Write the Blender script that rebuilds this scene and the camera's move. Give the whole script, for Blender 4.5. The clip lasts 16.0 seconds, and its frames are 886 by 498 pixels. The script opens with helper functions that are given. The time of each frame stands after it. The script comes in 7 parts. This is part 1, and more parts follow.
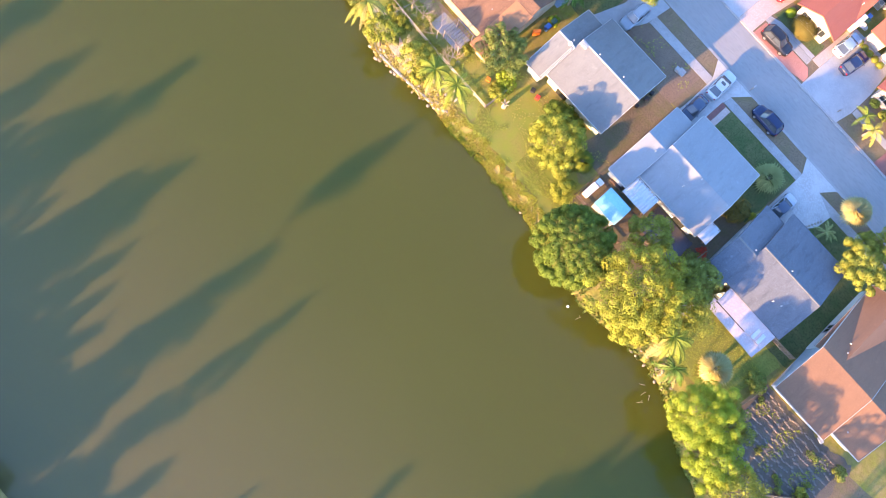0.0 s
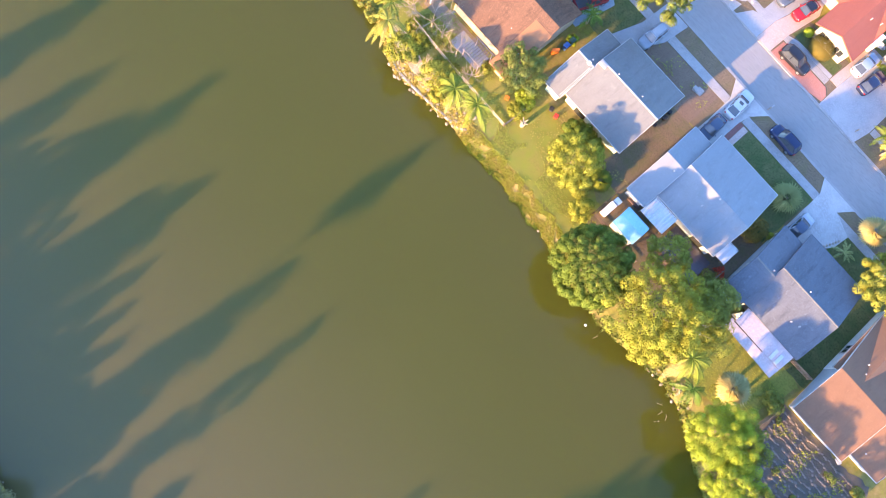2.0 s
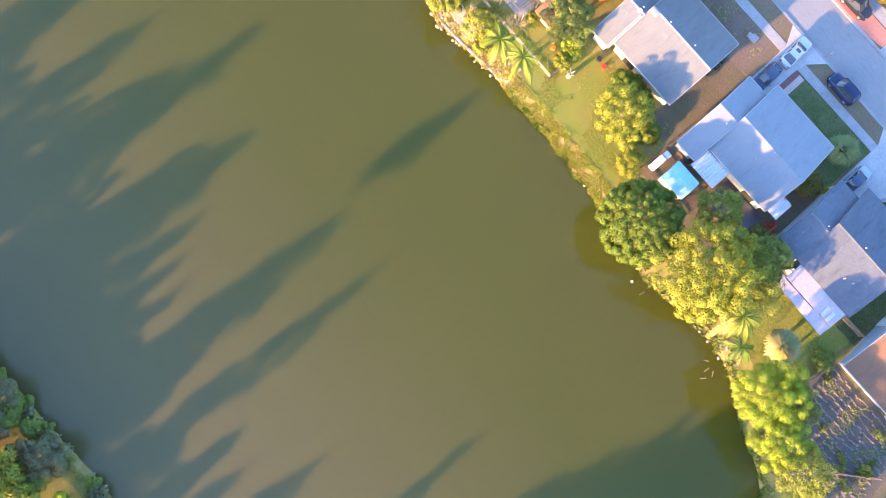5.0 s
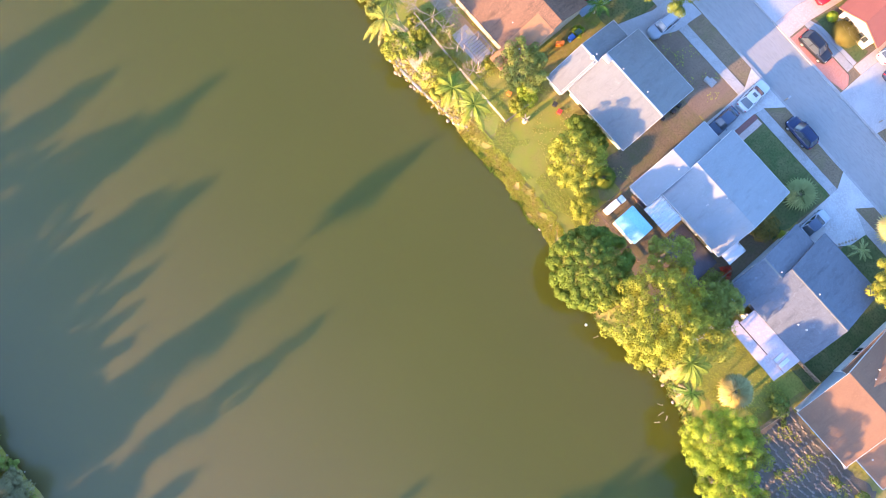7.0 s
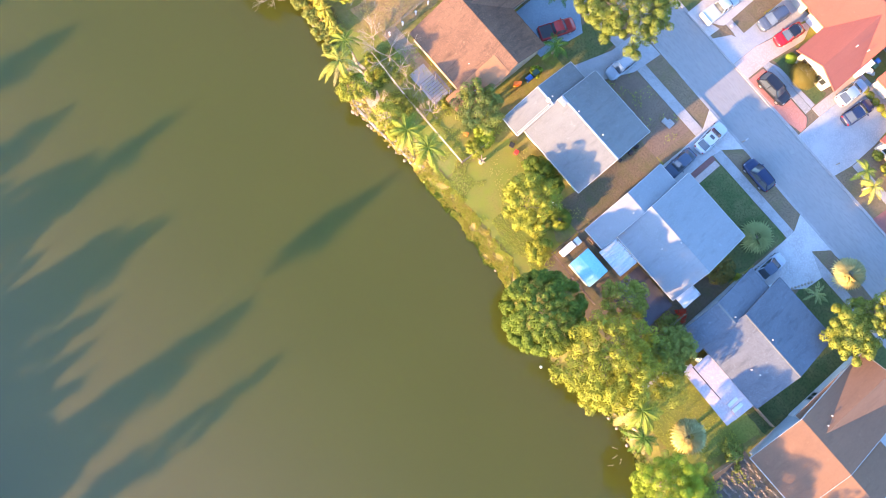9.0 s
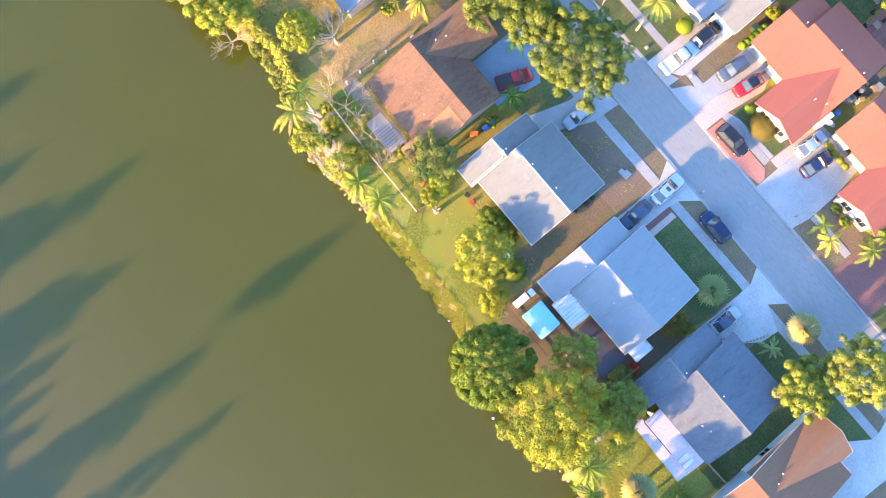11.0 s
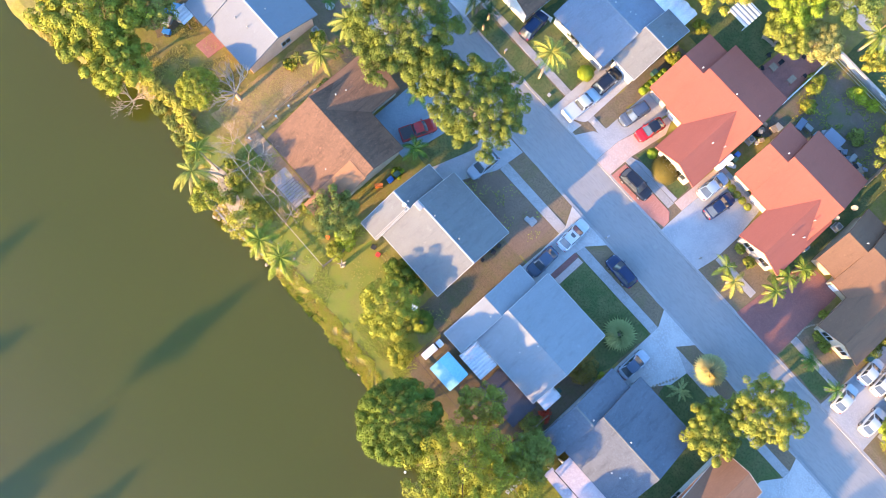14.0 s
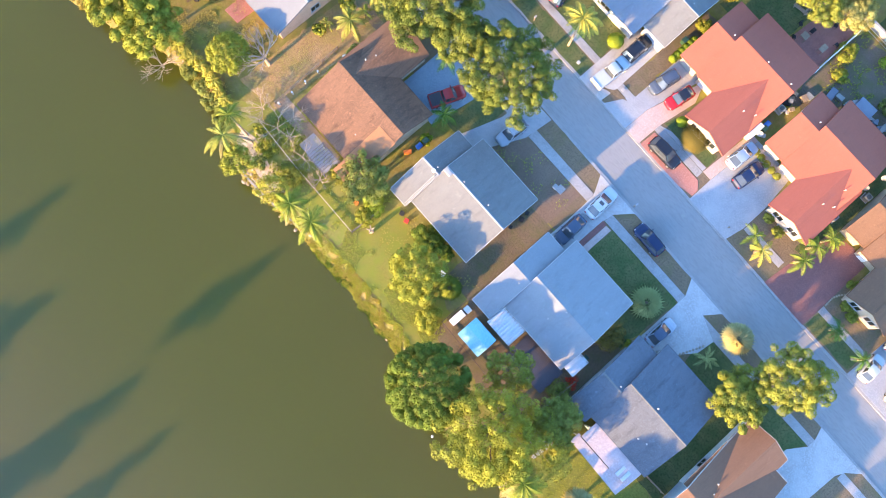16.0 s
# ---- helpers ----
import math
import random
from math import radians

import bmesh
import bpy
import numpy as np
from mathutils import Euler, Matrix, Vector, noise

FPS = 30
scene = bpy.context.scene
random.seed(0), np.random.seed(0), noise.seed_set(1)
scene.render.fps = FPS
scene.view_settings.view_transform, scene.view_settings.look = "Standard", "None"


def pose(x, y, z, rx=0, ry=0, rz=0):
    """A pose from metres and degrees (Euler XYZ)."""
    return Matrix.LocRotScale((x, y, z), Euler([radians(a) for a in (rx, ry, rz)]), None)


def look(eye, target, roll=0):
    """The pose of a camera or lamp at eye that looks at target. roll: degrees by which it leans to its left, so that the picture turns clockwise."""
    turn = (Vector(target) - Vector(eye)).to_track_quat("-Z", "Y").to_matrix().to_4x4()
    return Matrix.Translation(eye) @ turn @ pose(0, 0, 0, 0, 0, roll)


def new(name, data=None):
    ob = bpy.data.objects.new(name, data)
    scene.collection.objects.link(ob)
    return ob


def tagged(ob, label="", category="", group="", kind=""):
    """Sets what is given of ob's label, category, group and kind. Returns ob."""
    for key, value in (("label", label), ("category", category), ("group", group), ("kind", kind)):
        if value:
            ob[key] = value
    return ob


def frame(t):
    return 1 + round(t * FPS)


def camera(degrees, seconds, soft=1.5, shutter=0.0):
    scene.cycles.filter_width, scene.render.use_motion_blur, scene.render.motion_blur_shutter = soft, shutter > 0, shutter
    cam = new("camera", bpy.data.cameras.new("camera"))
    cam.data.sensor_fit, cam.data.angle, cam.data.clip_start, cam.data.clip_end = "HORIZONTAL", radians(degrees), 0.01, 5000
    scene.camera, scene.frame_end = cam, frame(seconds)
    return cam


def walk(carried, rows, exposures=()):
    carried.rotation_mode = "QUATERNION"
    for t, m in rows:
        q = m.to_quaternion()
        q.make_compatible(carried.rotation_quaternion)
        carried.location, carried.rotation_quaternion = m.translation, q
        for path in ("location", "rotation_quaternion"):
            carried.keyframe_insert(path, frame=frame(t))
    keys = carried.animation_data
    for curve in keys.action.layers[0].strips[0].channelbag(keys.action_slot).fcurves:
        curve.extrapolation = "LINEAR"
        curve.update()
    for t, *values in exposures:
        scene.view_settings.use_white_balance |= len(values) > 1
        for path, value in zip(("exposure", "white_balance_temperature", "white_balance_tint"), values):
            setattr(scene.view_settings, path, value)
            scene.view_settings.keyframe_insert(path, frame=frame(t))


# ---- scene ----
cam = camera(60.0, 16.0, soft=0.65)
PATH = [
    (0, (-1.108, -58.217, 84.489), (-1.21, -57.825, 82.53), 34.0),
    (0.5, (-1.033, -57.94, 84.629), (-1.132, -57.561, 82.668), 33.9),
    (1, (-1.147, -57.928, 84.646), (-1.244, -57.551, 82.684), 33.8),
    (1.5, (-1.867, -58.015, 84.797), (-1.986, -57.636, 82.836), 31.5),
    (2, (-3.304, -58.522, 84.765), (-3.422, -58.129, 82.807), 32.3),
    (2.5, (-4.43, -59.758, 84.216), (-4.529, -59.38, 82.254), 34.5),
    (3, (-5.162, -60.928, 83.317), (-5.214, -60.594, 81.346), 39.9),
    (5.5, (-5.838, -57.148, 84.336), (-5.907, -56.915, 82.35), 32.4),
    (6, (-4.952, -54.967, 84.971), (-5.044, -54.744, 82.985), 26.9),
    (6.5, (-3.758, -52.365, 85.761), (-3.876, -52.146, 83.776), 20.9),
    (7, (-3.139, -50.12, 86.161), (-3.259, -49.92, 84.174), 18.2),
    (7.5, (-3.332, -48.993, 85.927), (-3.446, -48.783, 83.942), 20.7),
    (8, (-3.157, -47.058, 85.98), (-3.265, -46.848, 83.994), 22.0),
    (8.5, (-3.428, -45.068, 86.256), (-3.54, -44.855, 84.271), 21.6),
    (11, (-3.512, -35.37, 87.452), (-3.65, -35.175, 85.466), 14.9),
    (11.5, (-2.109, -30.792, 87.736), (-2.238, -30.549, 85.755), 21.9),
    (12, (-0.642, -27.54, 88.021), (-0.783, -27.247, 86.048), 24.0),
    (12.5, (-0.1, -25.322, 88.233), (-0.249, -24.986, 86.268), 26.0),
    (13, (0.167, -24.403, 88.44), (0.009, -24.039, 86.48), 26.1),
    (13.5, (0.136, -24.76, 88.217), (-0.018, -24.43, 86.25), 24.2),
    (14, (-0.824, -26.879, 88.12), (-0.966, -26.606, 86.144), 20.8),
    (14.5, (-1.237, -29.161, 88.012), (-1.367, -28.92, 86.031), 20.1),
    (15, (-1.178, -29.9, 87.824), (-1.304, -29.666, 85.842), 20.3),
    (15.5, (-1.277, -29.819, 87.879), (-1.398, -29.59, 85.896), 21.0),
    (16, (-1.078, -29.81, 87.961), (-1.198, -29.583, 85.978), 20.9),
]
EXPOSURES = [(0.0, 3.0, 6030, 23), (5.5, 3.08, 6050, 23), (8.5, 3.1, 5950, 20), (11.0, 3.1, 5900, 14), (12.0, 2.93, 5830, 13), (13.0, 2.86, 5780, 13), (14.5, 2.84, 5800, 13), (16.0, 2.9, 5800, 13)]
walk(cam, [(t, look(eye, target, roll)) for t, eye, target, roll in PATH], EXPOSURES)

# ---- light ----
SUN_ELEVATION = 12.0
world = bpy.data.worlds.new("world")
scene.world = world
world.use_nodes = True
wn = world.node_tree.nodes
sky = wn.new("ShaderNodeTexSky")
sky.sky_type, sky.sun_disc = "NISHITA", False
sky.ozone_density, sky.dust_density, sky.air_density = 3.8, 1.1, 1.1
sky.sun_elevation, sky.sun_rotation = radians(SUN_ELEVATION), radians(180)
wn["Background"].inputs["Strength"].default_value = 0.15
world.node_tree.links.new(sky.outputs[0], wn["Background"].inputs["Color"])
sun = new("sun", bpy.data.lights.new("sun", "SUN"))
sun.data.energy, sun.data.angle, sun.data.color = 3.2, radians(0.8), (1.0, 0.565, 0.185)
sun.matrix_world = look((0, 0, 0), (0.04, 1.0, -math.tan(radians(SUN_ELEVATION))))

# ---- materials ----
def ramp_mix(nt, fac, a, b):
    m = nt.nodes.new("ShaderNodeMix")
    m.data_type = "RGBA"
    m.inputs["A"].default_value = (*a, 1) if not hasattr(a, "is_linked") else (0, 0, 0, 1)
    m.inputs["B"].default_value = (*b, 1) if not hasattr(b, "is_linked") else (0, 0, 0, 1)
    if hasattr(a, "is_linked"):
        nt.links.new(a, m.inputs["A"])
    if hasattr(b, "is_linked"):
        nt.links.new(b, m.inputs["B"])
    nt.links.new(fac, m.inputs["Factor"])
    return m.outputs["Result"]


def noise_fac(nt, scale, lo=0.4, hi=0.6, detail=4.0, stretch=(1, 1, 1), rough=0.55):
    tc = nt.nodes.new("ShaderNodeNewGeometry")
    mp = nt.nodes.new("ShaderNodeMapping")
    mp.inputs["Scale"].default_value = stretch
    nt.links.new(tc.outputs["Position"], mp.inputs["Vector"])
    n = nt.nodes.new("ShaderNodeTexNoise")
    n.inputs["Scale"].default_value, n.inputs["Detail"].default_value, n.inputs["Roughness"].default_value = scale, detail, rough
    nt.links.new(mp.outputs[0], n.inputs["Vector"])
    r = nt.nodes.new("ShaderNodeMapRange")
    r.inputs["From Min"].default_value, r.inputs["From Max"].default_value = lo, hi
    nt.links.new(n.outputs["Fac"], r.inputs["Value"])
    return r.outputs["Result"]


def surface(name, base, second=None, third=None, scale=0.6, fine=8.0, rough=0.8, bump=0.15, bump_scale=20.0, metal=0.0, spec=0.5, lo=0.4, hi=0.6, stretch=(1, 1, 1)):
    """A procedural surface: base and second blended by broad patches, third by fine grain, relief by bump."""
    mat = bpy.data.materials.new(name)
    mat.use_nodes = True
    nt = mat.node_tree
    b = nt.nodes["Principled BSDF"]
    second = second or tuple(c * 0.8 for c in base)
    third = third or tuple(c * 1.2 for c in base)
    col = ramp_mix(nt, noise_fac(nt, scale, lo, hi, 8.0, stretch, 0.65), base, second)
    col = ramp_mix(nt, noise_fac(nt, fine, 0.45, 0.70, 5.0, stretch, 0.6), col, third)
    nt.links.new(col, b.inputs["Base Color"])
    b.inputs["Roughness"].default_value, b.inputs["Metallic"].default_value = rough, metal
    b.inputs["Specular IOR Level"].default_value = spec
    if bump:
        bm = nt.nodes.new("ShaderNodeBump")
        bm.inputs["Strength"].default_value = bump
        bm.inputs["Distance"].default_value = 0.05
        nt.links.new(noise_fac(nt, bump_scale, 0.2, 0.8, 4.0), bm.inputs["Height"])
        nt.links.new(bm.outputs[0], b.inputs["Normal"])
    return mat


def leafy(name, dark, light, tip=None, glow=0.14):
    """Foliage: each leaf its own tone between dark and light, with light passing through."""
    mat = bpy.data.materials.new(name)
    mat.use_nodes = True
    nt = mat.node_tree
    out, b = nt.nodes["Material Output"], nt.nodes["Principled BSDF"]
    g = nt.nodes.new("ShaderNodeNewGeometry")
    span = [tuple(d + (e - d) * k for d, e in zip(dark, light)) for k in (0.2, 1.0)]
    col = ramp_mix(nt, g.outputs["Random Per Island"], *span)
    col = ramp_mix(nt, noise_fac(nt, 0.45, 0.42, 0.66, 3.0), col, tip or tuple(0.55 * d + 0.45 * e for d, e in zip(dark, light)))
    nt.links.new(col, b.inputs["Base Color"])
    b.inputs["Roughness"].default_value, b.inputs["Specular IOR Level"].default_value = 0.65, 0.22
    t = nt.nodes.new("ShaderNodeBsdfTranslucent")
    nt.links.new(col, t.inputs["Color"])
    mx = nt.nodes.new("ShaderNodeMixShader")
    mx.inputs[0].default_value = glow
    nt.links.new(b.outputs[0], mx.inputs[1])
    nt.links.new(t.outputs[0], mx.inputs[2])
    nt.links.new(mx.outputs[0], out.inputs["Surface"])
    return mat


def plain(name, base, rough=0.5, metal=0.0, spec=0.5, coat=0.0):
    mat = surface(name, base, tuple(c * 0.93 for c in base), tuple(min(1, c * 1.05) for c in base), 1.5, 12.0, rough, 0.0, metal=metal, spec=spec)
    mat.node_tree.nodes["Principled BSDF"].inputs["Coat Weight"].default_value = coat
    return mat


M = {}
ground_mat = bpy.data.materials.new("dry_grass_ground")
ground_mat.use_nodes = True
gt = ground_mat.node_tree
gb = gt.nodes["Principled BSDF"]
green = ramp_mix(gt, noise_fac(gt, 2.2, 0.42, 0.60, 6.0), (0.205, 0.20, 0.034), (0.165, 0.16, 0.028))
tan = ramp_mix(gt, noise_fac(gt, 1.6, 0.40, 0.62, 6.0), (0.255, 0.185, 0.08), (0.19, 0.15, 0.055))
gcol = ramp_mix(gt, noise_fac(gt, 0.35, 0.36, 0.66, 6.0, rough=0.7), green, tan)
gcol = ramp_mix(gt, noise_fac(gt, 7.0, 0.54, 0.80, 5.0), gcol, (0.13, 0.12, 0.04))
gcol = ramp_mix(gt, noise_fac(gt, 11.0, 0.60, 0.80, 4.0), gcol, (0.32, 0.25, 0.10))
gt.links.new(gcol, gb.inputs["Base Color"])
gb.inputs["Roughness"].default_value, gb.inputs["Specular IOR Level"].default_value = 0.95, 0.1
gbump = gt.nodes.new("ShaderNodeBump")
gbump.inputs["Strength"].default_value, gbump.inputs["Distance"].default_value = 0.45, 0.07
gt.links.new(noise_fac(gt, 5.0, 0.2, 0.8, 6.0), gbump.inputs["Height"])
gt.links.new(gbump.outputs[0], gb.inputs["Normal"])
M["ground"] = ground_mat
# lawn green darkened in its colour for lawns that lie in shade
M["lawn"] = surface("shaded_green_lawn", (0.075, 0.105, 0.035), (0.12, 0.125, 0.05), (0.045, 0.068, 0.022), 0.5, 4.0, 0.95, 0.5, 9.0, spec=0.2)
def earth(name, soil, dry, grass, share):
    """Worn yard ground: soil and dry tan patches, with grass grown over a share of it, fine clods and litter."""
    mat = surface(name, soil, dry, tuple(0.72 * c for c in soil), 0.55, 5.0, 0.95, 0.35, 9.0, spec=0.15, lo=0.36, hi=0.66)
    nt = mat.node_tree
    b = nt.nodes["Principled BSDF"]
    col = b.inputs["Base Color"].links[0].from_socket
    col = ramp_mix(nt, noise_fac(nt, 0.33, 0.60 - 0.32 * share, 0.86 - 0.32 * share, 8.0, rough=0.72), col, grass)
    col = ramp_mix(nt, noise_fac(nt, 14.0, 0.62, 0.78, 4.0), col, tuple(1.35 * c for c in dry))
    nt.links.new(col, b.inputs["Base Color"])
    return mat


M["lawn_dry"] = earth("dry_lawn", (0.155, 0.118, 0.078), (0.19, 0.145, 0.09), (0.12, 0.112, 0.048), 0.4)
M["dirt"] = earth("bare_earth", (0.17, 0.122, 0.088), (0.20, 0.145, 0.10), (0.125, 0.112, 0.05), 0.3)
M["bank_lawn"] = earth("yellowing_lawn", (0.225, 0.198, 0.040), (0.245, 0.188, 0.050), (0.195, 0.204, 0.028), 0.85)
M["weedy"] = earth("weedy_earth", (0.135, 0.108, 0.085), (0.165, 0.132, 0.10), (0.085, 0.10, 0.035), 0.55)
M["litter"] = earth("leaf_litter", (0.14, 0.105, 0.07), (0.18, 0.135, 0.085), (0.115, 0.112, 0.042), 0.45)
M["tan_mix"] = surface("tan_patchy_grass", (0.37, 0.24, 0.11), (0.26, 0.205, 0.06), (0.23, 0.15, 0.07), 0.35, 3.4, 0.95, 0.6, 9.0, spec=0.2)
M["field"] = surface("mown_field_grass", (0.15, 0.14, 0.028), (0.19, 0.16, 0.042), (0.11, 0.108, 0.022), 0.15, 2.0, 0.95, 0.4, 9.0, spec=0.2)
# brighter lawn copy, with the sunlight put into its colour
M["shorelawn"] = surface("sun_brightened_lawn", (0.20, 0.215, 0.04), (0.25, 0.24, 0.055), (0.15, 0.17, 0.03), 0.4, 4.0, 0.95, 0.5, 9.0, spec=0.2)
M["tilled"] = surface("tilled_earth", (0.115, 0.095, 0.08), (0.09, 0.078, 0.066), (0.10, 0.095, 0.06), 0.8, 4.0, 0.95, 0.6, 8.0, spec=0.2)
M["asphalt"] = surface("worn_asphalt", (0.228, 0.222, 0.215), (0.252, 0.246, 0.238), (0.205, 0.20, 0.194), 0.2, 6.0, 0.85, 0.2, 30.0, stretch=(0.25, 1, 1))
M["concrete"] = surface("pale_concrete", (0.38, 0.372, 0.362), (0.32, 0.312, 0.302), (0.42, 0.41, 0.40), 0.5, 5.0, 0.85, 0.15, 25.0)
M["walkway"] = surface("weathered_sidewalk", (0.29, 0.285, 0.28), (0.23, 0.225, 0.22), (0.34, 0.33, 0.32), 0.5, 6.0, 0.9, 0.2, 25.0)
M["kerbstone"] = surface("worn_kerb", (0.27, 0.265, 0.26), (0.22, 0.215, 0.21), (0.32, 0.31, 0.30), 0.6, 6.0, 0.9, 0.2, 25.0)
M["concrete_old"] = surface("stained_concrete", (0.32, 0.32, 0.325), (0.25, 0.255, 0.265), (0.35, 0.35, 0.35), 0.25, 7.0, 0.85, 0.2, 20.0)
M["concrete_blue"] = surface("painted_driveway", (0.20, 0.27, 0.33), (0.18, 0.24, 0.30), (0.23, 0.30, 0.36), 0.5, 5.0, 0.7, 0.1, 25.0)
# pink of the brick edging, also painted for sunlit edges of drives
M["pinkish"] = surface("pink_brick_sunlit_edge", (0.45, 0.32, 0.27), (0.38, 0.29, 0.25), (0.50, 0.38, 0.33), 0.5, 5.0, 0.85, 0.15, 25.0)
M["paver_red"] = surface("red_pavers", (0.38, 0.16, 0.12), (0.31, 0.135, 0.10), (0.44, 0.21, 0.16), 0.6, 7.0, 0.85, 0.3, 14.0)
M["paver_patio"] = surface("brick_red_pavers", (0.28, 0.115, 0.09), (0.22, 0.095, 0.075), (0.33, 0.15, 0.12), 0.6, 7.0, 0.85, 0.3, 14.0)
M["paver_maroon"] = surface("maroon_pavers", (0.20, 0.085, 0.07), (0.17, 0.075, 0.065), (0.25, 0.11, 0.09), 0.6, 7.0, 0.85, 0.3, 14.0)
M["rock"] = surface("shore_rock", (0.30, 0.24, 0.17), (0.21, 0.175, 0.125), (0.40, 0.34, 0.27), 1.5, 9.0, 0.9, 0.4, 8.0)
M["bark"] = surface("bark", (0.13, 0.10, 0.075), (0.09, 0.07, 0.05), (0.2, 0.17, 0.13), 2.0, 12.0, 0.95, 0.5, 14.0)
M["palebark"] = surface("pale_dead_bark", (0.40, 0.31, 0.21), (0.28, 0.21, 0.14), (0.50, 0.40, 0.29), 2.0, 12.0, 0.95, 0.4, 14.0)
M["wood"] = surface("weathered_wood", (0.28, 0.21, 0.14), (0.20, 0.15, 0.10), (0.36, 0.29, 0.21), 1.5, 9.0, 0.9, 0.3, 14.0, stretch=(1, 6, 1))
M["palewood"] = surface("sun_bleached_wood", (0.50, 0.42, 0.32), (0.40, 0.33, 0.25), (0.56, 0.49, 0.39), 1.5, 9.0, 0.9, 0.3, 14.0)
M["redwood"] = surface("stained_wood_decking", (0.075, 0.048, 0.048), (0.055, 0.036, 0.036), (0.11, 0.075, 0.07), 1.0, 6.0, 0.8, 0.3, 14.0)
M["white"] = surface("white_paint", (0.78, 0.77, 0.74), (0.68, 0.67, 0.64), (0.82, 0.81, 0.79), 0.8, 6.0, 0.6, 0.1, 15.0)
M["offwhite"] = surface("offwhite_stucco", (0.46, 0.41, 0.34), (0.40, 0.36, 0.30), (0.50, 0.45, 0.38), 0.8, 6.0, 0.85, 0.2, 25.0)
M["peach"] = surface("peach_stucco", (0.70, 0.44, 0.28), (0.62, 0.38, 0.24), (0.74, 0.48, 0.32), 0.8, 6.0, 0.85, 0.2, 25.0)
M["mint"] = surface("mint_stucco", (0.46, 0.54, 0.42), (0.40, 0.47, 0.37), (0.5, 0.57, 0.46), 0.8, 6.0, 0.85, 0.2, 25.0)
M["cream"] = surface("cream_stucco", (0.42, 0.35, 0.25), (0.36, 0.30, 0.22), (0.46, 0.39, 0.29), 0.8, 6.0, 0.85, 0.2, 25.0)
M["bluewall"] = surface("pale_blue_stucco", (0.40, 0.43, 0.45), (0.35, 0.38, 0.40), (0.44, 0.47, 0.49), 0.8, 6.0, 0.85, 0.2, 25.0)
M["glass"] = plain("window_glass", (0.03, 0.035, 0.04), 0.05, 0.0, 0.8)
M["frame"] = plain("window_frame", (0.36, 0.36, 0.35), 0.5)
M["carglass"] = plain("tinted_car_glass", (0.05, 0.06, 0.07), 0.06, 0.0, 1.0)
M["ventgrey"] = plain("vent_pipe_grey", (0.32, 0.32, 0.31), 0.6)
M["dark"] = plain("dark_rubber", (0.02, 0.02, 0.022), 0.8)
M["steel"] = plain("galvanised_steel", (0.55, 0.56, 0.57), 0.35, 0.9)
M["tinroof"] = surface("white_metal_sheet", (0.48, 0.50, 0.51), (0.40, 0.42, 0.44), (0.53, 0.55, 0.57), 0.7, 6.0, 0.45, 0.05, 12.0, spec=0.6)
M["cyan"] = surface("turquoise_metal_sheet", (0.30, 0.58, 0.66), (0.26, 0.52, 0.62), (0.36, 0.62, 0.70), 0.8, 6.0, 0.4, 0.05, 12.0)
M["membrane"] = surface("pinkish_white_membrane", (0.40, 0.34, 0.345), (0.34, 0.29, 0.295), (0.44, 0.38, 0.38), 0.6, 5.0, 0.6, 0.08, 12.0)


def roofing(name, c, spread=0.16):
    """Shingles or painted tiles: broad weathering, streaks down the slope, courses along it and grit."""
    mat = surface(name, c, tuple(v * (1 - spread) for v in c), tuple(min(0.9, v * (1 + 0.5 * spread)) for v in c), 0.6, 12.0, 0.85, 0.15, 16.0, lo=0.35, hi=0.7, stretch=(1, 0.3, 1))
    nt = mat.node_tree
    b = nt.nodes["Principled BSDF"]
    col = b.inputs["Base Color"].links[0].from_socket
    col = ramp_mix(nt, noise_fac(nt, 1.6, 0.52, 0.80, 6.0, (1, 0.12, 1), 0.7), col, tuple(v * (1 - 1.9 * spread) for v in c))
    col = ramp_mix(nt, noise_fac(nt, 5.0, 0.60, 0.74, 3.0, (0.25, 2.2, 2.2), 0.6), col, tuple(v * (1 - 1.4 * spread) for v in c))
    col = ramp_mix(nt, noise_fac(nt, 2.3, 0.62, 0.76, 5.0), col, tuple(min(0.9, v * (1 + 1.5 * spread)) for v in c))
    nt.links.new(col, b.inputs["Base Color"])
    return mat


M["roof_grey"] = roofing("grey_shingles", (0.144, 0.149, 0.147), 0.17)
M["roof_light"] = roofing("light_grey_shingles", (0.196, 0.216, 0.234), 0.13)
M["roof_pale"] = roofing("pale_weathered_shingles", (0.158, 0.172, 0.19), 0.07)
M["roof_dark"] = roofing("charcoal_shingles", (0.096, 0.110, 0.134), 0.26)
M["roof_slate"] = roofing("slate_blue_shingles", (0.17, 0.19, 0.225), 0.18)
M["roof_brown"] = roofing("brown_shingles", (0.164, 0.087, 0.049), 0.38)
M["roof_rust"] = roofing("rust_brown_shingles", (0.26, 0.13, 0.06), 0.16)
M["roof_tan"] = roofing("tan_brown_shingles", (0.15, 0.080, 0.042), 0.18)
M["roof_red"] = roofing("terracotta_roof_paint", (0.30, 0.084, 0.049), 0.09)
M["roof_maroon"] = roofing("reddish_brown_shingles", (0.175, 0.093, 0.052), 0.16)
M["roof_olive"] = roofing("olive_grey_shingles", (0.145, 0.135, 0.085), 0.16)

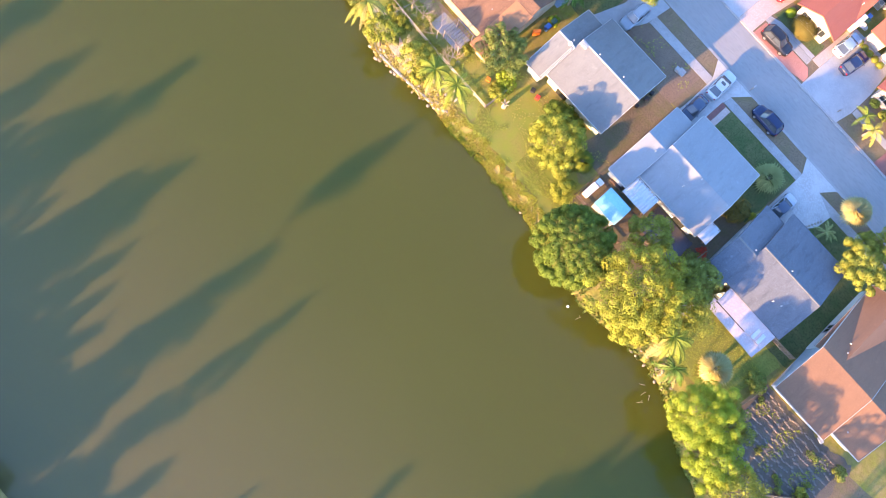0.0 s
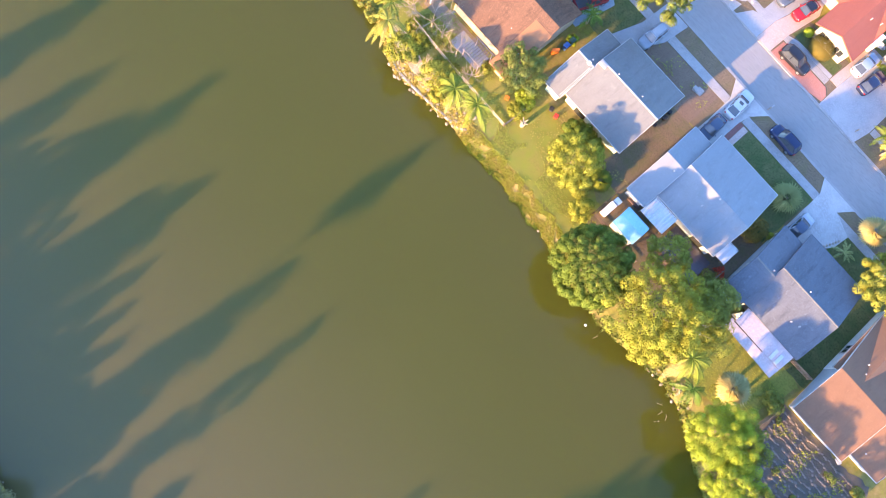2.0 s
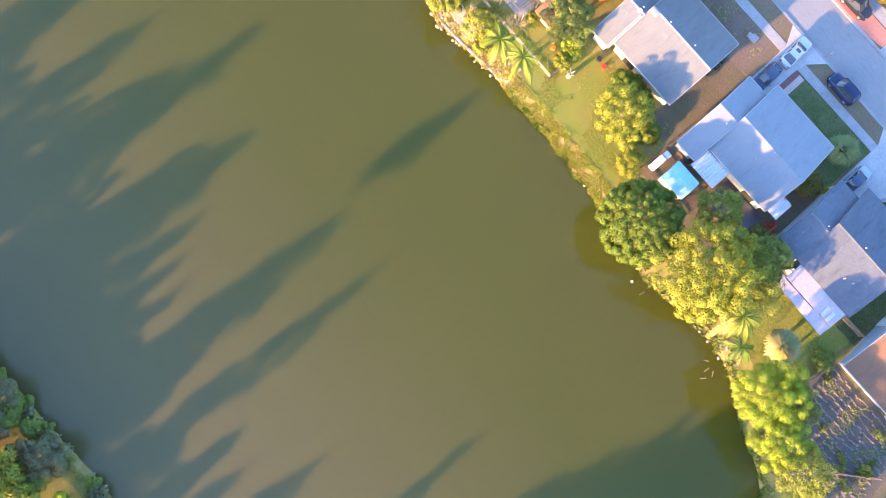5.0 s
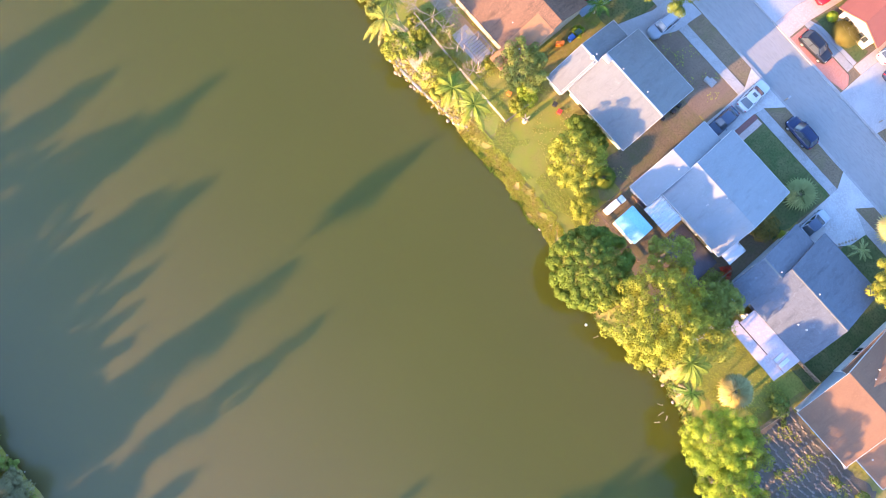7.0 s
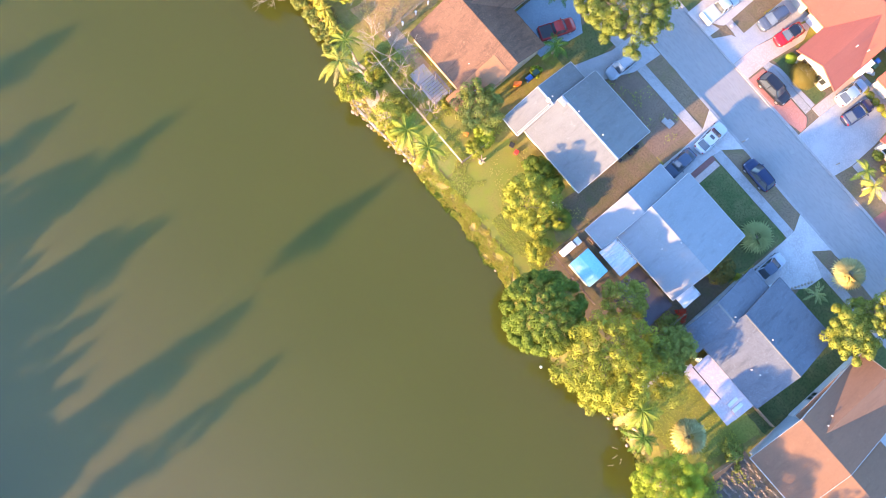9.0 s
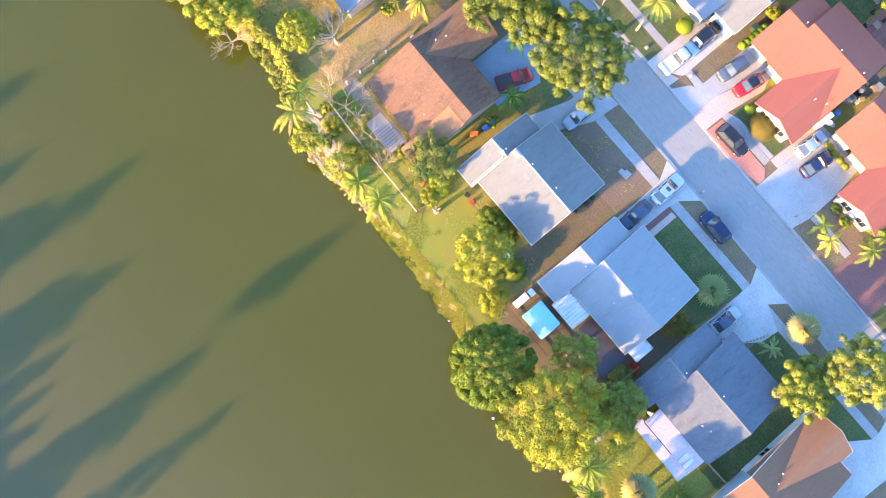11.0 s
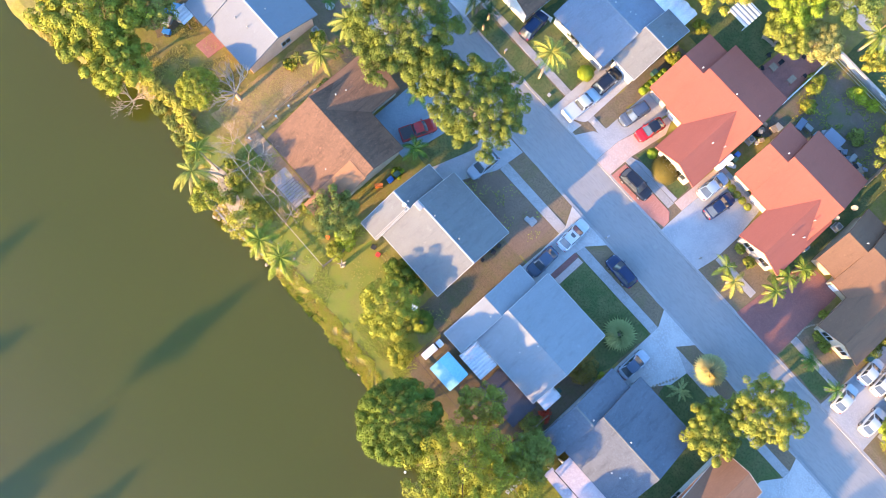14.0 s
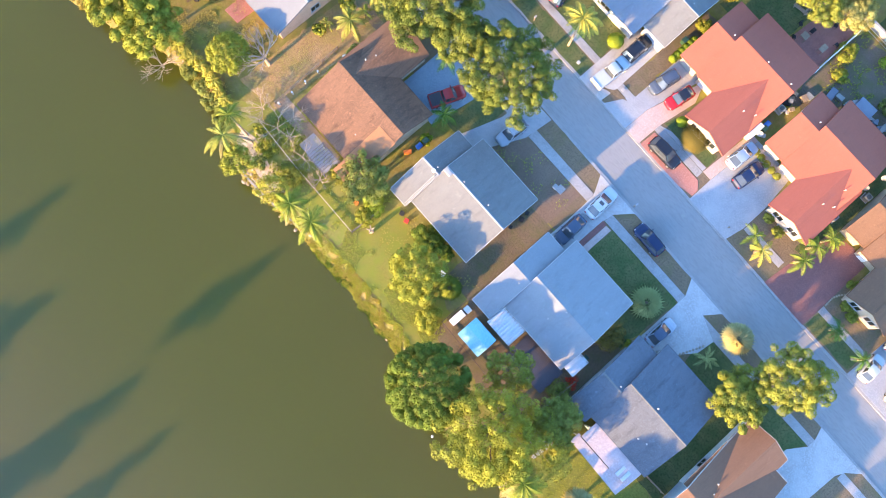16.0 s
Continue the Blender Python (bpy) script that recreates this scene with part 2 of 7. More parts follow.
M["leaf_mango"] = leafy("dense_dark_leaves", (0.046, 0.088, 0.010), (0.155, 0.220, 0.022))
M["leaf_yellow"] = leafy("yellow_green_leaves", (0.130, 0.152, 0.014), (0.325, 0.355, 0.034))
M["leaf_street"] = leafy("soft_green_leaves", (0.085, 0.115, 0.015), (0.195, 0.232, 0.030), glow=0.14)
M["leaf_lime"] = leafy("lime_leaves", (0.148, 0.215, 0.013), (0.350, 0.440, 0.028))
M["leaf_mid"] = leafy("mid_green_leaves", (0.120, 0.148, 0.027), (0.250, 0.285, 0.054))
M["leaf_olive"] = leafy("olive_leaves", (0.115, 0.140, 0.018), (0.300, 0.330, 0.042))
M["leaf_grey"] = leafy("grey_green_leaves", (0.113, 0.151, 0.026), (0.237, 0.302, 0.056))
M["leaf_autumn"] = leafy("ochre_leaves", (0.215, 0.222, 0.020), (0.42, 0.415, 0.05))
M["leaf_dry"] = leafy("dry_beige_leaves", (0.285, 0.270, 0.068), (0.418, 0.395, 0.112))
M["frond_straw"] = leafy("straw_fan_fronds", (0.33, 0.30, 0.11), (0.53, 0.48, 0.20))
M["leaf_russet"] = leafy("russet_leaves", (0.142, 0.120, 0.022), (0.228, 0.187, 0.038))
M["frond"] = leafy("palm_fronds", (0.078, 0.119, 0.010), (0.224, 0.277, 0.027))
M["frond_green"] = leafy("green_palm_fronds", (0.035, 0.100, 0.011), (0.091, 0.177, 0.022))
M["frond_dark"] = leafy("dark_palm_fronds", (0.022, 0.05, 0.012), (0.055, 0.095, 0.02), glow=0.12)
M["frond_gold"] = leafy("golden_palm_fronds", (0.235, 0.222, 0.024), (0.43, 0.40, 0.065))
M["frond_silver"] = leafy("silvery_fan_fronds", (0.21, 0.25, 0.085), (0.37, 0.41, 0.15))
M["frond_tipped"] = leafy("gold_tipped_fronds", (0.12, 0.145, 0.015), (0.33, 0.34, 0.06))
M["frond_dead"] = leafy("dry_brown_fronds", (0.183, 0.161, 0.061), (0.323, 0.300, 0.122))
M["flower"] = leafy("red_flowers", (0.5, 0.03, 0.02), (0.7, 0.08, 0.03))

water_mat = bpy.data.materials.new("murky_lake_water")
water_mat.use_nodes = True
wt = water_mat.node_tree
wb = wt.nodes["Principled BSDF"]
# sky reflection put into the base colour towards the opposite bank, over patchy tones
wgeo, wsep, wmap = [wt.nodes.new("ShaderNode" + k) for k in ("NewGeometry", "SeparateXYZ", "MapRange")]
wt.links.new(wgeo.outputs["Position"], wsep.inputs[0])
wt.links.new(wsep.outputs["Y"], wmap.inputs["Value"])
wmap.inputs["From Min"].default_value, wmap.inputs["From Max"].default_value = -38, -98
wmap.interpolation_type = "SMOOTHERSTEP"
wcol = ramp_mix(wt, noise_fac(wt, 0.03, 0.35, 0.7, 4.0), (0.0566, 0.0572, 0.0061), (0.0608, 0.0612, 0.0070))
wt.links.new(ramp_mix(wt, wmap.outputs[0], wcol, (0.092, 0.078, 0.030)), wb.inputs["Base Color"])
wb.inputs["Roughness"].default_value = 0.14
wb.inputs["IOR"].default_value = 1.39
wb.subsurface_method = "BURLEY"
wb.inputs["Subsurface Weight"].default_value, wb.inputs["Subsurface Scale"].default_value = 1.0, 1.6
wb.inputs["Subsurface Radius"].default_value = (1.0, 0.8, 0.5)
wbump = wt.nodes.new("ShaderNodeBump")
wbump.inputs["Strength"].default_value, wbump.inputs["Distance"].default_value = 0.12, 0.03
wt.links.new(noise_fac(wt, 1.3, 0.2, 0.8, 4.0), wbump.inputs["Height"])
wt.links.new(wbump.outputs[0], wb.inputs["Normal"])
M["water"] = water_mat


# ---- mesh helpers ----
def finish(name, bm, mat, smooth=False):
    me = bpy.data.meshes.new(name)
    bmesh.ops.recalc_face_normals(bm, faces=bm.faces)
    bm.to_mesh(me)
    bm.free()
    me.materials.append(mat)
    if smooth:
        me.polygons.foreach_set("use_smooth", [True] * len(me.polygons))
    return me


def part(name, bm, mat, parent, label="", smooth=False):
    ob = new(name, finish(name, bm, mat, smooth))
    ob.parent = parent
    return tagged(ob, label)


def solo(name, bm, mat, label, category, kind="", smooth=False, group=""):
    return tagged(new(name, finish(name, bm, mat, smooth)), label, category, group, kind)


def thing(name, label, category, group="", at=(0, 0, 0), turn=0.0):
    ob = tagged(new(name), label, category, group)
    ob.matrix_basis = pose(*at, 0, 0, turn)
    return ob


def box(bm, x0, x1, y0, y1, z0, z1, bevel=0.0):
    r = bmesh.ops.create_cube(bm, size=1.0, matrix=Matrix.Translation(((x0 + x1) / 2, (y0 + y1) / 2, (z0 + z1) / 2)) @ Matrix.Diagonal((abs(x1 - x0), abs(y1 - y0), abs(z1 - z0), 1)))
    if bevel:
        es = list({e for v in r["verts"] for e in v.link_edges})
        bmesh.ops.bevel(bm, geom=es, offset=bevel, segments=2, affect="EDGES")
    return bm


def prism(bm, pts, z0, z1):
    """An upright prism over a plan polygon."""
    lo = [bm.verts.new((x, y, z0)) for x, y in pts]
    hi = [bm.verts.new((x, y, z1)) for x, y in pts]
    bm.faces.new(hi)
    bm.faces.new(lo[::-1])
    n = len(pts)
    for i in range(n):
        bm.faces.new((lo[i], lo[(i + 1) % n], hi[(i + 1) % n], hi[i]))
    return bm


def slab(bm, quad, thick):
    """A sheet of that thickness under four corners in space."""
    hi = [bm.verts.new(p) for p in quad]
    lo = [bm.verts.new((p[0], p[1], p[2] - thick)) for p in quad]
    bm.faces.new(hi)
    bm.faces.new(lo[::-1])
    for i in range(4):
        bm.faces.new((lo[i], lo[(i + 1) % 4], hi[(i + 1) % 4], hi[i]))
    return bm


def tube(bm, a, b, r0, r1=None, sides=7):
    a, b = Vector(a), Vector(b)
    r1 = r0 if r1 is None else r1
    d = b - a
    m = Matrix.Translation((a + b) / 2) @ d.to_track_quat("Z", "Y").to_matrix().to_4x4()
    bmesh.ops.create_cone(bm, cap_ends=True, segments=sides, radius1=r0, radius2=r1, depth=d.length, matrix=m)
    return bm


def ball(bm, c, r, squash=(1, 1, 1), seg=10):
    bmesh.ops.create_uvsphere(bm, u_segments=seg, v_segments=max(4, seg // 2 + 1), radius=r, matrix=Matrix.Translation(c) @ Matrix.Diagonal((*squash, 1)))
    return bm


# ---- ground, lake, road ----
SHORE = [(-400, -30), (-90, -33), (-60, -34), (-53, -32), (-46, -29), (-40, -28.4), (-34, -29.4), (-28, -31.6), (-24, -31.4), (-19, -30.8), (-14, -31.0), (-9, -31.0), (-5, -31.3), (-1, -31.6), (4, -33.0), (10, -33.4), (15, -32.9), (19, -32.4), (23, -33.2), (28, -35.8), (34, -38.5), (42, -44), (60, -60), (400, -75)]
LAKE_Z = -0.9


def shore_y(x):
    for (x0, y0), (x1, y1) in zip(SHORE, SHORE[1:]):
        if x0 <= x <= x1:
            return y0 + (y1 - y0) * (x - x0) / (x1 - x0)
    return -30.0


def wobble(x, k=1.0):
    return k * (0.35 * noise.noise((x * 0.55, 3.1, 0)) + 0.25 * noise.noise((x * 1.7, 8.3, 0)))


def far_y(x):
    return -91.9 + 0.5 * noise.noise((x * 0.12, 1.7, 0)) + wobble(x, 0.6)


def kerb_left(x):
    return 0.25 - 0.02 * x


def kerb_right(x):
    return 6.25 - 0.01 * x


xs = [-2500, -900, -400, -200, -120] + [-90 + 1.0 * i for i in range(171)] + [120, 200, 400, 900, 2500]
verts, faces = [], []
for x in xs:
    s, f = shore_y(x) + wobble(x), min(far_y(x), shore_y(x) - 6)
    kl, kr = kerb_left(max(-90, min(80, x))), kerb_right(max(-90, min(80, x)))
    lift = 0.18 * noise.noise((x * 0.4, 0.5, 0))
    row = [(-2500, 0), (-900, 0), (-300, 0), (-130, 0), (f - 12, 0.0), (f - 5, 0.05), (f - 2, -0.1), (f - 0.7, -0.45 + lift), (f + 0.4, -1.15), (f + 2.5, -2.4)]
    row += [(s - 2.5, -2.4), (s - 0.5, -1.2), (s + 0.5, -0.6 + lift), (s + 1.5, -0.22 + lift), (s + 3.0, 0), (s + 4.5, 0), (-24, 0), (-16, 0), (-8, 0), (kl - 0.02, 0), (kl, -0.2), (kr, -0.2), (kr + 0.02, 0)]
    row += [(12, 0), (20, 0), (30, 0), (45, 0), (90, 0), (250, 0), (900, 0), (2500, 0)]
    verts.append([(x, y, z) for y, z in row])
nrow = len(verts[0])
flat = [p for col in verts for p in col]
faces = [(i * nrow + j, (i + 1) * nrow + j, (i + 1) * nrow + j + 1, i * nrow + j + 1) for i in range(len(xs) - 1) for j in range(nrow - 1)]
me = bpy.data.meshes.new("ground")
me.from_pydata(flat, [], faces)
me.materials.append(M["ground"])
ground = tagged(new("ground", me), "patchy dry grass ground sloping to the lake", "ground", kind="structure")

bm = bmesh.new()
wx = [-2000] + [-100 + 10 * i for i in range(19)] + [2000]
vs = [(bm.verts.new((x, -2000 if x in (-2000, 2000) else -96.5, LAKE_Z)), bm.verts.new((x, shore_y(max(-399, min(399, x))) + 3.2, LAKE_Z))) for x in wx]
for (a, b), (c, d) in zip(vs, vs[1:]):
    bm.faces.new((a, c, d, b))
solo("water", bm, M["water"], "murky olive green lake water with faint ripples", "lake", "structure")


def strip(name, x0, x1, lo, hi, z0, z1, mat, label, category, step=6.0, kind="structure"):
    """A band along the street between two lines."""
    n = max(1, int((x1 - x0) / step))
    xx = [x0 + (x1 - x0) * i / n for i in range(n + 1)]
    bm = prism(bmesh.new(), [(x, lo(x)) for x in xx] + [(x, hi(x)) for x in reversed(xx)], z0, z1)
    return solo(name, bm, mat, label, category, kind)


strip("road", -140, 130, lambda x: kerb_left(x) + 0.03, lambda x: kerb_right(x) - 0.03, -0.25, -0.10, M["asphalt"], "worn grey asphalt residential street", "road")
strip("kerb", -140, 130, lambda x: kerb_left(x) - 0.12, lambda x: kerb_left(x) + 0.22, -0.2, 0.015, M["kerbstone"], "pale concrete kerb and gutter", "kerb")
strip("kerb", -140, 130, lambda x: kerb_right(x) - 0.22, lambda x: kerb_right(x) + 0.12, -0.2, 0.015, M["kerbstone"], "pale concrete kerb and gutter", "kerb")


SOFT_EDGED = {"lawn": 0.22, "verge": 0.14, "front_yard": 0.2, "side_yard": 0.35, "back_yard": 0.7, "back_lawn": 0.6, "vegetable_plot": 0.5}


def ragged(pts, k):
    """The outline with a grown, uneven edge."""
    out = []
    for i, (a, b) in enumerate(zip(pts, pts[1:] + pts[:1])):
        n = max(1, int(math.dist(a, b) / 0.6))
        for j in range(n):
            x, y = a[0] + (b[0] - a[0]) * j / n, a[1] + (b[1] - a[1]) * j / n
            out.append((x + k * (noise.noise((x * 0.9, y * 0.9, 2.0)) + 0.6 * noise.noise((x * 2.6, y * 2.6, 5.0))), y + k * (noise.noise((x * 0.9, y * 0.9, 9.0)) + 0.6 * noise.noise((x * 2.6, y * 2.6, 12.0)))))
    return out


def patch(name, pts, mat, label, category="ground", top=0.03):
    if name in SOFT_EDGED:
        pts = ragged(pts, SOFT_EDGED[name])
    return solo(name, prism(bmesh.new(), pts, -0.06, top), mat, label, category, "structure")


def rect(x0, x1, y0, y1):
    return [(x0, y0), (x1, y0), (x1, y1), (x0, y1)]


# ---- pavements, driveways, lawns ----
def walk_lo(x):
    return -3.25


def walk_hi(x):
    return -2.05 - 0.004 * x


for x0, x1 in ((-90, -48.5), (-44.2, -24.5), (-20.4, -13.3), (-9.8, 0.55), (3.6, 16.3), (19.3, 38.2), (43.0, 60)):
    strip("pavement", x0, x1, walk_lo, walk_hi, -0.05, 0.045, M["walkway"], "pale concrete sidewalk along the street", "sidewalk")
for x0, x1 in ((-90, -34), (-26.5, -10.9), (-7.2, -5.0), (-0.6, 7.0), (15.2, 21.2), (28.0, 35.2), (42.5, 90)):
    strip("pavement", x0, x1, lambda x: 8.75 - 0.01 * x, lambda x: 9.7 - 0.01 * x, -0.05, 0.045, M["walkway"], "grey concrete sidewalk along the street", "sidewalk")

strip("verge", -90, 80, lambda x: -8.4, lambda x: kerb_left(x) - 0.12, -0.06, 0.007, M["lawn_dry"], "dry grass strip in front of the houses", "verge")
strip("verge", -90, 80, lambda x: kerb_right(x) + 0.12, lambda x: 13.4, -0.06, 0.007, M["lawn_dry"], "dry grass strip in front of the houses", "verge")
patch("front_yard", rect(-12.3, -0.6, -8.6, -3.28), M["dirt"], "bare brown earth front yard with sparse grass", "yard", 0.012)
patch("side_yard", rect(-3.8, 0.5, -21.5, -8.6), M["litter"], "brown leaf litter strip between two houses", "yard", 0.014)
patch("back_lawn", [(-14.3, -29.0), (-9, -29.0), (-3, -29.3), (0.8, -29.8), (0.4, -25.0), (-4.0, -21.8), (-13.6, -20.4), (-14.3, -22.0)], M["bank_lawn"], "yellow-green mown lawn sloping to the lake bank", "lawn", 0.010)
patch("verge", [(-9.7, -2.0), (-1.3, -2.0), (-0.9, 0.1), (-9.0, 0.3)], M["lawn_dry"], "dry grass verge beside the road", "verge", 0.016)
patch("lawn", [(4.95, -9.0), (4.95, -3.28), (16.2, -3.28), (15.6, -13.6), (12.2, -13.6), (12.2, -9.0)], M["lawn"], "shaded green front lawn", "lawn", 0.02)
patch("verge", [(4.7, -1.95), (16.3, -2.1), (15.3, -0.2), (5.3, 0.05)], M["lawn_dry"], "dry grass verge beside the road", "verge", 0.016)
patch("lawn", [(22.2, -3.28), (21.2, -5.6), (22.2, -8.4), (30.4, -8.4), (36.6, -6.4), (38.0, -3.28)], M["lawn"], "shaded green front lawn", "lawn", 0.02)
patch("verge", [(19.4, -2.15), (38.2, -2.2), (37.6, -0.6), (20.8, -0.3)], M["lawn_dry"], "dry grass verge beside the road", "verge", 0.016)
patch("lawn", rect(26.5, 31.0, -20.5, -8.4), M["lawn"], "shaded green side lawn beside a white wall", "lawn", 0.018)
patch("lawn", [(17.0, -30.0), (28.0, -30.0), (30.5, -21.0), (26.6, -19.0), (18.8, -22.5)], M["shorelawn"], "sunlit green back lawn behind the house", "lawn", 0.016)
patch("back_yard", rect(0.0, 14.6, -27.0, -18.0), M["litter"], "brown earth back yard with leaf litter", "yard", 0.018)
patch("side_yard", rect(12.2, 16.3, -20.5, -12.0), M["litter"], "dark leaf litter between two houses", "yard", 0.022)
patch("vegetable_plot", [(30.2, -27.4), (30.6, -23.6), (38.0, -23.6), (44.0, -22.6), (44.0, -34.0), (36.0, -36.0), (31.0, -33.0)], M["tilled"], "tilled grey brown vegetable plot", "yard", 0.02)
patch("front_yard", rect(-44.0, -36.4, -8.2, -3.28), M["lawn_dry"], "dry front yard with ringed palms", "yard", 0.012)
patch("verge", rect(-44.0, -24.6, -1.9, 0.5), M["lawn_dry"], "dry grass verge beside the road", "verge", 0.016)
M["garden_green"] = earth("rough_green_lawn", (0.235, 0.215, 0.05), (0.27, 0.215, 0.07), (0.19, 0.215, 0.032), 0.75)
M["bank_stone"] = surface("pale_stony_sand", (0.50, 0.40, 0.28), (0.38, 0.29, 0.19), (0.58, 0.49, 0.37), 1.3, 9.0, 0.95, 0.6, 10.0, spec=0.15)
patch("back_lawn", [(-36.8, -28.0), (-33.0, -28.6), (-25.0, -28.6), (-14.6, -28.4), (-14.8, -22.0), (-21.6, -22.4), (-31.2, -23.6), (-33.6, -24.4)], M["garden_green"], "rough green lawn behind the brown house", "lawn", 0.012)
patch("bank", [(-32.4, -28.0), (-31.6, -29.6), (-29.6, -29.6), (-26.8, -30.2), (-23.6, -30.0), (-23.4, -29.2), (-26.2, -28.7), (-28.6, -28.0), (-30.6, -27.6)], M["bank_stone"], "pale stony strip along the lake bank", "bank", 0.03)
M["worn_path"] = earth("worn_sandy_path", (0.27, 0.20, 0.135), (0.32, 0.24, 0.16), (0.20, 0.17, 0.09), 0.3)
patch("path", rect(-32.2, -22.3, -23.5, -21.65), M["worn_path"], "pale worn path along the house wall", "path", 0.03)
patch("side_yard", [(-37.0, -24.6), (-31.4, -24.0), (-31.3, -8.4), (-36.9, -7.8)], M["tan_mix"], "parched tan grass between two houses", "yard", 0.013)
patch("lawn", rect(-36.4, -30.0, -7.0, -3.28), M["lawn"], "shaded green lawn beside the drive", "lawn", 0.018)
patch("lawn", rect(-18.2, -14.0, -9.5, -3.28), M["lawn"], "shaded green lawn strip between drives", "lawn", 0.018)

def drive(key, pts, label):
    """A driveway slab from the road to a house."""
    patch("driveway", pts, M[key], label, "driveway", 0.05)


drive("concrete", [(36.6, -12.5), (36.7, -5.4), (38.2, -3.3), (38.2, -2.1), (37.7, -0.58), (44.6, -0.7), (43.1, -2.2), (42.6, -3.3), (42.0, -12.5)], "pale concrete driveway with wide apron")
drive("concrete_old", [(-15.6, -10.2), (-12.4, -10.2), (-12.2, -8.4), (-9.9, -3.6), (-9.5, 0.2), (-13.4, 0.2), (-13.6, -4.0)], "grey concrete driveway")
drive("concrete", [(0.5, -10.4), (3.4, -10.4), (3.4, -4.2), (3.7, -2.0), (5.3, 0.05), (-0.8, 0.15), (0.5, -2.2), (0.6, -6.0)], "pale concrete driveway with wide apron")
drive("concrete", [(16.2, -10.4), (18.7, -10.4), (20.2, -8.0), (22.0, -5.6), (22.3, -3.3), (19.3, -2.1), (20.7, -0.25), (15.3, -0.15), (16.3, -2.1)], "pale concrete driveway with wide apron")
drive("concrete_blue", [(-24.4, -11.0), (-24.4, -6.4), (-24.6, 0.5), (-20.4, 0.4), (-20.0, -3.4), (-17.4, -5.2), (-18.4, -11.0)], "blue-grey painted concrete driveway")
drive("concrete", [(-48.2, -10.5), (-44.5, -10.5), (-44.3, 0.9), (-48.4, 0.9)], "pale concrete driveway")
drive("concrete", [(-34.2, 6.4), (-26.6, 6.3), (-27.0, 12.0), (-27.0, 30.0), (-34.2, 30.0)], "pale concrete driveway")
drive("concrete", [(-11.2, 6.25), (-7.4, 6.25), (-7.2, 9.0), (-7.3, 16.2), (-11.2, 16.2)], "pale concrete driveway")
drive("concrete_old", [(-7.0, 6.25), (-3.0, 6.2), (-2.9, 9.8), (-1.2, 17.5), (-5.0, 17.3), (-5.0, 9.9)], "tyre-stained concrete driveway")
# sunlit side of the stained drive, painted as a pink strip
drive("pinkish", [(-2.98, 6.2), (-0.6, 6.2), (-0.5, 9.7), (0.3, 14.8), (-0.9, 17.5), (-2.88, 9.8)], "concrete driveway edge with sunlight painted pinkish")
drive("concrete_old", [(8.3, 6.2), (14.6, 6.1), (15.1, 8.6), (15.1, 12.4), (14.5, 17.4), (8.7, 17.4), (8.3, 9.6)], "tyre-stained concrete driveway")
# pink strip painted for the sun along this drive's edge
drive("pinkish", [(7.0, 9.7), (8.28, 9.7), (8.68, 17.4), (7.4, 17.4)], "concrete driveway edge with sunlight painted pinkish")
drive("paver_maroon", [(21.3, 6.1), (27.9, 6.0), (28.0, 16.5), (25.5, 17.0), (22.4, 16.4)], "maroon paver driveway")
drive("concrete_old", [(35.4, 6.0), (42.4, 5.9), (42.0, 16.8), (36.2, 16.8)], "pale concrete driveway")

patch("side_yard", [(38.6, -24.4), (60, -22), (60, -42), (44.2, -36)], M["litter"], "brown cluttered earth beside the plot", "yard", 0.016)
patch("side_yard", rect(-52.4, -48.2, -23.0, -9.0), M["litter"], "brown cluttered earth beside the peach house", "yard", 0.016)
patch("brick_border", rect(3.42, 4.08, -7.3, -3.4), M["paver_maroon"], "brown brick planting border", "paving", 0.06)
patch("brick_border", rect(4.12, 4.9, -7.3, -3.5), M["pinkish"], "pink brick path edging", "paving", 0.055)
patch("paver_strip", [(-0.4, 6.3), (6.2, 6.3), (8.25, 6.7), (8.2, 7.6), (7.4, 8.5), (-0.3, 8.55)], M["paver_red"], "red paver parking strip", "paving", 0.052)
patch("pavement", [(-0.3, 9.72), (1.4, 9.72), (6.9, 9.7), (6.9, 10.3), (1.0, 10.2)], M["concrete_old"], "grey concrete sidewalk", "sidewalk", 0.04)
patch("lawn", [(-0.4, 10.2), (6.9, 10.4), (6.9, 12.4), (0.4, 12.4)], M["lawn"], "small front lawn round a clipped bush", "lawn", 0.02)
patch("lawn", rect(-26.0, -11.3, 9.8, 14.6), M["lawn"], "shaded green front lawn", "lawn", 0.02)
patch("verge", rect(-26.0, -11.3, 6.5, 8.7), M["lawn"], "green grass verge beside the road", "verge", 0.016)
patch("verge", [(-8.6, 7.4), (-7.1, 8.7), (-5.2, 8.7)], M["lawn_dry"], "small grass triangle between drives", "verge", 0.06)
patch("side_yard", [(-7.2, 9.8), (-5.1, 9.8), (-5.1, 24.0), (-7.2, 24.0)], M["lawn_dry"], "brownish grass strip between drives", "yard", 0.02)
patch("front_yard", [(15.2, 9.8), (21.3, 9.7), (21.8, 13.0), (15.3, 13.2)], M["lawn_dry"], "bare front yard with small palms", "yard", 0.016)
patch("verge", rect(15.2, 21.2, 6.4, 8.7), M["lawn_dry"], "dry grass verge beside the road", "verge", 0.016)
patch("lawn", rect(28.1, 35.2, 9.5, 12.6), M["lawn_dry"], "green and brown front lawn", "lawn", 0.016)
patch("verge", rect(28.1, 35.2, 6.3, 8.5), M["lawn"], "green grass verge beside the road", "verge", 0.016)
patch("lawn", rect(-6.8, 1.8, 25.8, 37.5), M["lawn"], "shaded green back lawn", "lawn", 0.016)
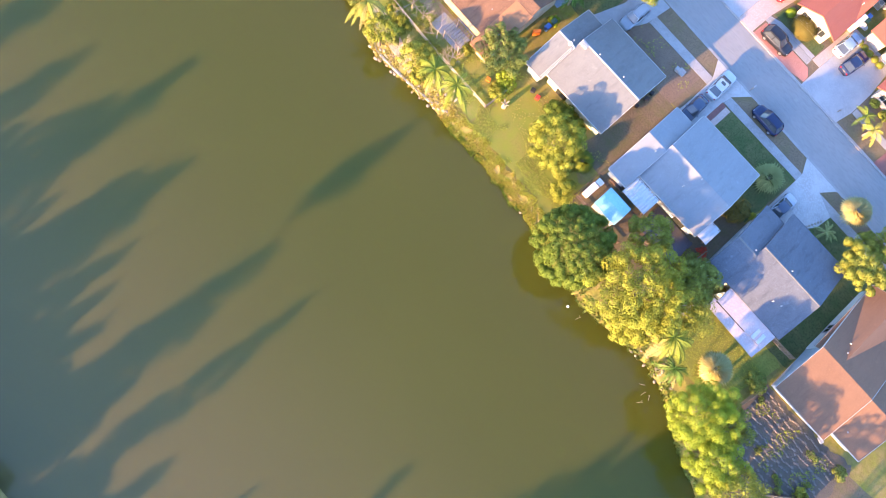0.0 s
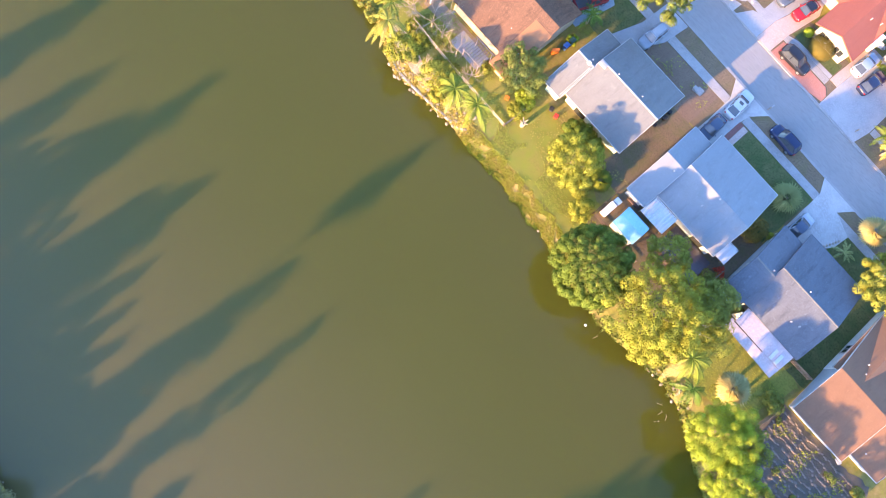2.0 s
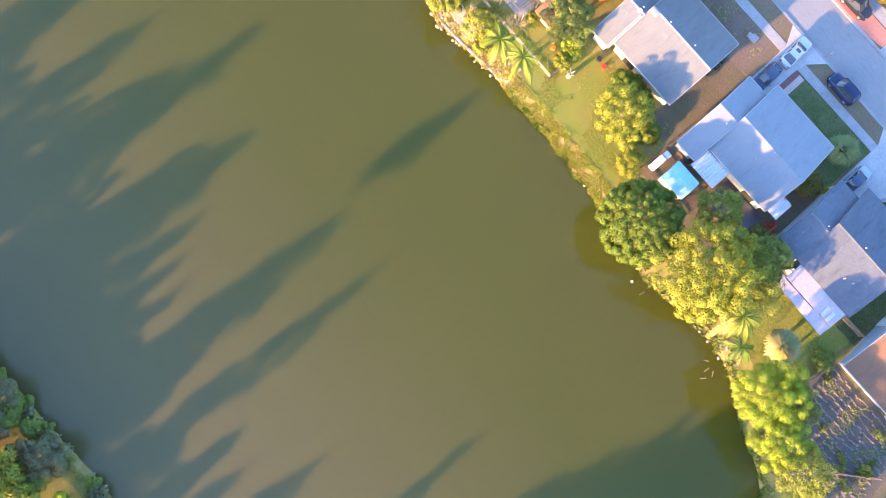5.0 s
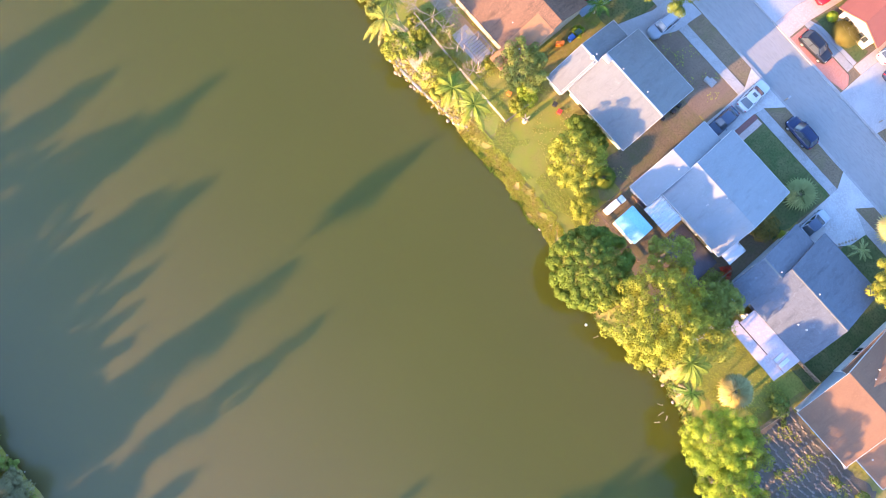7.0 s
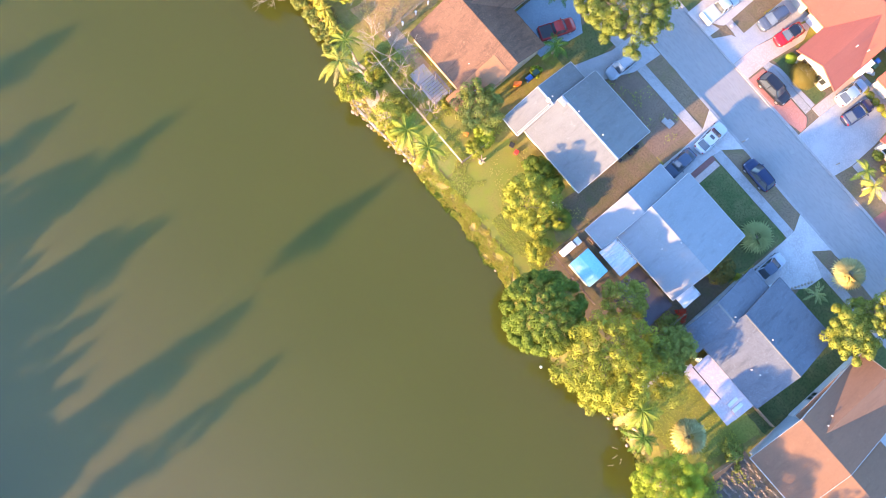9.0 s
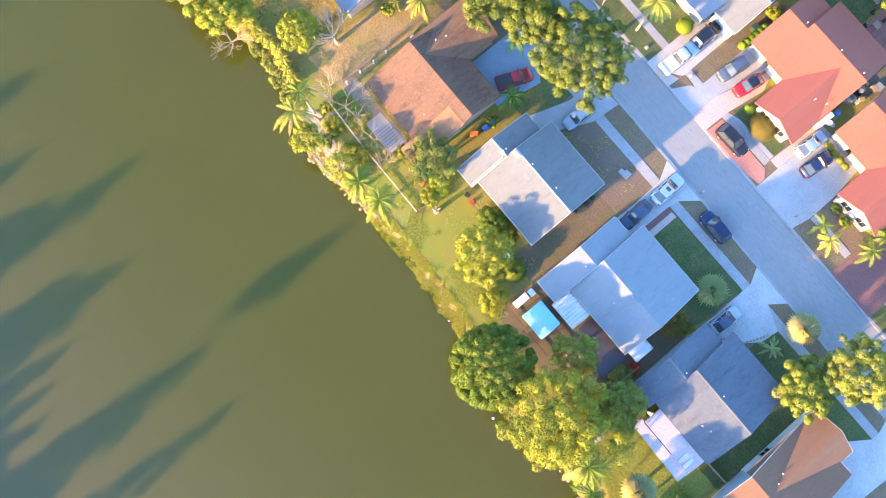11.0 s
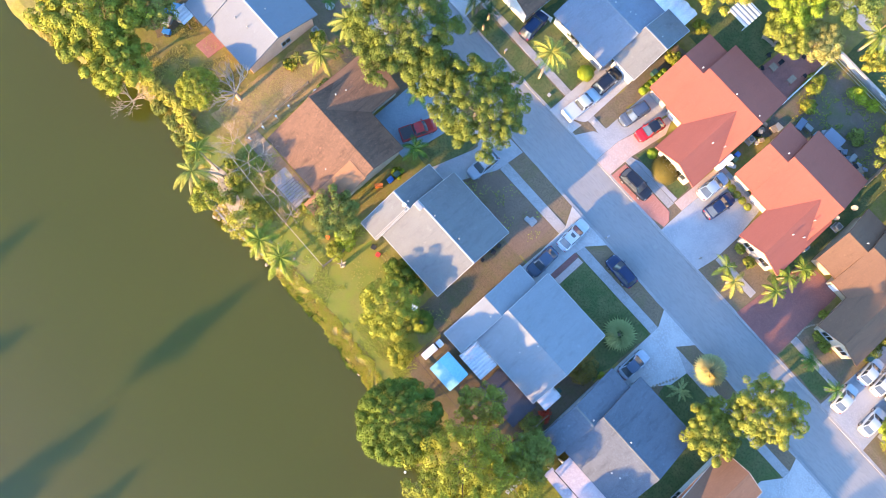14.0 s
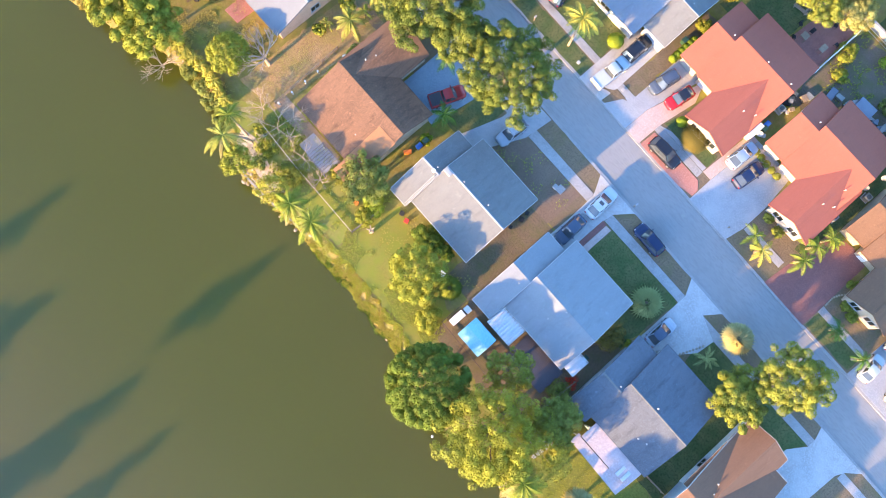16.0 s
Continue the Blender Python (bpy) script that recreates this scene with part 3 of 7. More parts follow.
patch("patio", [(1.9, 28.2), (6.9, 27.9), (6.8, 36.2), (2.3, 34.6)], M["paver_patio"], "red paver patio", "patio", 0.06)
patch("back_yard", rect(7.2, 21.0, 24.0, 37.3), M["weedy"], "weedy earth back yard with clutter", "yard", 0.014)
patch("lawn", rect(20.9, 23.0, 11.5, 36.0), M["lawn"], "shaded grass strip between two houses", "lawn", 0.018)
patch("lawn", rect(-20.8, -19.0, 10.0, 26.0), M["lawn"], "shaded grass strip between two houses", "lawn", 0.024)
patch("lawn", rect(8.0, 40.0, 38.6, 43.3), M["lawn"], "shaded grass strip behind the wall", "lawn", 0.02)
patch("path", rect(-60, 90, 43.5, 44.9), M["concrete_old"], "grey footpath beside the playing field", "path", 0.03)
patch("field", [(-200, 45.0), (300, 45.0), (300, 260), (-200, 260)], M["field"], "wide mown grass playing field", "field", 0.02)
patch("patio", [(-44.8, -20.4), (-42.6, -20.3), (-42.5, -17.8), (-44.8, -17.8)], M["paver_red"], "red painted patio slab", "patio", 0.08)


# ---- houses ----
def gable(parent, x0, x1, y0, y1, ridge, axis, ze, zr, roof, wall, over=0.4, cap=None, lift=0.0):
    """One gabled block: walls under the eaves, two roof slopes, fascia boards and a ridge cap. axis: the ridge's direction."""
    def turn(a, b, z):
        return (a, b, z) if axis == "x" else (b, a, z)
    a0, a1, b0, b1 = (x0, x1, y0, y1) if axis == "x" else (y0, y1, x0, x1)
    s0, s1 = (zr - ze) / (ridge - b0), (zr - ze) / (b1 - ridge)
    trim = M["frame"] if roof in (M["roof_grey"], M["roof_light"], M["roof_maroon"]) else roof
    th = 0.16
    bm = bmesh.new()
    ends = []
    for a in (a0 + over * 0.6, a1 - over * 0.6):
        ends.append([bm.verts.new(turn(a, b, z)) for b, z in ((b0 + over, -0.1), (b1 - over, -0.1), (b1 - over, ze + over * s1 - th), (ridge, zr - th), (b0 + over, ze + over * s0 - th))])
    bm.faces.new(ends[0])
    bm.faces.new(ends[1][::-1])
    for i in range(5):
        bm.faces.new((ends[0][i], ends[0][(i + 1) % 5], ends[1][(i + 1) % 5], ends[1][i]))
    part("wall", bm, wall, parent)
    for b, n in ((b0, 0), (b1, 1)):
        bm = slab(bmesh.new(), [turn(a0, b, ze + lift), turn(a1, b, ze + lift), turn(a1, ridge, zr + lift), turn(a0, ridge, zr + lift)], th)
        part("roof_slope", bm, roof, parent)
    for b, s in ((b0, -1), (b1, 1)):
        lo, hi = sorted((b, b + s * 0.06))
        p, q = turn(a0, lo, ze - 0.2), turn(a1, hi, ze + 0.005)
        part("gutter", box(bmesh.new(), min(p[0], q[0]), max(p[0], q[0]), min(p[1], q[1]), max(p[1], q[1]), ze - 0.2, ze + 0.005), trim, parent)
    for a, s in ((a0, -1), (a1, 1)):
        for b in (b0, b1):
            part("barge_board", slab(bmesh.new(), [turn(a, b, ze + 0.012), turn(a + s * 0.05, b, ze + 0.012), turn(a + s * 0.05, ridge, zr + 0.012), turn(a, ridge, zr + 0.012)], 0.2), trim, parent)
    if cap:
        w = 0.11
        for s, sl in ((-1, s0), (1, s1)):
            part("ridge_cap", slab(bmesh.new(), [turn(a0, ridge, zr + 0.045), turn(a1, ridge, zr + 0.045), turn(a1, ridge + s * w, zr + 0.045 - w * sl), turn(a0, ridge + s * w, zr + 0.045 - w * sl)], 0.03), cap, parent)


def window(parent, x, y, z, w, h, face):
    """A framed pane on a wall; face: the outward direction as 'x+', 'x-', 'y+' or 'y-'."""
    s = 1 if face[1] == "+" else -1
    def blk(u0, u1, z0, z1, d0, d1):
        if face[0] == "y":
            return (x + u0, x + u1, *sorted((y + s * d0, y + s * d1)), z + z0, z + z1)
        return (*sorted((x + s * d0, x + s * d1)), y + u0, y + u1, z + z0, z + z1)
    bm = bmesh.new()
    for u0, u1, z0, z1 in ((-w / 2, w / 2, 0, 0.07), (-w / 2, w / 2, h - 0.07, h), (-w / 2, -w / 2 + 0.07, 0.07, h - 0.07), (w / 2 - 0.07, w / 2, 0.07, h - 0.07), (-0.03, 0.03, 0.07, h - 0.07)):
        box(bm, *blk(u0, u1, z0, z1, -0.02, 0.06))
    f = part("window", bm, M["frame"], parent, "white framed window")
    part("pane", box(bmesh.new(), *blk(-w / 2 + 0.06, w / 2 - 0.06, 0.06, h - 0.06, -0.02, 0.025)), M["glass"], f)
    part("window_sill", box(bmesh.new(), *blk(-w / 2 - 0.08, w / 2 + 0.08, -0.08, 0.0, -0.02, 0.1)), M["frame"], f)


def door(parent, x, y, w, h, face, mat):
    s = 1 if face[1] == "+" else -1
    bm = bmesh.new()
    a, b = sorted((-0.02, s * 0.05))
    if face[0] == "y":
        box(bm, x - w / 2, x + w / 2, y + a, y + b, 0.05, h)
        for k in range(3):
            box(bm, x - w / 2 + 0.1, x + w / 2 - 0.1, *sorted((y + s * 0.04, y + s * 0.07)), 0.2 + k * h / 3.2, 0.2 + (k + 0.75) * h / 3.2)
    else:
        box(bm, x + a, x + b, y - w / 2, y + w / 2, 0.05, h)
    part("door", bm, mat, parent)


def roof_vent(parent, x, y, z, r=0.10, mat=None, tall=0.10):
    r = min(r, 0.085)
    bm = tube(bmesh.new(), (x, y, z - 0.3), (x, y, z + tall), r * 0.7, r * 0.7, 8)
    tube(bm, (x, y, z + tall), (x, y, z + tall + 0.08), r * 1.3, r * 0.8, 8)
    part("roof_vent", bm, mat or M["ventgrey"], parent)


def two_part_house(name, label, wing, main, roof, wall, cap=None, front=None, vents=(), group="", over=0.6):
    """The street's common plan: a low wing and a taller main block side by side, some with a gable to the street."""
    h = thing("house", label, "house", group)
    gable(h, *wing, "x", 2.7, 4.3, roof, wall, over, cap=cap)
    gable(h, *main, "x", 2.72, 4.55, roof, wall, over, cap=cap)
    if front:
        gable(h, *front, "y", 2.66, 4.25, roof, wall, 0.7, cap=None)
    for v in vents:
        roof_vent(h, *v)
    return h


G = "houses along the street"
# lake side of the street
h3 = two_part_house("house", "single-storey house with grey shingle roof and mint walls", (-15.3, -12.7, -20.0, -9.7, -15.1), (-12.72, -3.4, -19.1, -8.2, -13.8), M["roof_grey"], M["mint"], M["frame"], vents=((-10.2, -13.5, 4.45), (-6.5, -13.2, 4.4), (-13.4, -14.6, 4.3), (-12.9, -15.6, 4.2, 0.14), (-12.6, -14.3, 4.3, 0.15)), group=G)
for x in (-12.98, -12.80):
    part("roof_conduit", tube(bmesh.new(), (x, -15.2, 4.30), (x, -19.9, 2.78), 0.045, 0.045, 6), M["ventgrey"], h3, "grey pipe down the slope")
part("roof_curb", box(bmesh.new(), -12.7, -11.7, -14.4, -13.9, 4.3, 4.72, 0.04), M["ventgrey"], h3)
part("roof_curb", box(bmesh.new(), -13.6, -13.2, -15.4, -15.0, 4.1, 4.5, 0.04), M["white"], h3)
window(h3, -3.76, -11.0, 0.9, 1.2, 1.2, "x+")
window(h3, -3.76, -16.0, 0.9, 1.0, 1.0, "x+")
window(h3, -9.0, -8.8, 0.9, 1.6, 1.2, "y+")
door(h3, -6.0, -8.8, 0.95, 2.05, "y+", M["white"])
door(h3, -10.0, -18.5, 1.6, 2.05, "y-", M["glass"])
h2 = two_part_house("house", "single-storey house with pale grey roof", (0.15, 3.0, -21.3, -9.8, -15.4), (2.98, 12.4, -19.1, -8.0, -14.5), M["roof_light"], M["bluewall"], None, vents=((8.0, -14.7, 4.5, 0.2), (7.2, -16.6, 4.0), (2.2, -16.4, 4.2, 0.16)), group=G)
window(h2, 6.0, -8.6, 0.9, 1.6, 1.2, "y+")
window(h2, 12.04, -12.0, 0.9, 1.2, 1.2, "x+")
door(h2, 9.0, -8.6, 0.95, 2.05, "y+", M["white"])
door(h2, 1.6, -10.4, 2.4, 2.1, "y+", M["white"])
door(h2, 10.2, -18.5, 1.6, 2.05, "y-", M["glass"])
h1 = two_part_house("house", "single-storey house with charcoal shingle roof", (15.55, 18.4, -20.9, -9.9, -16.0), (18.38, 27.15, -20.0, -8.2, -14.6), M["roof_dark"], M["bluewall"], M["roof_grey"], vents=((24.4, -17.6, 3.7, 0.1), (23.4, -17.9, 3.65, 0.13), (17.9, -15.6, 4.3), (22.3, -14.2, 4.5, 0.12)), group=G)
window(h1, 26.79, -12.0, 0.9, 1.2, 1.2, "x+")
window(h1, 22.0, -8.8, 0.9, 1.6, 1.2, "y+")
door(h1, 25.0, -8.8, 0.95, 2.05, "y+", M["white"])
door(h1, 17.0, -10.5, 2.4, 2.1, "y+", M["white"])
pe = two_part_house("house", "single-storey peach house with pale grey roof", (-48.1, -44.7, -18.4, -9.6, -14.4), (-44.72, -37.3, -18.1, -7.6, -13.2), M["roof_pale"], M["peach"], M["frame"], vents=((-42.5, -15.2, 4.1), (-40.7, -14.9, 4.1), (-41.0, -12.0, 4.2)), group=G)
window(pe, -37.66, -12.3, 0.8, 1.3, 1.1, "x+")
window(pe, -42.0, -8.2, 0.9, 1.6, 1.2, "y+")
door(pe, -43.2, -17.5, 1.6, 2.05, "y-", M["glass"])
br = thing("house", "brown-shingled house with a front gable beside a blue drive", "house", G)
gable(br, -29.6, -18.7, -21.6, -10.7, -15.1, "x", 2.7, 4.6, M["roof_brown"], M["cream"])
gable(br, -30.4, -24.3, -14.9, -6.3, -27.4, "y", 2.66, 4.4, M["roof_brown"], M["cream"])
part("roof_slope", slab(bmesh.new(), [(-21.2, -23.4, 2.50), (-18.5, -23.4, 2.50), (-18.5, -16.4, 4.26), (-21.2, -16.4, 4.26)], 0.3), M["roof_rust"], br, "narrow raised tan shingle slope")
part("wall", box(bmesh.new(), -21.0, -18.9, -22.7, -20.9, -0.1, 2.4), M["cream"], br)
for v in ((-28.0, -12.6, 4.35), (-27.6, -11.4, 4.3, 0.2), (-22.4, -19.0, 3.3), (-19.6, -20.5, 3.35)):
    roof_vent(br, *v)
window(br, -27.3, -6.7, 0.9, 1.8, 1.2, "y+")
door(br, -22.0, -11.1, 2.4, 2.1, "y+", M["white"])
bb = thing("house", "reddish-brown shingled house with white walls", "house", G)
gable(bb, 30.5, 38.2, -24.2, -8.6, -17.6, "x", 2.75, 4.6, M["roof_maroon"], M["bluewall"], 0.9)
gable(bb, 37.6, 42.6, -22.8, -12.0, -17.6, "x", 2.7, 4.5, M["roof_maroon"], M["bluewall"], 0.8)
gable(bb, 30.55, 36.5, -17.3, -6.8, 33.4, "y", 2.66, 4.4, M["roof_maroon"], M["white"])
for v in ((33.0, -15.8, 4.2, 0.09), (32.6, -14.7, 4.1, 0.1), (39.4, -21.6, 3.0, 0.13)):
    roof_vent(bb, *v)
window(bb, 30.74, -14.0, 0.9, 1.3, 1.1, "x-")
door(bb, 39.6, -12.8, 2.4, 2.1, "y+", M["white"])
fl = two_part_house("house", "single-storey house with tan roof and white walls", (-64.5, -61.0, -19.0, -9.6, -14.6), (-61.02, -52.4, -18.6, -7.6, -13.4), M["roof_tan"], M["white"], group=G)
window(fl, -52.76, -12.0, 0.9, 1.3, 1.1, "x+")

# far side of the street
wb = thing("house", "brown-roofed white house with a gable to the street", "house", G)
gable(wb, -27.0, -21.0, 11.1, 27.0, -24.1, "y", 2.7, 4.3, M["roof_brown"], M["white"])
for v in ((-23.4, 20.6, 4.1, 0.1), (-22.4, 21.6, 3.7, 0.1)):
    roof_vent(wb, *v)
window(wb, -25.2, 11.5, 0.9, 1.2, 1.2, "y-")
door(wb, -22.6, 11.5, 0.95, 2.05, "y-", M["white"])
window(wb, -21.24, 17.0, 0.9, 1.2, 1.2, "x+")
bl = thing("house", "grey-roofed house with a carport beside a white awning", "house", G)
gable(bl, -19.2, -10.6, 13.7, 24.1, 18.9, "x", 2.7, 4.3, M["roof_slate"], M["bluewall"], cap=M["roof_light"])
gable(bl, -10.62, -7.0, 15.3, 24.7, 20.1, "x", 2.75, 4.4, M["roof_grey"], M["bluewall"], cap=M["roof_light"])
for v in ((-13.2, 20.2, 3.9, 0.12), (-12.6, 20.5, 3.8, 0.1), (-18.9, 18.6, 4.3, 0.14), (-8.5, 20.9, 4.0, 0.12), (-15.2, 19.6, 4.1, 0.1)):
    roof_vent(bl, *v)
window(bl, -15.5, 14.1, 0.9, 1.6, 1.2, "y-")
door(bl, -13.4, 14.1, 0.95, 2.05, "y-", M["white"])


def far_house(nm, wing, main, front, roof, wall, lab, vents):
    """A house across the road: side wing, main block and a gabled front, with its windows and door."""
    hh = two_part_house(nm, lab, wing, main, M[roof], M[wall], None, front, vents, G)
    fx0, fx1, fy = front[0], front[1], front[2]
    window(hh, fx0 + 1.9, fy + 0.42, 0.9, 1.4, 1.2, "y-")
    window(hh, fx1 - 1.9, fy + 0.42, 0.9, 1.4, 1.2, "y-")
    door(hh, wing[1] + 1.2, main[2] + 0.6, 0.95, 2.05, "y-", M["white"])
    window(hh, fx1 - 0.7, fy + 4.0, 0.9, 1.2, 1.1, "x+")


far_house("or1", (-5.1, -2.0, 16.2, 26.3, 21.3), (-2.02, 6.8, 16.0, 27.7, 22.2), (0.6, 6.9, 11.6, 21.0, 3.75), "roof_red", "offwhite", "house with terracotta painted roof and white walls", ((-2.6, 21.8, 4.3, 0.16), (2.3, 22.4, 4.55, 0.16), (5.9, 22.6, 4.5, 0.16), (4.6, 16.4, 4.1, 0.12), (5.9, 17.4, 3.6, 0.12)))
far_house("or2", (9.1, 12.1, 16.5, 25.9, 21.3), (12.08, 20.2, 16.3, 27.8, 22.2), (14.6, 20.8, 11.7, 21.0, 17.7), "roof_red", "offwhite", "house with terracotta painted roof and white walls", ((11.4, 22.2, 4.2, 0.12), (18.4, 15.8, 4.1, 0.12), (19.6, 16.8, 3.6, 0.12), (19.0, 19.0, 3.9, 0.1)))
far_house("br2", (22.6, 25.65, 16.6, 25.5, 20.8), (25.63, 33.4, 16.0, 26.7, 21.6), (28.1, 34.2, 11.2, 20.4, 31.1), "roof_tan", "cream", "house with tan-brown shingle roof and cream walls", ((24.9, 21.6, 4.2, 0.12), (26.9, 22.6, 4.2, 0.18), (32.2, 18.2, 3.9, 0.12), (33.0, 23.0, 4.0, 0.16)))
far_house("gr", (36.2, 39.2, 15.6, 25.2, 20.4), (39.18, 47.0, 15.6, 26.2, 21.2), (40.4, 46.6, 10.8, 20.2, 43.5), "roof_olive", "cream", "house with olive-grey roof and cream walls", ((38.4, 17.4, 3.4, 0.14), (38.0, 21.6, 4.0, 0.14)))


def corrugated(name, label, x0, x1, y0, y1, z0, z1, mat, ribs_along="y", pitch=0.38, posts=True, frame_mat=None, tie=""):
    """A lean-to roof of ribbed sheet on posts."""
    t = thing(name, label, name.replace("_", " "))
    bm = bmesh.new()
    n = int((x1 - x0) / pitch) if ribs_along == "y" else int((y1 - y0) / pitch)
    for i in range(n * 4 + 1):
        u = i / (n * 4)
        dz = 0.06 * (1 if i % 4 in (1, 2) else 0)
        if ribs_along == "y":
            x = x0 + (x1 - x0) * u
            pts = ((x, y0, z0 + dz), (x, y1, z1 + dz))
        else:
            y = y0 + (y1 - y0) * u
            zz = z0 + (z1 - z0) * u
            pts = ((x0, y, zz + dz), (x1, y, zz + dz))
        a, b = [bm.verts.new(p) for p in pts]
        if i:
            bm.faces.new((pa, a, b, pb))
        pa, pb = a, b
    r = bmesh.ops.extrude_face_region(bm, geom=bm.faces[:])
    bmesh.ops.translate(bm, verts=[v for v in r["geom"] if isinstance(v, bmesh.types.BMVert)], vec=(0, 0, -0.02))
    part("roof_sheet", bm, mat, t)
    for x in (x0 + 0.12, x1 - 0.12):
        for y, z in ((y0 + 0.3 * (y1 - y0), z0 + 0.3 * (z1 - z0)), (y1 - 0.12, z1)):
            part("post", box(bmesh.new(), x - 0.05, x + 0.05, y - 0.05, y + 0.05, 0.0, z - 0.01, 0.01), frame_mat or M["wood"], t)
    part("beam", box(bmesh.new(), x0 + 0.05, x1 - 0.05, y0 + 0.07, y0 + 0.17, z0 - 0.14, z0 + 0.005), frame_mat or M["wood"], t)
    part("beam", box(bmesh.new(), x0 + 0.05, x1 - 0.05, y1 - 0.17, y1 - 0.07, z1 - 0.14, z1 + 0.005), frame_mat or M["wood"], t)
    return t


# ---- vehicles ----
def lerp_rows(rows, n):
    """Smoothly spaced in-between rows of a table keyed by its first column."""
    xs0 = np.array([r[0] for r in rows][::-1])
    xx = np.linspace(xs0[0], xs0[-1], n)
    xx = np.unique(np.concatenate([xx, xs0]))
    cols = [np.interp(xx, xs0, np.array([r[i] for r in rows][::-1])) for i in range(1, len(rows[0]))]
    k = np.array([0.25, 0.5, 0.25])
    for _ in range(2):
        cols = [np.concatenate([c[:1], np.convolve(c, k, "valid"), c[-1:]]) for c in cols]
    return xx, cols


def car(label, x, y, turn, paint, length=4.6, width=1.8, height=1.45, style="sedan", roof=None, glassroof=False):
    """A parked vehicle with its nose along +x before turning."""
    t = thing("car" if style != "pickup" else "pickup_truck", label, "car" if style != "pickup" else "truck", "parked vehicles", (x, y, 0.055), turn)
    length, width = 0.91 * length, 0.94 * width
    L, W2, H = length / 2, width / 2, height
    shapes = {"sedan": (0.40, 0.08, -0.48, -0.80), "suv": (0.44, 0.14, -0.68, -0.90), "pickup": (0.44, 0.22, -0.16, -0.24), "van": (0.62, 0.34, -0.84, -0.95)}
    wf, rf, rb, wb_ = [k * L for k in shapes[style]]
    belt = 0.60 * H if style != "sedan" else 0.64 * H
    if style == "pickup":
        prof = [(L, 0.70, 0.66), (L * 0.95, 0.90, 0.84), (L * 0.82, 0.98, 0.95), (wf, 1.0, 1.0), (0, 1.0, 1.0), (-L * 0.94, 1.0, 1.0), (-L, 0.95, 0.95)]
    else:
        prof = [(L, 0.58, 0.62), (L * 0.96, 0.76, 0.76), (L * 0.86, 0.92, 0.86), (L * 0.7, 0.98, 0.92), (wf, 1.0, 1.0), (0, 1.0, 1.0), (-L * 0.72, 0.99, 1.02), (-L * 0.9, 0.92, 0.99), (-L * 0.97, 0.82, 0.92), (-L, 0.66, 0.80)]
    xx, (wk, zk) = lerp_rows(prof, 22)
    # body shell: rounded shoulders, tucked sills
    bm = bmesh.new()
    sec = ((-0.90, 0.0), (-0.985, 0.25), (-1.0, 0.55), (-0.97, 0.82), (-0.88, 0.95), (-0.70, 1.0), (-0.3, 1.03), (0.3, 1.03), (0.70, 1.0), (0.88, 0.95), (0.97, 0.82), (1.0, 0.55), (0.985, 0.25), (0.90, 0.0))
    rings = [[bm.verts.new((px, W2 * w * a, 0.22 + (belt * z - 0.22) * b)) for a, b in sec] for px, w, z in zip(xx, wk, zk)]
    m = len(sec)
    for r0, r1 in zip(rings, rings[1:]):
        for i in range(m):
            bm.faces.new((r0[i], r0[(i + 1) % m], r1[(i + 1) % m], r1[i]))
    bm.faces.new(rings[0][::-1])
    bm.faces.new(rings[-1])
    part("body", bm, paint, t, smooth=True)
    # cabin: four panes that bow outward, a crowned roof above
    zl, zh = belt - 0.02, H - 0.05
    lo = [(wf, W2 * 0.88), (wb_, W2 * (0.80 if style == "sedan" else 0.86))]
    hi = [(rf, W2 * 0.70), (rb, W2 * 0.68)]
    v = [Vector(p) for p in ((lo[0][0], -lo[0][1], zl), (lo[0][0], lo[0][1], zl), (lo[1][0], lo[1][1], zl), (lo[1][0], -lo[1][1], zl), (hi[0][0], -hi[0][1], zh), (hi[0][0], hi[0][1], zh), (hi[1][0], hi[1][1], zh), (hi[1][0], -hi[1][1], zh))]
    mid = Vector(((wf + wb_) / 2, 0, belt))
    for nm, q in (("windscreen", (0, 1, 5, 4)), ("side_window", (1, 2, 6, 5)), ("rear_window", (2, 3, 7, 6)), ("side_window", (3, 0, 4, 7))):
        bm = bmesh.new()
        a, b, c, d = [v[i] for i in q]
        nrm = (b - a).cross(d - a).normalized()
        if nrm.dot((a + c) / 2 - mid) < 0:
            nrm = -nrm
        grid = []
        for j in range(4):
            row = []
            for i in range(7):
                u, w = i / 6, j / 3
                p = (a * (1 - u) + b * u) * (1 - w) + (d * (1 - u) + c * u) * w
                row.append(bm.verts.new(p + nrm * (0.10 if nm[0] in "wr" else 0.045) * 4 * u * (1 - u)))
            grid.append(row)
        for r0, r1 in zip(grid, grid[1:]):
            for i in range(6):
                bm.faces.new((r0[i], r0[i + 1], r1[i + 1], r1[i]))
        r = bmesh.ops.extrude_face_region(bm, geom=bm.faces[:])
        bmesh.ops.translate(bm, verts=[g for g in r["geom"] if isinstance(g, bmesh.types.BMVert)], vec=-nrm * 0.03)
        part(nm, bm, M["carglass"], t, "dark tinted glass")
    bm = bmesh.new()
    cols, n = [], 9
    for i in range(n):
        u = i / (n - 1)
        px = rb - 0.06 + (rf - rb + 0.14) * u
        hw = W2 * (0.73 + 0.02 * u) * (1 - 0.16 * abs(2 * u - 1) ** 5)
        zz = H - 0.03 + 0.05 * (1 - (2 * u - 0.85) ** 2)
        cols.append([bm.verts.new((px + 0.06 * (1 - k * k) * (1 if u > 0.9 else (-1 if u < 0.1 else 0)), hw * k, zz + 0.035 * (1 - k * k) - 0.02 * abs(k) ** 6)) for k in (-1, -0.85, -0.5, 0, 0.5, 0.85, 1)])
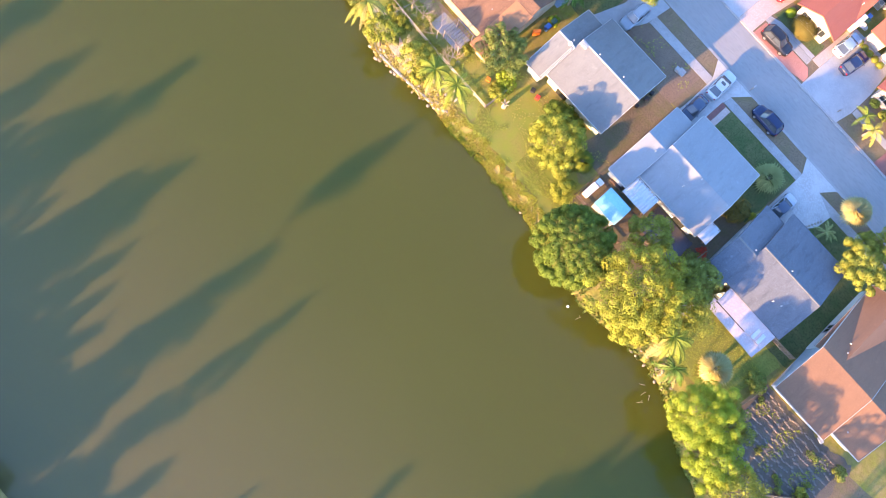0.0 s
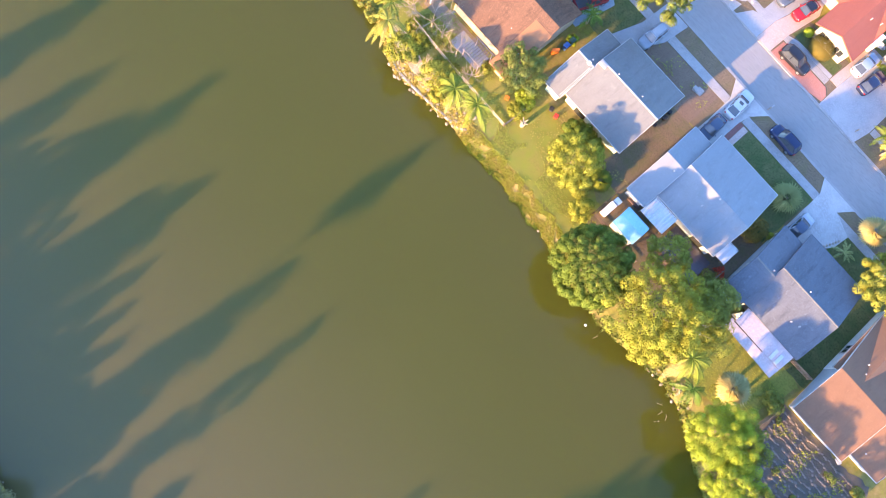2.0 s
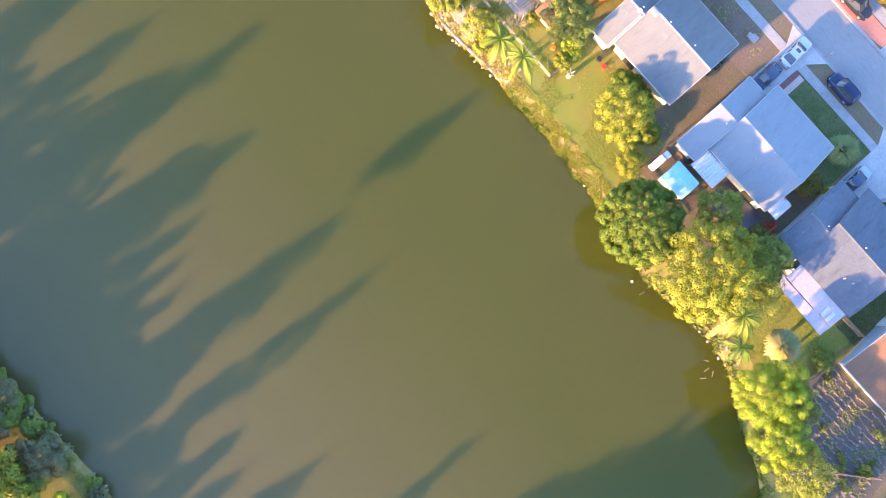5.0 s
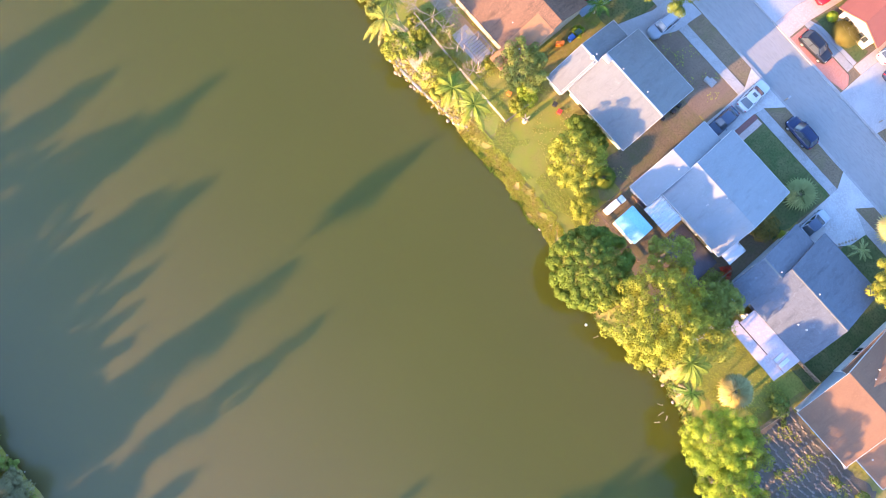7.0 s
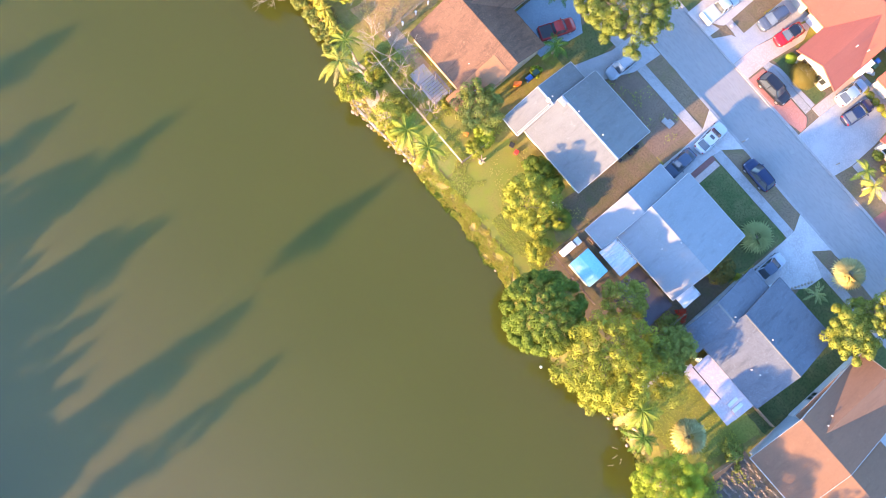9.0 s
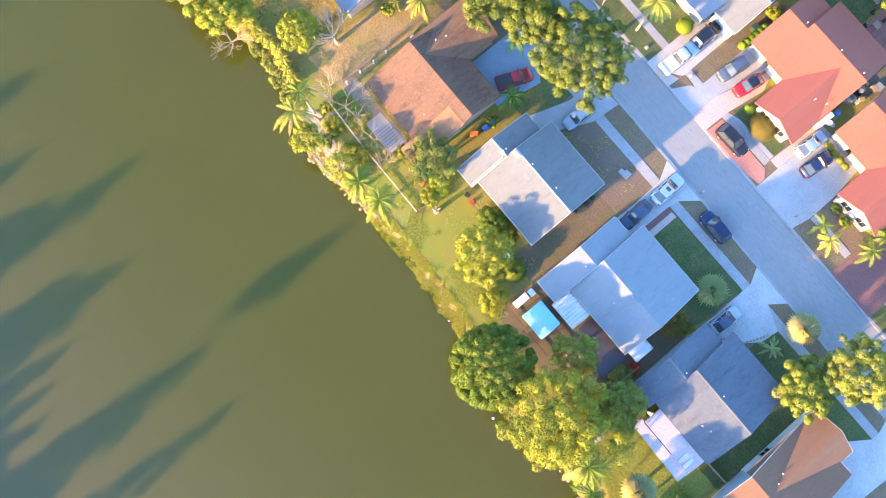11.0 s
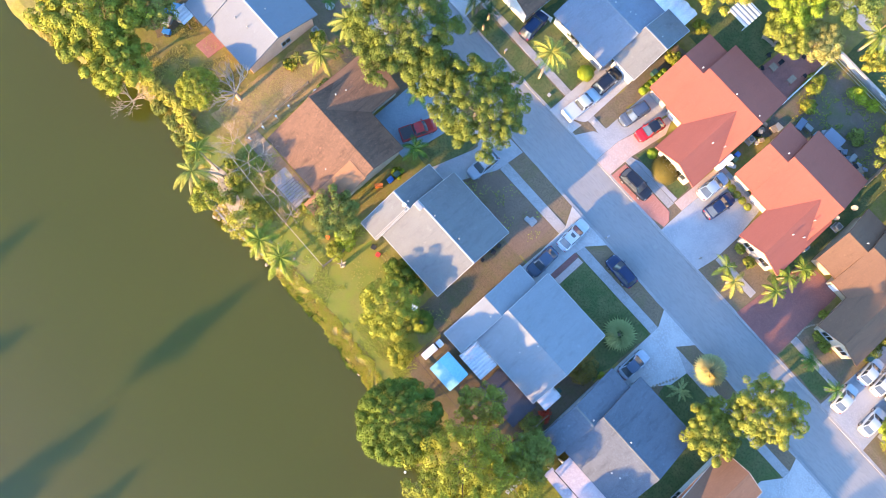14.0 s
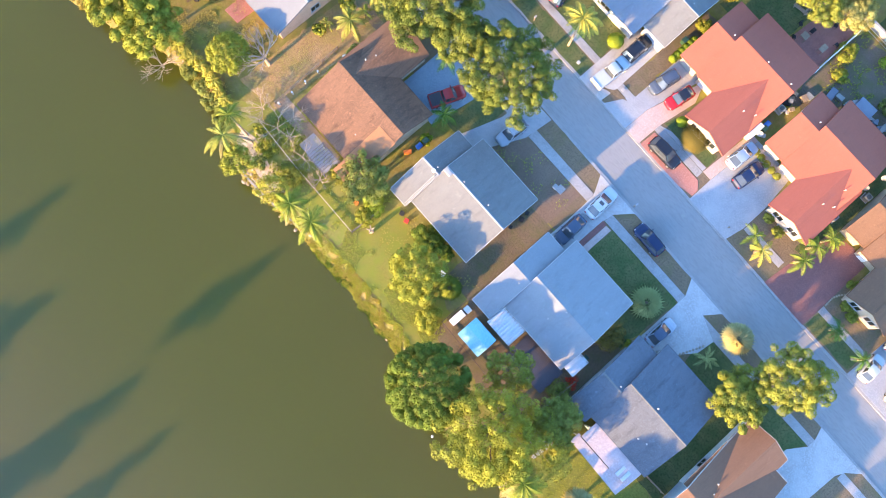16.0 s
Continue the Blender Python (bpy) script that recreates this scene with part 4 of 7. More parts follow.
    for r0, r1 in zip(cols, cols[1:]):
        for i in range(6):
            bm.faces.new((r0[i], r0[i + 1], r1[i + 1], r1[i]))
    r = bmesh.ops.extrude_face_region(bm, geom=bm.faces[:])
    bmesh.ops.translate(bm, verts=[g for g in r["geom"] if isinstance(g, bmesh.types.BMVert)], vec=(0, 0, -0.045))
    rp = part("roof_panel", bm, roof or paint, t)
    for s in (-1, 1):
        for a, b in (((wf, s * W2 * 0.87, belt), (rf, s * W2 * 0.72, H - 0.03)), ((wb_, s * W2 * 0.83, belt), (rb, s * W2 * 0.70, H - 0.03)), (((wf + wb_) / 2 - 0.1, s * W2 * 0.89, belt), ((rf + rb) / 2, s * W2 * 0.735, H - 0.02))):
            part("pillar", tube(bmesh.new(), a, b, 0.05, 0.05, 5), paint, t)
        part("mirror", box(bmesh.new(), wf - 0.35, wf - 0.2, *sorted((s * W2 * 0.96, s * (W2 + 0.16))), belt - 0.02, belt + 0.11, 0.03), paint, t)
        part("headlight", box(bmesh.new(), L * 0.86, L * 0.95, *sorted((s * W2 * 0.46, s * W2 * 0.76)), belt * 0.60, belt * 0.78, 0.03), M["frame"], t, "clear headlight")
        part("tail_light", box(bmesh.new(), -L * 0.99, -L * 0.93, *sorted((s * W2 * 0.50, s * W2 * 0.80)), belt * 0.66, belt * 0.90, 0.03), CAR["red"], t, "red tail light")
    part("bonnet_seam", box(bmesh.new(), wf + 0.02, wf + 0.10, -W2 * 0.72, W2 * 0.72, belt - 0.01, belt + 0.022), M["dark"], t, "black wiper cowl")
    if glassroof:
        part("sunroof", box(bmesh.new(), rf - 0.62, rf - 0.22, -0.30, 0.30, H + 0.03, H + 0.064, 0.01), M["carglass"], rp)
    if style == "pickup":
        part("cargo_bed", box(bmesh.new(), -L + 0.12, wb_ - 0.15, -W2 * 0.84, W2 * 0.84, belt + 0.03, belt + 0.07), roof or M["bedfloor"], t, "covered load bed")
        for s in (-1, 1):
            part("bed_rail", box(bmesh.new(), -L + 0.05, wb_ - 0.05, *sorted((s * W2 * 0.84, s * W2 * 0.96)), belt - 0.05, belt + 0.13, 0.02), paint, t)
        part("tailgate", box(bmesh.new(), -L + 0.02, -L + 0.12, -W2 * 0.82, W2 * 0.82, belt - 0.05, belt + 0.13, 0.02), paint, t)
    if style in ("suv", "van"):
        for s in (-1, 1):
            part("roof_rail", box(bmesh.new(), rb + 0.1, rf - 0.15, *sorted((s * W2 * 0.60, s * W2 * 0.65)), H, H + 0.06), M["dark"], t)
    for px in (L * 0.62, -L * 0.60):
        for s in (-1, 1):
            bm = tube(bmesh.new(), (px, s * (W2 - 0.22), 0.32), (px, s * (W2 + 0.0), 0.32), 0.32, 0.32, 14)
            w = part("tyre", bm, M["dark"], t)
            part("rim", tube(bmesh.new(), (px, s * (W2 - 0.05), 0.32), (px, s * (W2 + 0.015), 0.32), 0.2, 0.2, 10), M["steel"], w)
    return t


CAR = {}
for key, c in (("white", (0.41, 0.44, 0.45)), ("steelblue", (0.19, 0.24, 0.30)), ("slate", (0.06, 0.08, 0.12)), ("navy", (0.015, 0.025, 0.065)), ("black", (0.014, 0.017, 0.026)), ("silver", (0.30, 0.33, 0.37)), ("sky", (0.24, 0.31, 0.40)), ("red", (0.30, 0.014, 0.022)), ("grey", (0.16, 0.17, 0.19)), ("maroon", (0.30, 0.035, 0.035))):
    CAR[key] = plain("car_paint_" + key, c, 0.2, 0.0, 0.32, 0.2)
M["bedfloor"] = plain("bed_liner", (0.05, 0.05, 0.055), 0.7)
car("white sedan with sunroof in the drive beside the road", 1.75, -2.3, 93, CAR["white"], 4.9, 1.86, 1.45, glassroof=True)
car("slate grey car parked close to the house", 1.65, -7.2, -88, CAR["slate"], 4.6, 1.8, 1.5, "sedan")
car("navy SUV parked on the grass verge", 8.6, -1.0, 178, CAR["navy"], 4.6, 1.86, 1.68, "suv")
car("silver SUV in the grey concrete drive", -11.4, -4.6, -92, CAR["silver"], 4.5, 1.82, 1.6, "suv")
car("silver blue sedan in the concrete drive", 17.3, -7.3, 88, CAR["silver"], 4.4, 1.78, 1.45, "sedan", CAR["slate"])
car("black SUV on the red paver strip", 2.3, 7.5, 2, CAR["black"], 4.8, 1.9, 1.7, "suv")
car("pale blue sedan in the wide drive", 8.6, 14.4, 86, CAR["sky"], 4.6, 1.8, 1.45)
car("dark navy sedan in the wide drive", 10.8, 13.3, 83, CAR["navy"], 4.6, 1.8, 1.42)
car("slate grey SUV in the stained drive", -4.05, 13.4, -98, CAR["slate"], 4.4, 1.8, 1.6, "suv")
car("red car with a dark roof in the drive", -1.4, 13.5, -99, CAR["red"], 4.2, 1.74, 1.4, "sedan", CAR["black"])
car("white pickup with a covered bed in the drive", -9.1, 9.4, 87, CAR["white"], 5.6, 1.95, 1.75, "pickup", CAR["white"])
car("black SUV under the edge of the carport", -9.2, 13.7, 90, CAR["black"], 4.6, 1.88, 1.65, "suv")
car("dark SUV beside a white house", -20.2, 11.8, 98, CAR["navy"], 4.6, 1.88, 1.65, "suv")
car("maroon pickup on the blue painted drive", -19.6, -7.5, 69, CAR["maroon"], 4.9, 1.85, 1.65, "pickup")
for x, y, k, lab in ((36.65, 8.4, 95, "white car in the crowded drive"), (36.6, 12.9, 93, "white hatchback in the crowded drive"), (38.55, 13.2, 91, "white sedan in the crowded drive"), (40.6, 13.7, 89, "white sedan in the crowded drive"), (40.7, 8.9, 92, "white sedan in the crowded drive")):
    car(lab, x, y, k, CAR["white"], 4.1, 1.66, 1.42)
car("dark car on a concrete drive", -31.0, 14.0, 90, CAR["black"], 4.5, 1.8, 1.5)


# ---- plants ----
rng = np.random.default_rng(7)


def leaf_mesh(name, pts, nrm, size, mat, aspect=0.62, jitter=0.9, round_shade=0.22, lift=0.0):
    """Many small leaf blades, one kite each, round given places, shaded by the mass that they belong to."""
    n = len(pts)
    nn = nrm + jitter * rng.normal(size=(n, 3))
    nn *= np.where(np.sum(nn * nrm, 1) < 0, -1, 1)[:, None]
    nn /= np.linalg.norm(nn, axis=1)[:, None] + 1e-9
    ref = rng.normal(size=(n, 3))
    u = np.cross(nn, ref)
    u /= np.linalg.norm(u, axis=1)[:, None] + 1e-9
    w = np.cross(nn, u)
    s = size * rng.uniform(0.65, 1.35, n)[:, None]
    bend = nn * s * 0.18
    v = np.stack([pts - u * s, pts - w * s * aspect - bend, pts + u * s, pts + w * s * aspect - bend], 1).reshape(-1, 3)
    i = np.arange(n)[:, None] * 4
    f = np.concatenate([i + (0, 1, 2), i + (0, 2, 3)], 0)
    me = bpy.data.meshes.new(name)
    me.from_pydata(v.tolist(), [], f.tolist())
    me.materials.append(mat)
    sh = nrm * (1 - lift) + np.array([0, 0, lift]) + round_shade * rng.normal(size=(n, 3))
    sh /= np.linalg.norm(sh, axis=1)[:, None] + 1e-9
    me.polygons.foreach_set("use_smooth", [True] * len(me.polygons))
    me.normals_split_custom_set_from_vertices(np.repeat(sh, 4, 0).tolist())
    return me


def lobes(r, h, n, base, flat=0.75, tight=False):
    """Centres and radii of the rounded masses that make up a crown, spread over an uneven dome."""
    up = (h - base) / 2
    out = [((0, 0, base + up), min(r * (0.86 if tight else 0.72), up * 0.95))]
    for i in range(n):
        v = 1 - 1.25 * (i + 0.5) / n
        a = 2.399 * i + rng.uniform(-0.3, 0.3)
        q = math.sqrt(max(0, 1 - v * v))
        bulge = 1 + 0.28 * noise.noise((math.cos(a) * q * 1.7 + r, math.sin(a) * q * 1.7 + h, v * 1.7))
        k = rng.uniform(0.84, 0.90) if tight else rng.uniform(0.60, 1.0) * bulge
        size = r * (rng.uniform(0.9, 1.15) if tight else rng.uniform(0.75, 1.35)) * 1.45 / math.sqrt(n)
        out.append(((r * q * k * math.cos(a), r * q * k * math.sin(a), base + up + up * v * k * 0.95), size))
    return out


def crown_points(lb, count, flat, h, fill=0.35):
    """Leaf places on the skins of the masses, with the way outward at each; fill: the share of leaves on the inner mass."""
    rad = np.array([q for _, q in lb])
    wgt = rad ** 2
    if len(lb) > 1:
        wgt[0] *= fill
    pick = rng.choice(len(lb), count, p=wgt / wgt.sum())
    cen = np.array([c for c, _ in lb])[pick]
    d = rng.normal(size=(count, 3))
    d[:, 2] = np.abs(d[:, 2]) * np.where(rng.random(count) < 0.88, 1, -1)
    d /= np.linalg.norm(d, axis=1)[:, None]
    k = rad[pick][:, None] * (1 - 0.30 * rng.random((count, 1)) ** 2 + 0.06 * rng.normal(size=(count, 1)))
    p = cen + d * k * np.array([1, 1, min(1.0, flat + 0.15)])
    return p, d


def tree(label, x, y, r, h, mat, leaves, size=0.22, n=12, trunk_mat=None, base=None, flat=0.75, category="tree", name="tree", group="trees of the neighbourhood", squeeze=(1, 1), trunk=0.16, z=0.0, fill=0.35, dense=24, tight=False, lift=0.0):
    """A tapered trunk with limbs into each mass of a crown of many small leaves."""
    t = thing(name, label, category, group, (x, y, z))
    base = h * 0.35 if base is None else base
    n = max(n, int(dense * r))
    lb = [((c[0] * squeeze[0], c[1] * squeeze[1], c[2]), q) for c, q in lobes(r, h, n, base, flat, tight)]
    bm = bmesh.new()
    k = trunk * (h / 7) ** 0.5
    fork = (0.1 * r * rng.uniform(-1, 1), 0.1 * r * rng.uniform(-1, 1), max(0.5, base * 0.8))
    tube(bm, (0, 0, -0.15), fork, k * 1.5, k, 9)
    part("trunk", bm, trunk_mat or M["bark"], t)
    for c, q in lb[2:n:max(1, n // 7)][:7]:
        bm = bmesh.new()
        mid = tuple(fork[i] * 0.45 + c[i] * 0.55 for i in range(3))
        mid = (mid[0], mid[1], mid[2] - 0.12 * h * 0.3)
        tube(bm, fork, mid, k * 0.62, k * 0.36, 6)
        tube(bm, mid, (c[0], c[1], c[2] + q * 0.2), k * 0.36, k * 0.12, 6)
        part("limb", bm, trunk_mat or M["bark"], t)
    p, d = crown_points(lb, int(leaves * 4.6), flat, h, fill)
    p[:, 2] = np.maximum(p[:, 2], 0.12)
    cr = new("crown", leaf_mesh("crown", p, d, size * 0.47, mat, jitter=0.55, lift=0.0 if tight else lift))
    cr.parent = t
    return t


def bush(label, x, y, r, h, mat, leaves=700, size=0.13, name="bush", category="bush", squeeze=(1, 1), round_=False, z=0.0):
    t = thing(name, label, category, "garden bushes", (x, y, z))
    bm = bmesh.new()
    for i in range(4):
        a = 1.57 * i + 0.4
        tube(bm, (0, 0, -0.1), (r * 0.5 * math.cos(a) * squeeze[0], r * 0.5 * math.sin(a) * squeeze[1], h * 0.6), 0.05, 0.02, 5)
    part("stem", bm, M["bark"], t)
    lb = [((0, 0, h * 0.5), r * 0.95)] if round_ else [((c[0] * squeeze[0], c[1] * squeeze[1], c[2]), q) for c, q in lobes(r, h, 14, h * 0.1)]
    p, d = crown_points(lb, int(leaves * 3.0), min(1.0, 0.55 * h / r) if round_ else 0.8, h)
    if round_:
        p[:, 0] *= squeeze[0]
        p[:, 1] *= squeeze[1]
    p[:, 2] = np.clip(p[:, 2], 0.06, None)
    cr = new("foliage", leaf_mesh("foliage", p, d, size * 0.58, mat, jitter=0.5))
    cr.parent = t
    return t


def palm(label, x, y, h, reach, mat, fronds=15, lean=(0, 0), droop=1.6, leaflet=0.55, category="palm tree", dead=0, trunk_r=0.14, z=0.0, rise=0.35):
    """A feather palm: ringed trunk and arching fronds with leaflets to both sides."""
    t = thing("palm_tree", label, category, "palms", (x, y, z))
    bm = bmesh.new()
    top = Vector((lean[0], lean[1], h))
    steps = max(3, int(h / 0.6))
    prev = Vector((0, 0, -0.15))
    for i in range(1, steps + 1):
        u = i / steps
        q = Vector((lean[0] * u ** 1.7, lean[1] * u ** 1.7, h * u))
        tube(bm, prev, q, trunk_r * (1.25 - 0.45 * u) * 1.06, trunk_r * (1.2 - 0.45 * u), 8)
        prev = q
    part("trunk", bm, M["palebark"] if h > 2 else M["bark"], t)
    fronds = int(fronds * 1.15)
    for kind, count, m in (("crown", fronds, mat), ("dry_fronds", dead, M["frond_dead"])):
        if not count:
            continue
        vs, fs = [], []
        for k in range(count):
            a = 2.399 * k + rng.uniform(-0.45, 0.45)
            young = k / count
            up = (rise + 0.75 * young) if kind == "crown" else -0.6
            ln = reach * (rng.uniform(0.8, 1.2) - 0.3 * young)
            dirv = np.array([math.cos(a), math.sin(a), 0.0])
            side = np.array([-math.sin(a), math.cos(a), 0.0])
            N = 34
            spine = []
            for j in range(N + 1):
                s = j / N
                spine.append(np.array(top) + dirv * ln * (s - 0.12 * s * s) + np.array([0, 0, ln * (up * s - droop * (0.45 + 0.25 * up) * s * s)]))
            for j in range(N):
                s = (j + 0.5) / N
                wid = leaflet * ln * 0.30 * rng.uniform(0.85, 1.1) * math.sin(math.pi * min(1, 0.12 + 0.86 * s)) ** 0.7
                pa, pb = spine[j], spine[j + 1]
                for sg in (-1, 1):
                    ahead = (pb - pa) * rng.uniform(0.6, 1.1)
                    tip = pa + sg * side * wid + ahead + np.array([0, 0, -wid * rng.uniform(0.6, 1.3)])
                    b0 = len(vs)
                    vs += [pa.tolist(), (pa * 0.3 + pb * 0.7).tolist(), (tip + (pb - pa) * 0.35).tolist(), tip.tolist()]
                    fs.append((b0, b0 + 1, b0 + 2, b0 + 3))
        me = bpy.data.meshes.new(kind)
        me.from_pydata(vs, [], fs)
        me.materials.append(m)
        cr = new(kind, me)
        cr.parent = t
    return t


def fan_palm(label, x, y, h, reach, mat, fans=22, trunk_r=0.18, dead=0):
    """A fan palm: round pleated leaf blades on stalks."""
    t = thing("fan_palm", label, "palm tree", "palms", (x, y, 0))
    part("trunk", tube(bmesh.new(), (0, 0, -0.15), (0, 0, h), trunk_r * 1.2, trunk_r, 9), M["bark"], t)
    vs, fs = [], []
    for k in range(fans):
        a = 2.399 * k
        el = -0.35 + 1.45 * k / fans
        d = Vector((math.cos(a) * math.cos(el), math.sin(a) * math.cos(el), math.sin(el)))
        c = Vector((0, 0, h)) + d * reach * (0.5 - 0.22 * k / fans)
        sd = Vector((-math.sin(a), math.cos(a), 0))
        upv = sd.cross(d) * -1
        R = reach * 0.68
        for j in range(15):
            b = (j / 14 - 0.5) * 4.2
            q = c + (d * math.cos(b) + sd * math.sin(b)) * R * rng.uniform(0.82, 1.05) + Vector((0, 0, -0.12 * R))
            s0 = c + (d * math.cos(b - 0.14) + sd * math.sin(b - 0.14)) * R * 0.55 + upv * 0.05
            s1 = c + (d * math.cos(b + 0.14) + sd * math.sin(b + 0.14)) * R * 0.55 - upv * 0.05
            i = len(vs)
            vs += [c[:], s0[:], q[:], s1[:]]
            fs += [(i, i + 1, i + 2), (i, i + 2, i + 3)]
        i = len(vs)
        vs += [(0, 0, h), c[:], (c + sd * 0.06)[:]]
        fs.append((i, i + 1, i + 2))
    me = bpy.data.meshes.new("crown")
    me.from_pydata([tuple(p) for p in vs], [], fs)
    me.materials.append(mat)
    me.polygons.foreach_set("use_smooth", [True] * len(me.polygons))
    me.normals_split_custom_set_from_vertices([(Vector(p) - Vector((0, 0, h - 0.5 * reach)) + Vector((rng.uniform(-0.5, 0.5), rng.uniform(-0.5, 0.5), 0))).normalized() for p in vs])
    cr = new("crown", me)
    cr.parent = t
    return t


def bare_tree(label, x, y, r, h, seed, lean=(0.0, 0.0), limbs=7, thick=0.11):
    """A leafless tree: crooked limbs that fork into ever thinner pale twigs."""
    t = thing("bare_tree", label, "dead tree", "", (x, y, 0))
    rg = random.Random(seed)
    fork = Vector((lean[0] * 0.25, lean[1] * 0.25, h * 0.3))
    part("trunk", tube(bmesh.new(), (0, 0, -0.15), fork, thick * 2.0, thick * 1.5, 8), M["palebark"], t)
    drift = Vector((lean[0], lean[1], 0)) * 0.12

    def grow(bm, a, d, ln, rad, depth):
        b = a + d * ln
        b.z = max(b.z, 0.15)
        tube(bm, a, b, rad, rad * 0.68, 5)
        if depth:
            for _ in range(3 if depth > 2 else 2):
                nd = (d + drift + Vector((rg.uniform(-1, 1), rg.uniform(-1, 1), rg.uniform(-0.35, 0.5))) * 0.75).normalized()
                grow(bm, b, nd, ln * rg.uniform(0.6, 0.88), rad * 0.62, depth - 1)
    for i in range(limbs):
        a = 6.283 * i / limbs + rg.uniform(-0.5, 0.5)
        bm = bmesh.new()
        d = Vector((math.cos(a), math.sin(a), rg.uniform(0.35, 0.8))) + drift * 3
        grow(bm, fork, d.normalized(), r * rg.uniform(0.28, 0.42), thick, 4)
        part("limb", bm, M["palebark"], t)
    return t


# ---- planting ----
tree("large yellow-green tree leaning over the lake shore", -53.2, -26.8, 6.3, 7.2, M["leaf_yellow"], 8000, 0.26, 20)
tree("yellow-green tree leaning over the lake shore", -47.2, -28.6, 3.7, 5.6, M["leaf_yellow"], 3600, 0.24, 14)
tree("dark green tree behind the shore tree", -50.6, -21.8, 3.6, 5.4, M["leaf_mid"], 3000, 0.22, 12)
tree("small rounded green tree by the shore", -39.0, -23.7, 2.5, 5.2, M["leaf_yellow"], 2600, 0.16, 10, base=0.6, dense=30, tight=True, fill=1.1)
tree("tall spreading street tree beside the road", -28.5, -2.4, 6.5, 9.8, M["leaf_street"], 13500, 0.19, 24, dense=40, lift=0.2, fill=0.5)
tree("broad street tree over the road edge", -16.0, -1.8, 5.5, 9.4, M["leaf_street"], 11000, 0.19, 22, dense=40, lift=0.2, fill=0.5)
tree("dense round dark green mango tree at the shore", 3.9, -31.2, 4.9, 8.1, M["leaf_mango"], 9000, 0.2, 22, base=0.4, dense=34, tight=True, fill=1.1)
tree("broad yellow-green tree at the water's edge", 11.9, -29.6, 5.4, 9.4, M["leaf_yellow"], 6000, 0.2, 16, fill=0.15)
tree("low yellow-green tree hanging over the water", 14.6, -31.0, 3.2, 4.6, M["leaf_yellow"], 3000, 0.2, 12, base=0.2)
tree("open yellow-green tree with pale limbs", 15.8, -26.8, 4.3, 6.4, M["leaf_olive"], 1700, 0.2, 12, trunk_mat=M["palebark"], fill=0.05, dense=11)
tree("olive-green small tree beside the decking", 8.8, -23.6, 2.7, 5.7, M["leaf_olive"], 1700, 0.2, 10, fill=0.1)
tree("grey-green tree beside the charcoal roofed house", 15.9, -23.2, 2.6, 5.8, M["leaf_mid"], 2000, 0.2, 10)
tree("bright lime tree over the water", 26.0, -33.6, 3.9, 8.0, M["leaf_lime"], 7600, 0.135, 16)
tree("bright lime tree over the water", 30.8, -35.8, 3.2, 6.8, M["leaf_lime"], 5400, 0.135, 12)
tree("mid green tree beside the vegetable plot", 29.0, -31.4, 3.0, 4.5, M["leaf_olive"], 2200, 0.18, 10)
tree("ochre green tree in the back yard", -6.2, -24.0, 3.2, 5.6, M["leaf_yellow"], 3200, 0.18, 12, base=0.8)
tree("grey-green tree in the fenced back yard", -17.9, -21.4, 3.0, 5.0, M["leaf_mid"], 2200, 0.18, 10)
tree("rounded tree with russet green leaves on the verge", 29.8, -1.2, 3.8, 8.4, M["leaf_olive"], 5600, 0.19, 16, base=1.6)
tree("yellow-green tree on the front lawn", 27.5, -6.7, 3.3, 6.0, M["leaf_olive"], 4000, 0.19, 14)
tree("ochre-leaved tree behind the awning", -9.5, 31.0, 4.4, 6.0, M["leaf_autumn"], 4200, 0.2, 14)
tree("dark green tree behind the awning", -14.0, 31.0, 3.4, 5.5, M["leaf_mid"], 2600, 0.2, 12)
tree("large green tree behind the patio", -2.2, 36.8, 4.5, 7.5, M["leaf_lime"], 5200, 0.2, 18, fill=0.15)
tree("large green tree behind the patio", 0.9, 33.0, 2.9, 5.6, M["leaf_olive"], 3200, 0.17, 14)
tree("grey-green tree beside the footpath", 2.0, 42.0, 4.6, 7.0, M["leaf_grey"], 3600, 0.22, 14)
tree("dry pale-leaved tree at the patio corner", 4.8, 35.6, 2.6, 4.8, M["leaf_dry"], 2000, 0.18, 10)
tree("sparse yellowing tree behind the wall", 15.0, 39.6, 2.4, 4.2, M["leaf_autumn"], 420, 0.2, 9, dense=9, fill=0.05)
tree("small ochre tree behind the wall", 10.6, 39.6, 1.6, 3.2, M["leaf_autumn"], 700, 0.18, 7)
tree("olive-green tree in the back yard corner", 20.6, 33.2, 3.4, 5.2, M["leaf_olive"], 3000, 0.2, 12)
tree("green tree beyond the lots", 26.0, 36.0, 4.0, 6.0, M["leaf_mid"], 3000, 0.22, 12)

palm("coconut palm with gold-tipped fronds leaning over the lake", -30.4, -28.2, 5.4, 3.3, M["frond_tipped"], 13, (-0.9, -2.0), 2.1, 0.36, dead=4)
palm("dark coconut palm leaning over the lake", -31.4, -28.1, 5.0, 2.4, M["frond"], 13, (-1.4, -0.2), 2.0, 0.36)
palm("coconut palm on the rocky bank", -20.9, -29.0, 5.2, 2.6, M["frond"], 14, (0.2, -0.6), dead=4)
palm("coconut palm on the rocky bank", -18.0, -28.8, 5.8, 2.7, M["frond"], 15, (0.4, -0.4))
palm("coconut palm over a stony landing", 17.4, -29.6, 6.5, 2.9, M["frond"], 16, (0.5, -0.8), dead=16)
palm("small palm at the water's edge", 20.6, -31.4, 4.0, 2.4, M["frond_green"], 13, (0.3, -0.4), dead=5)
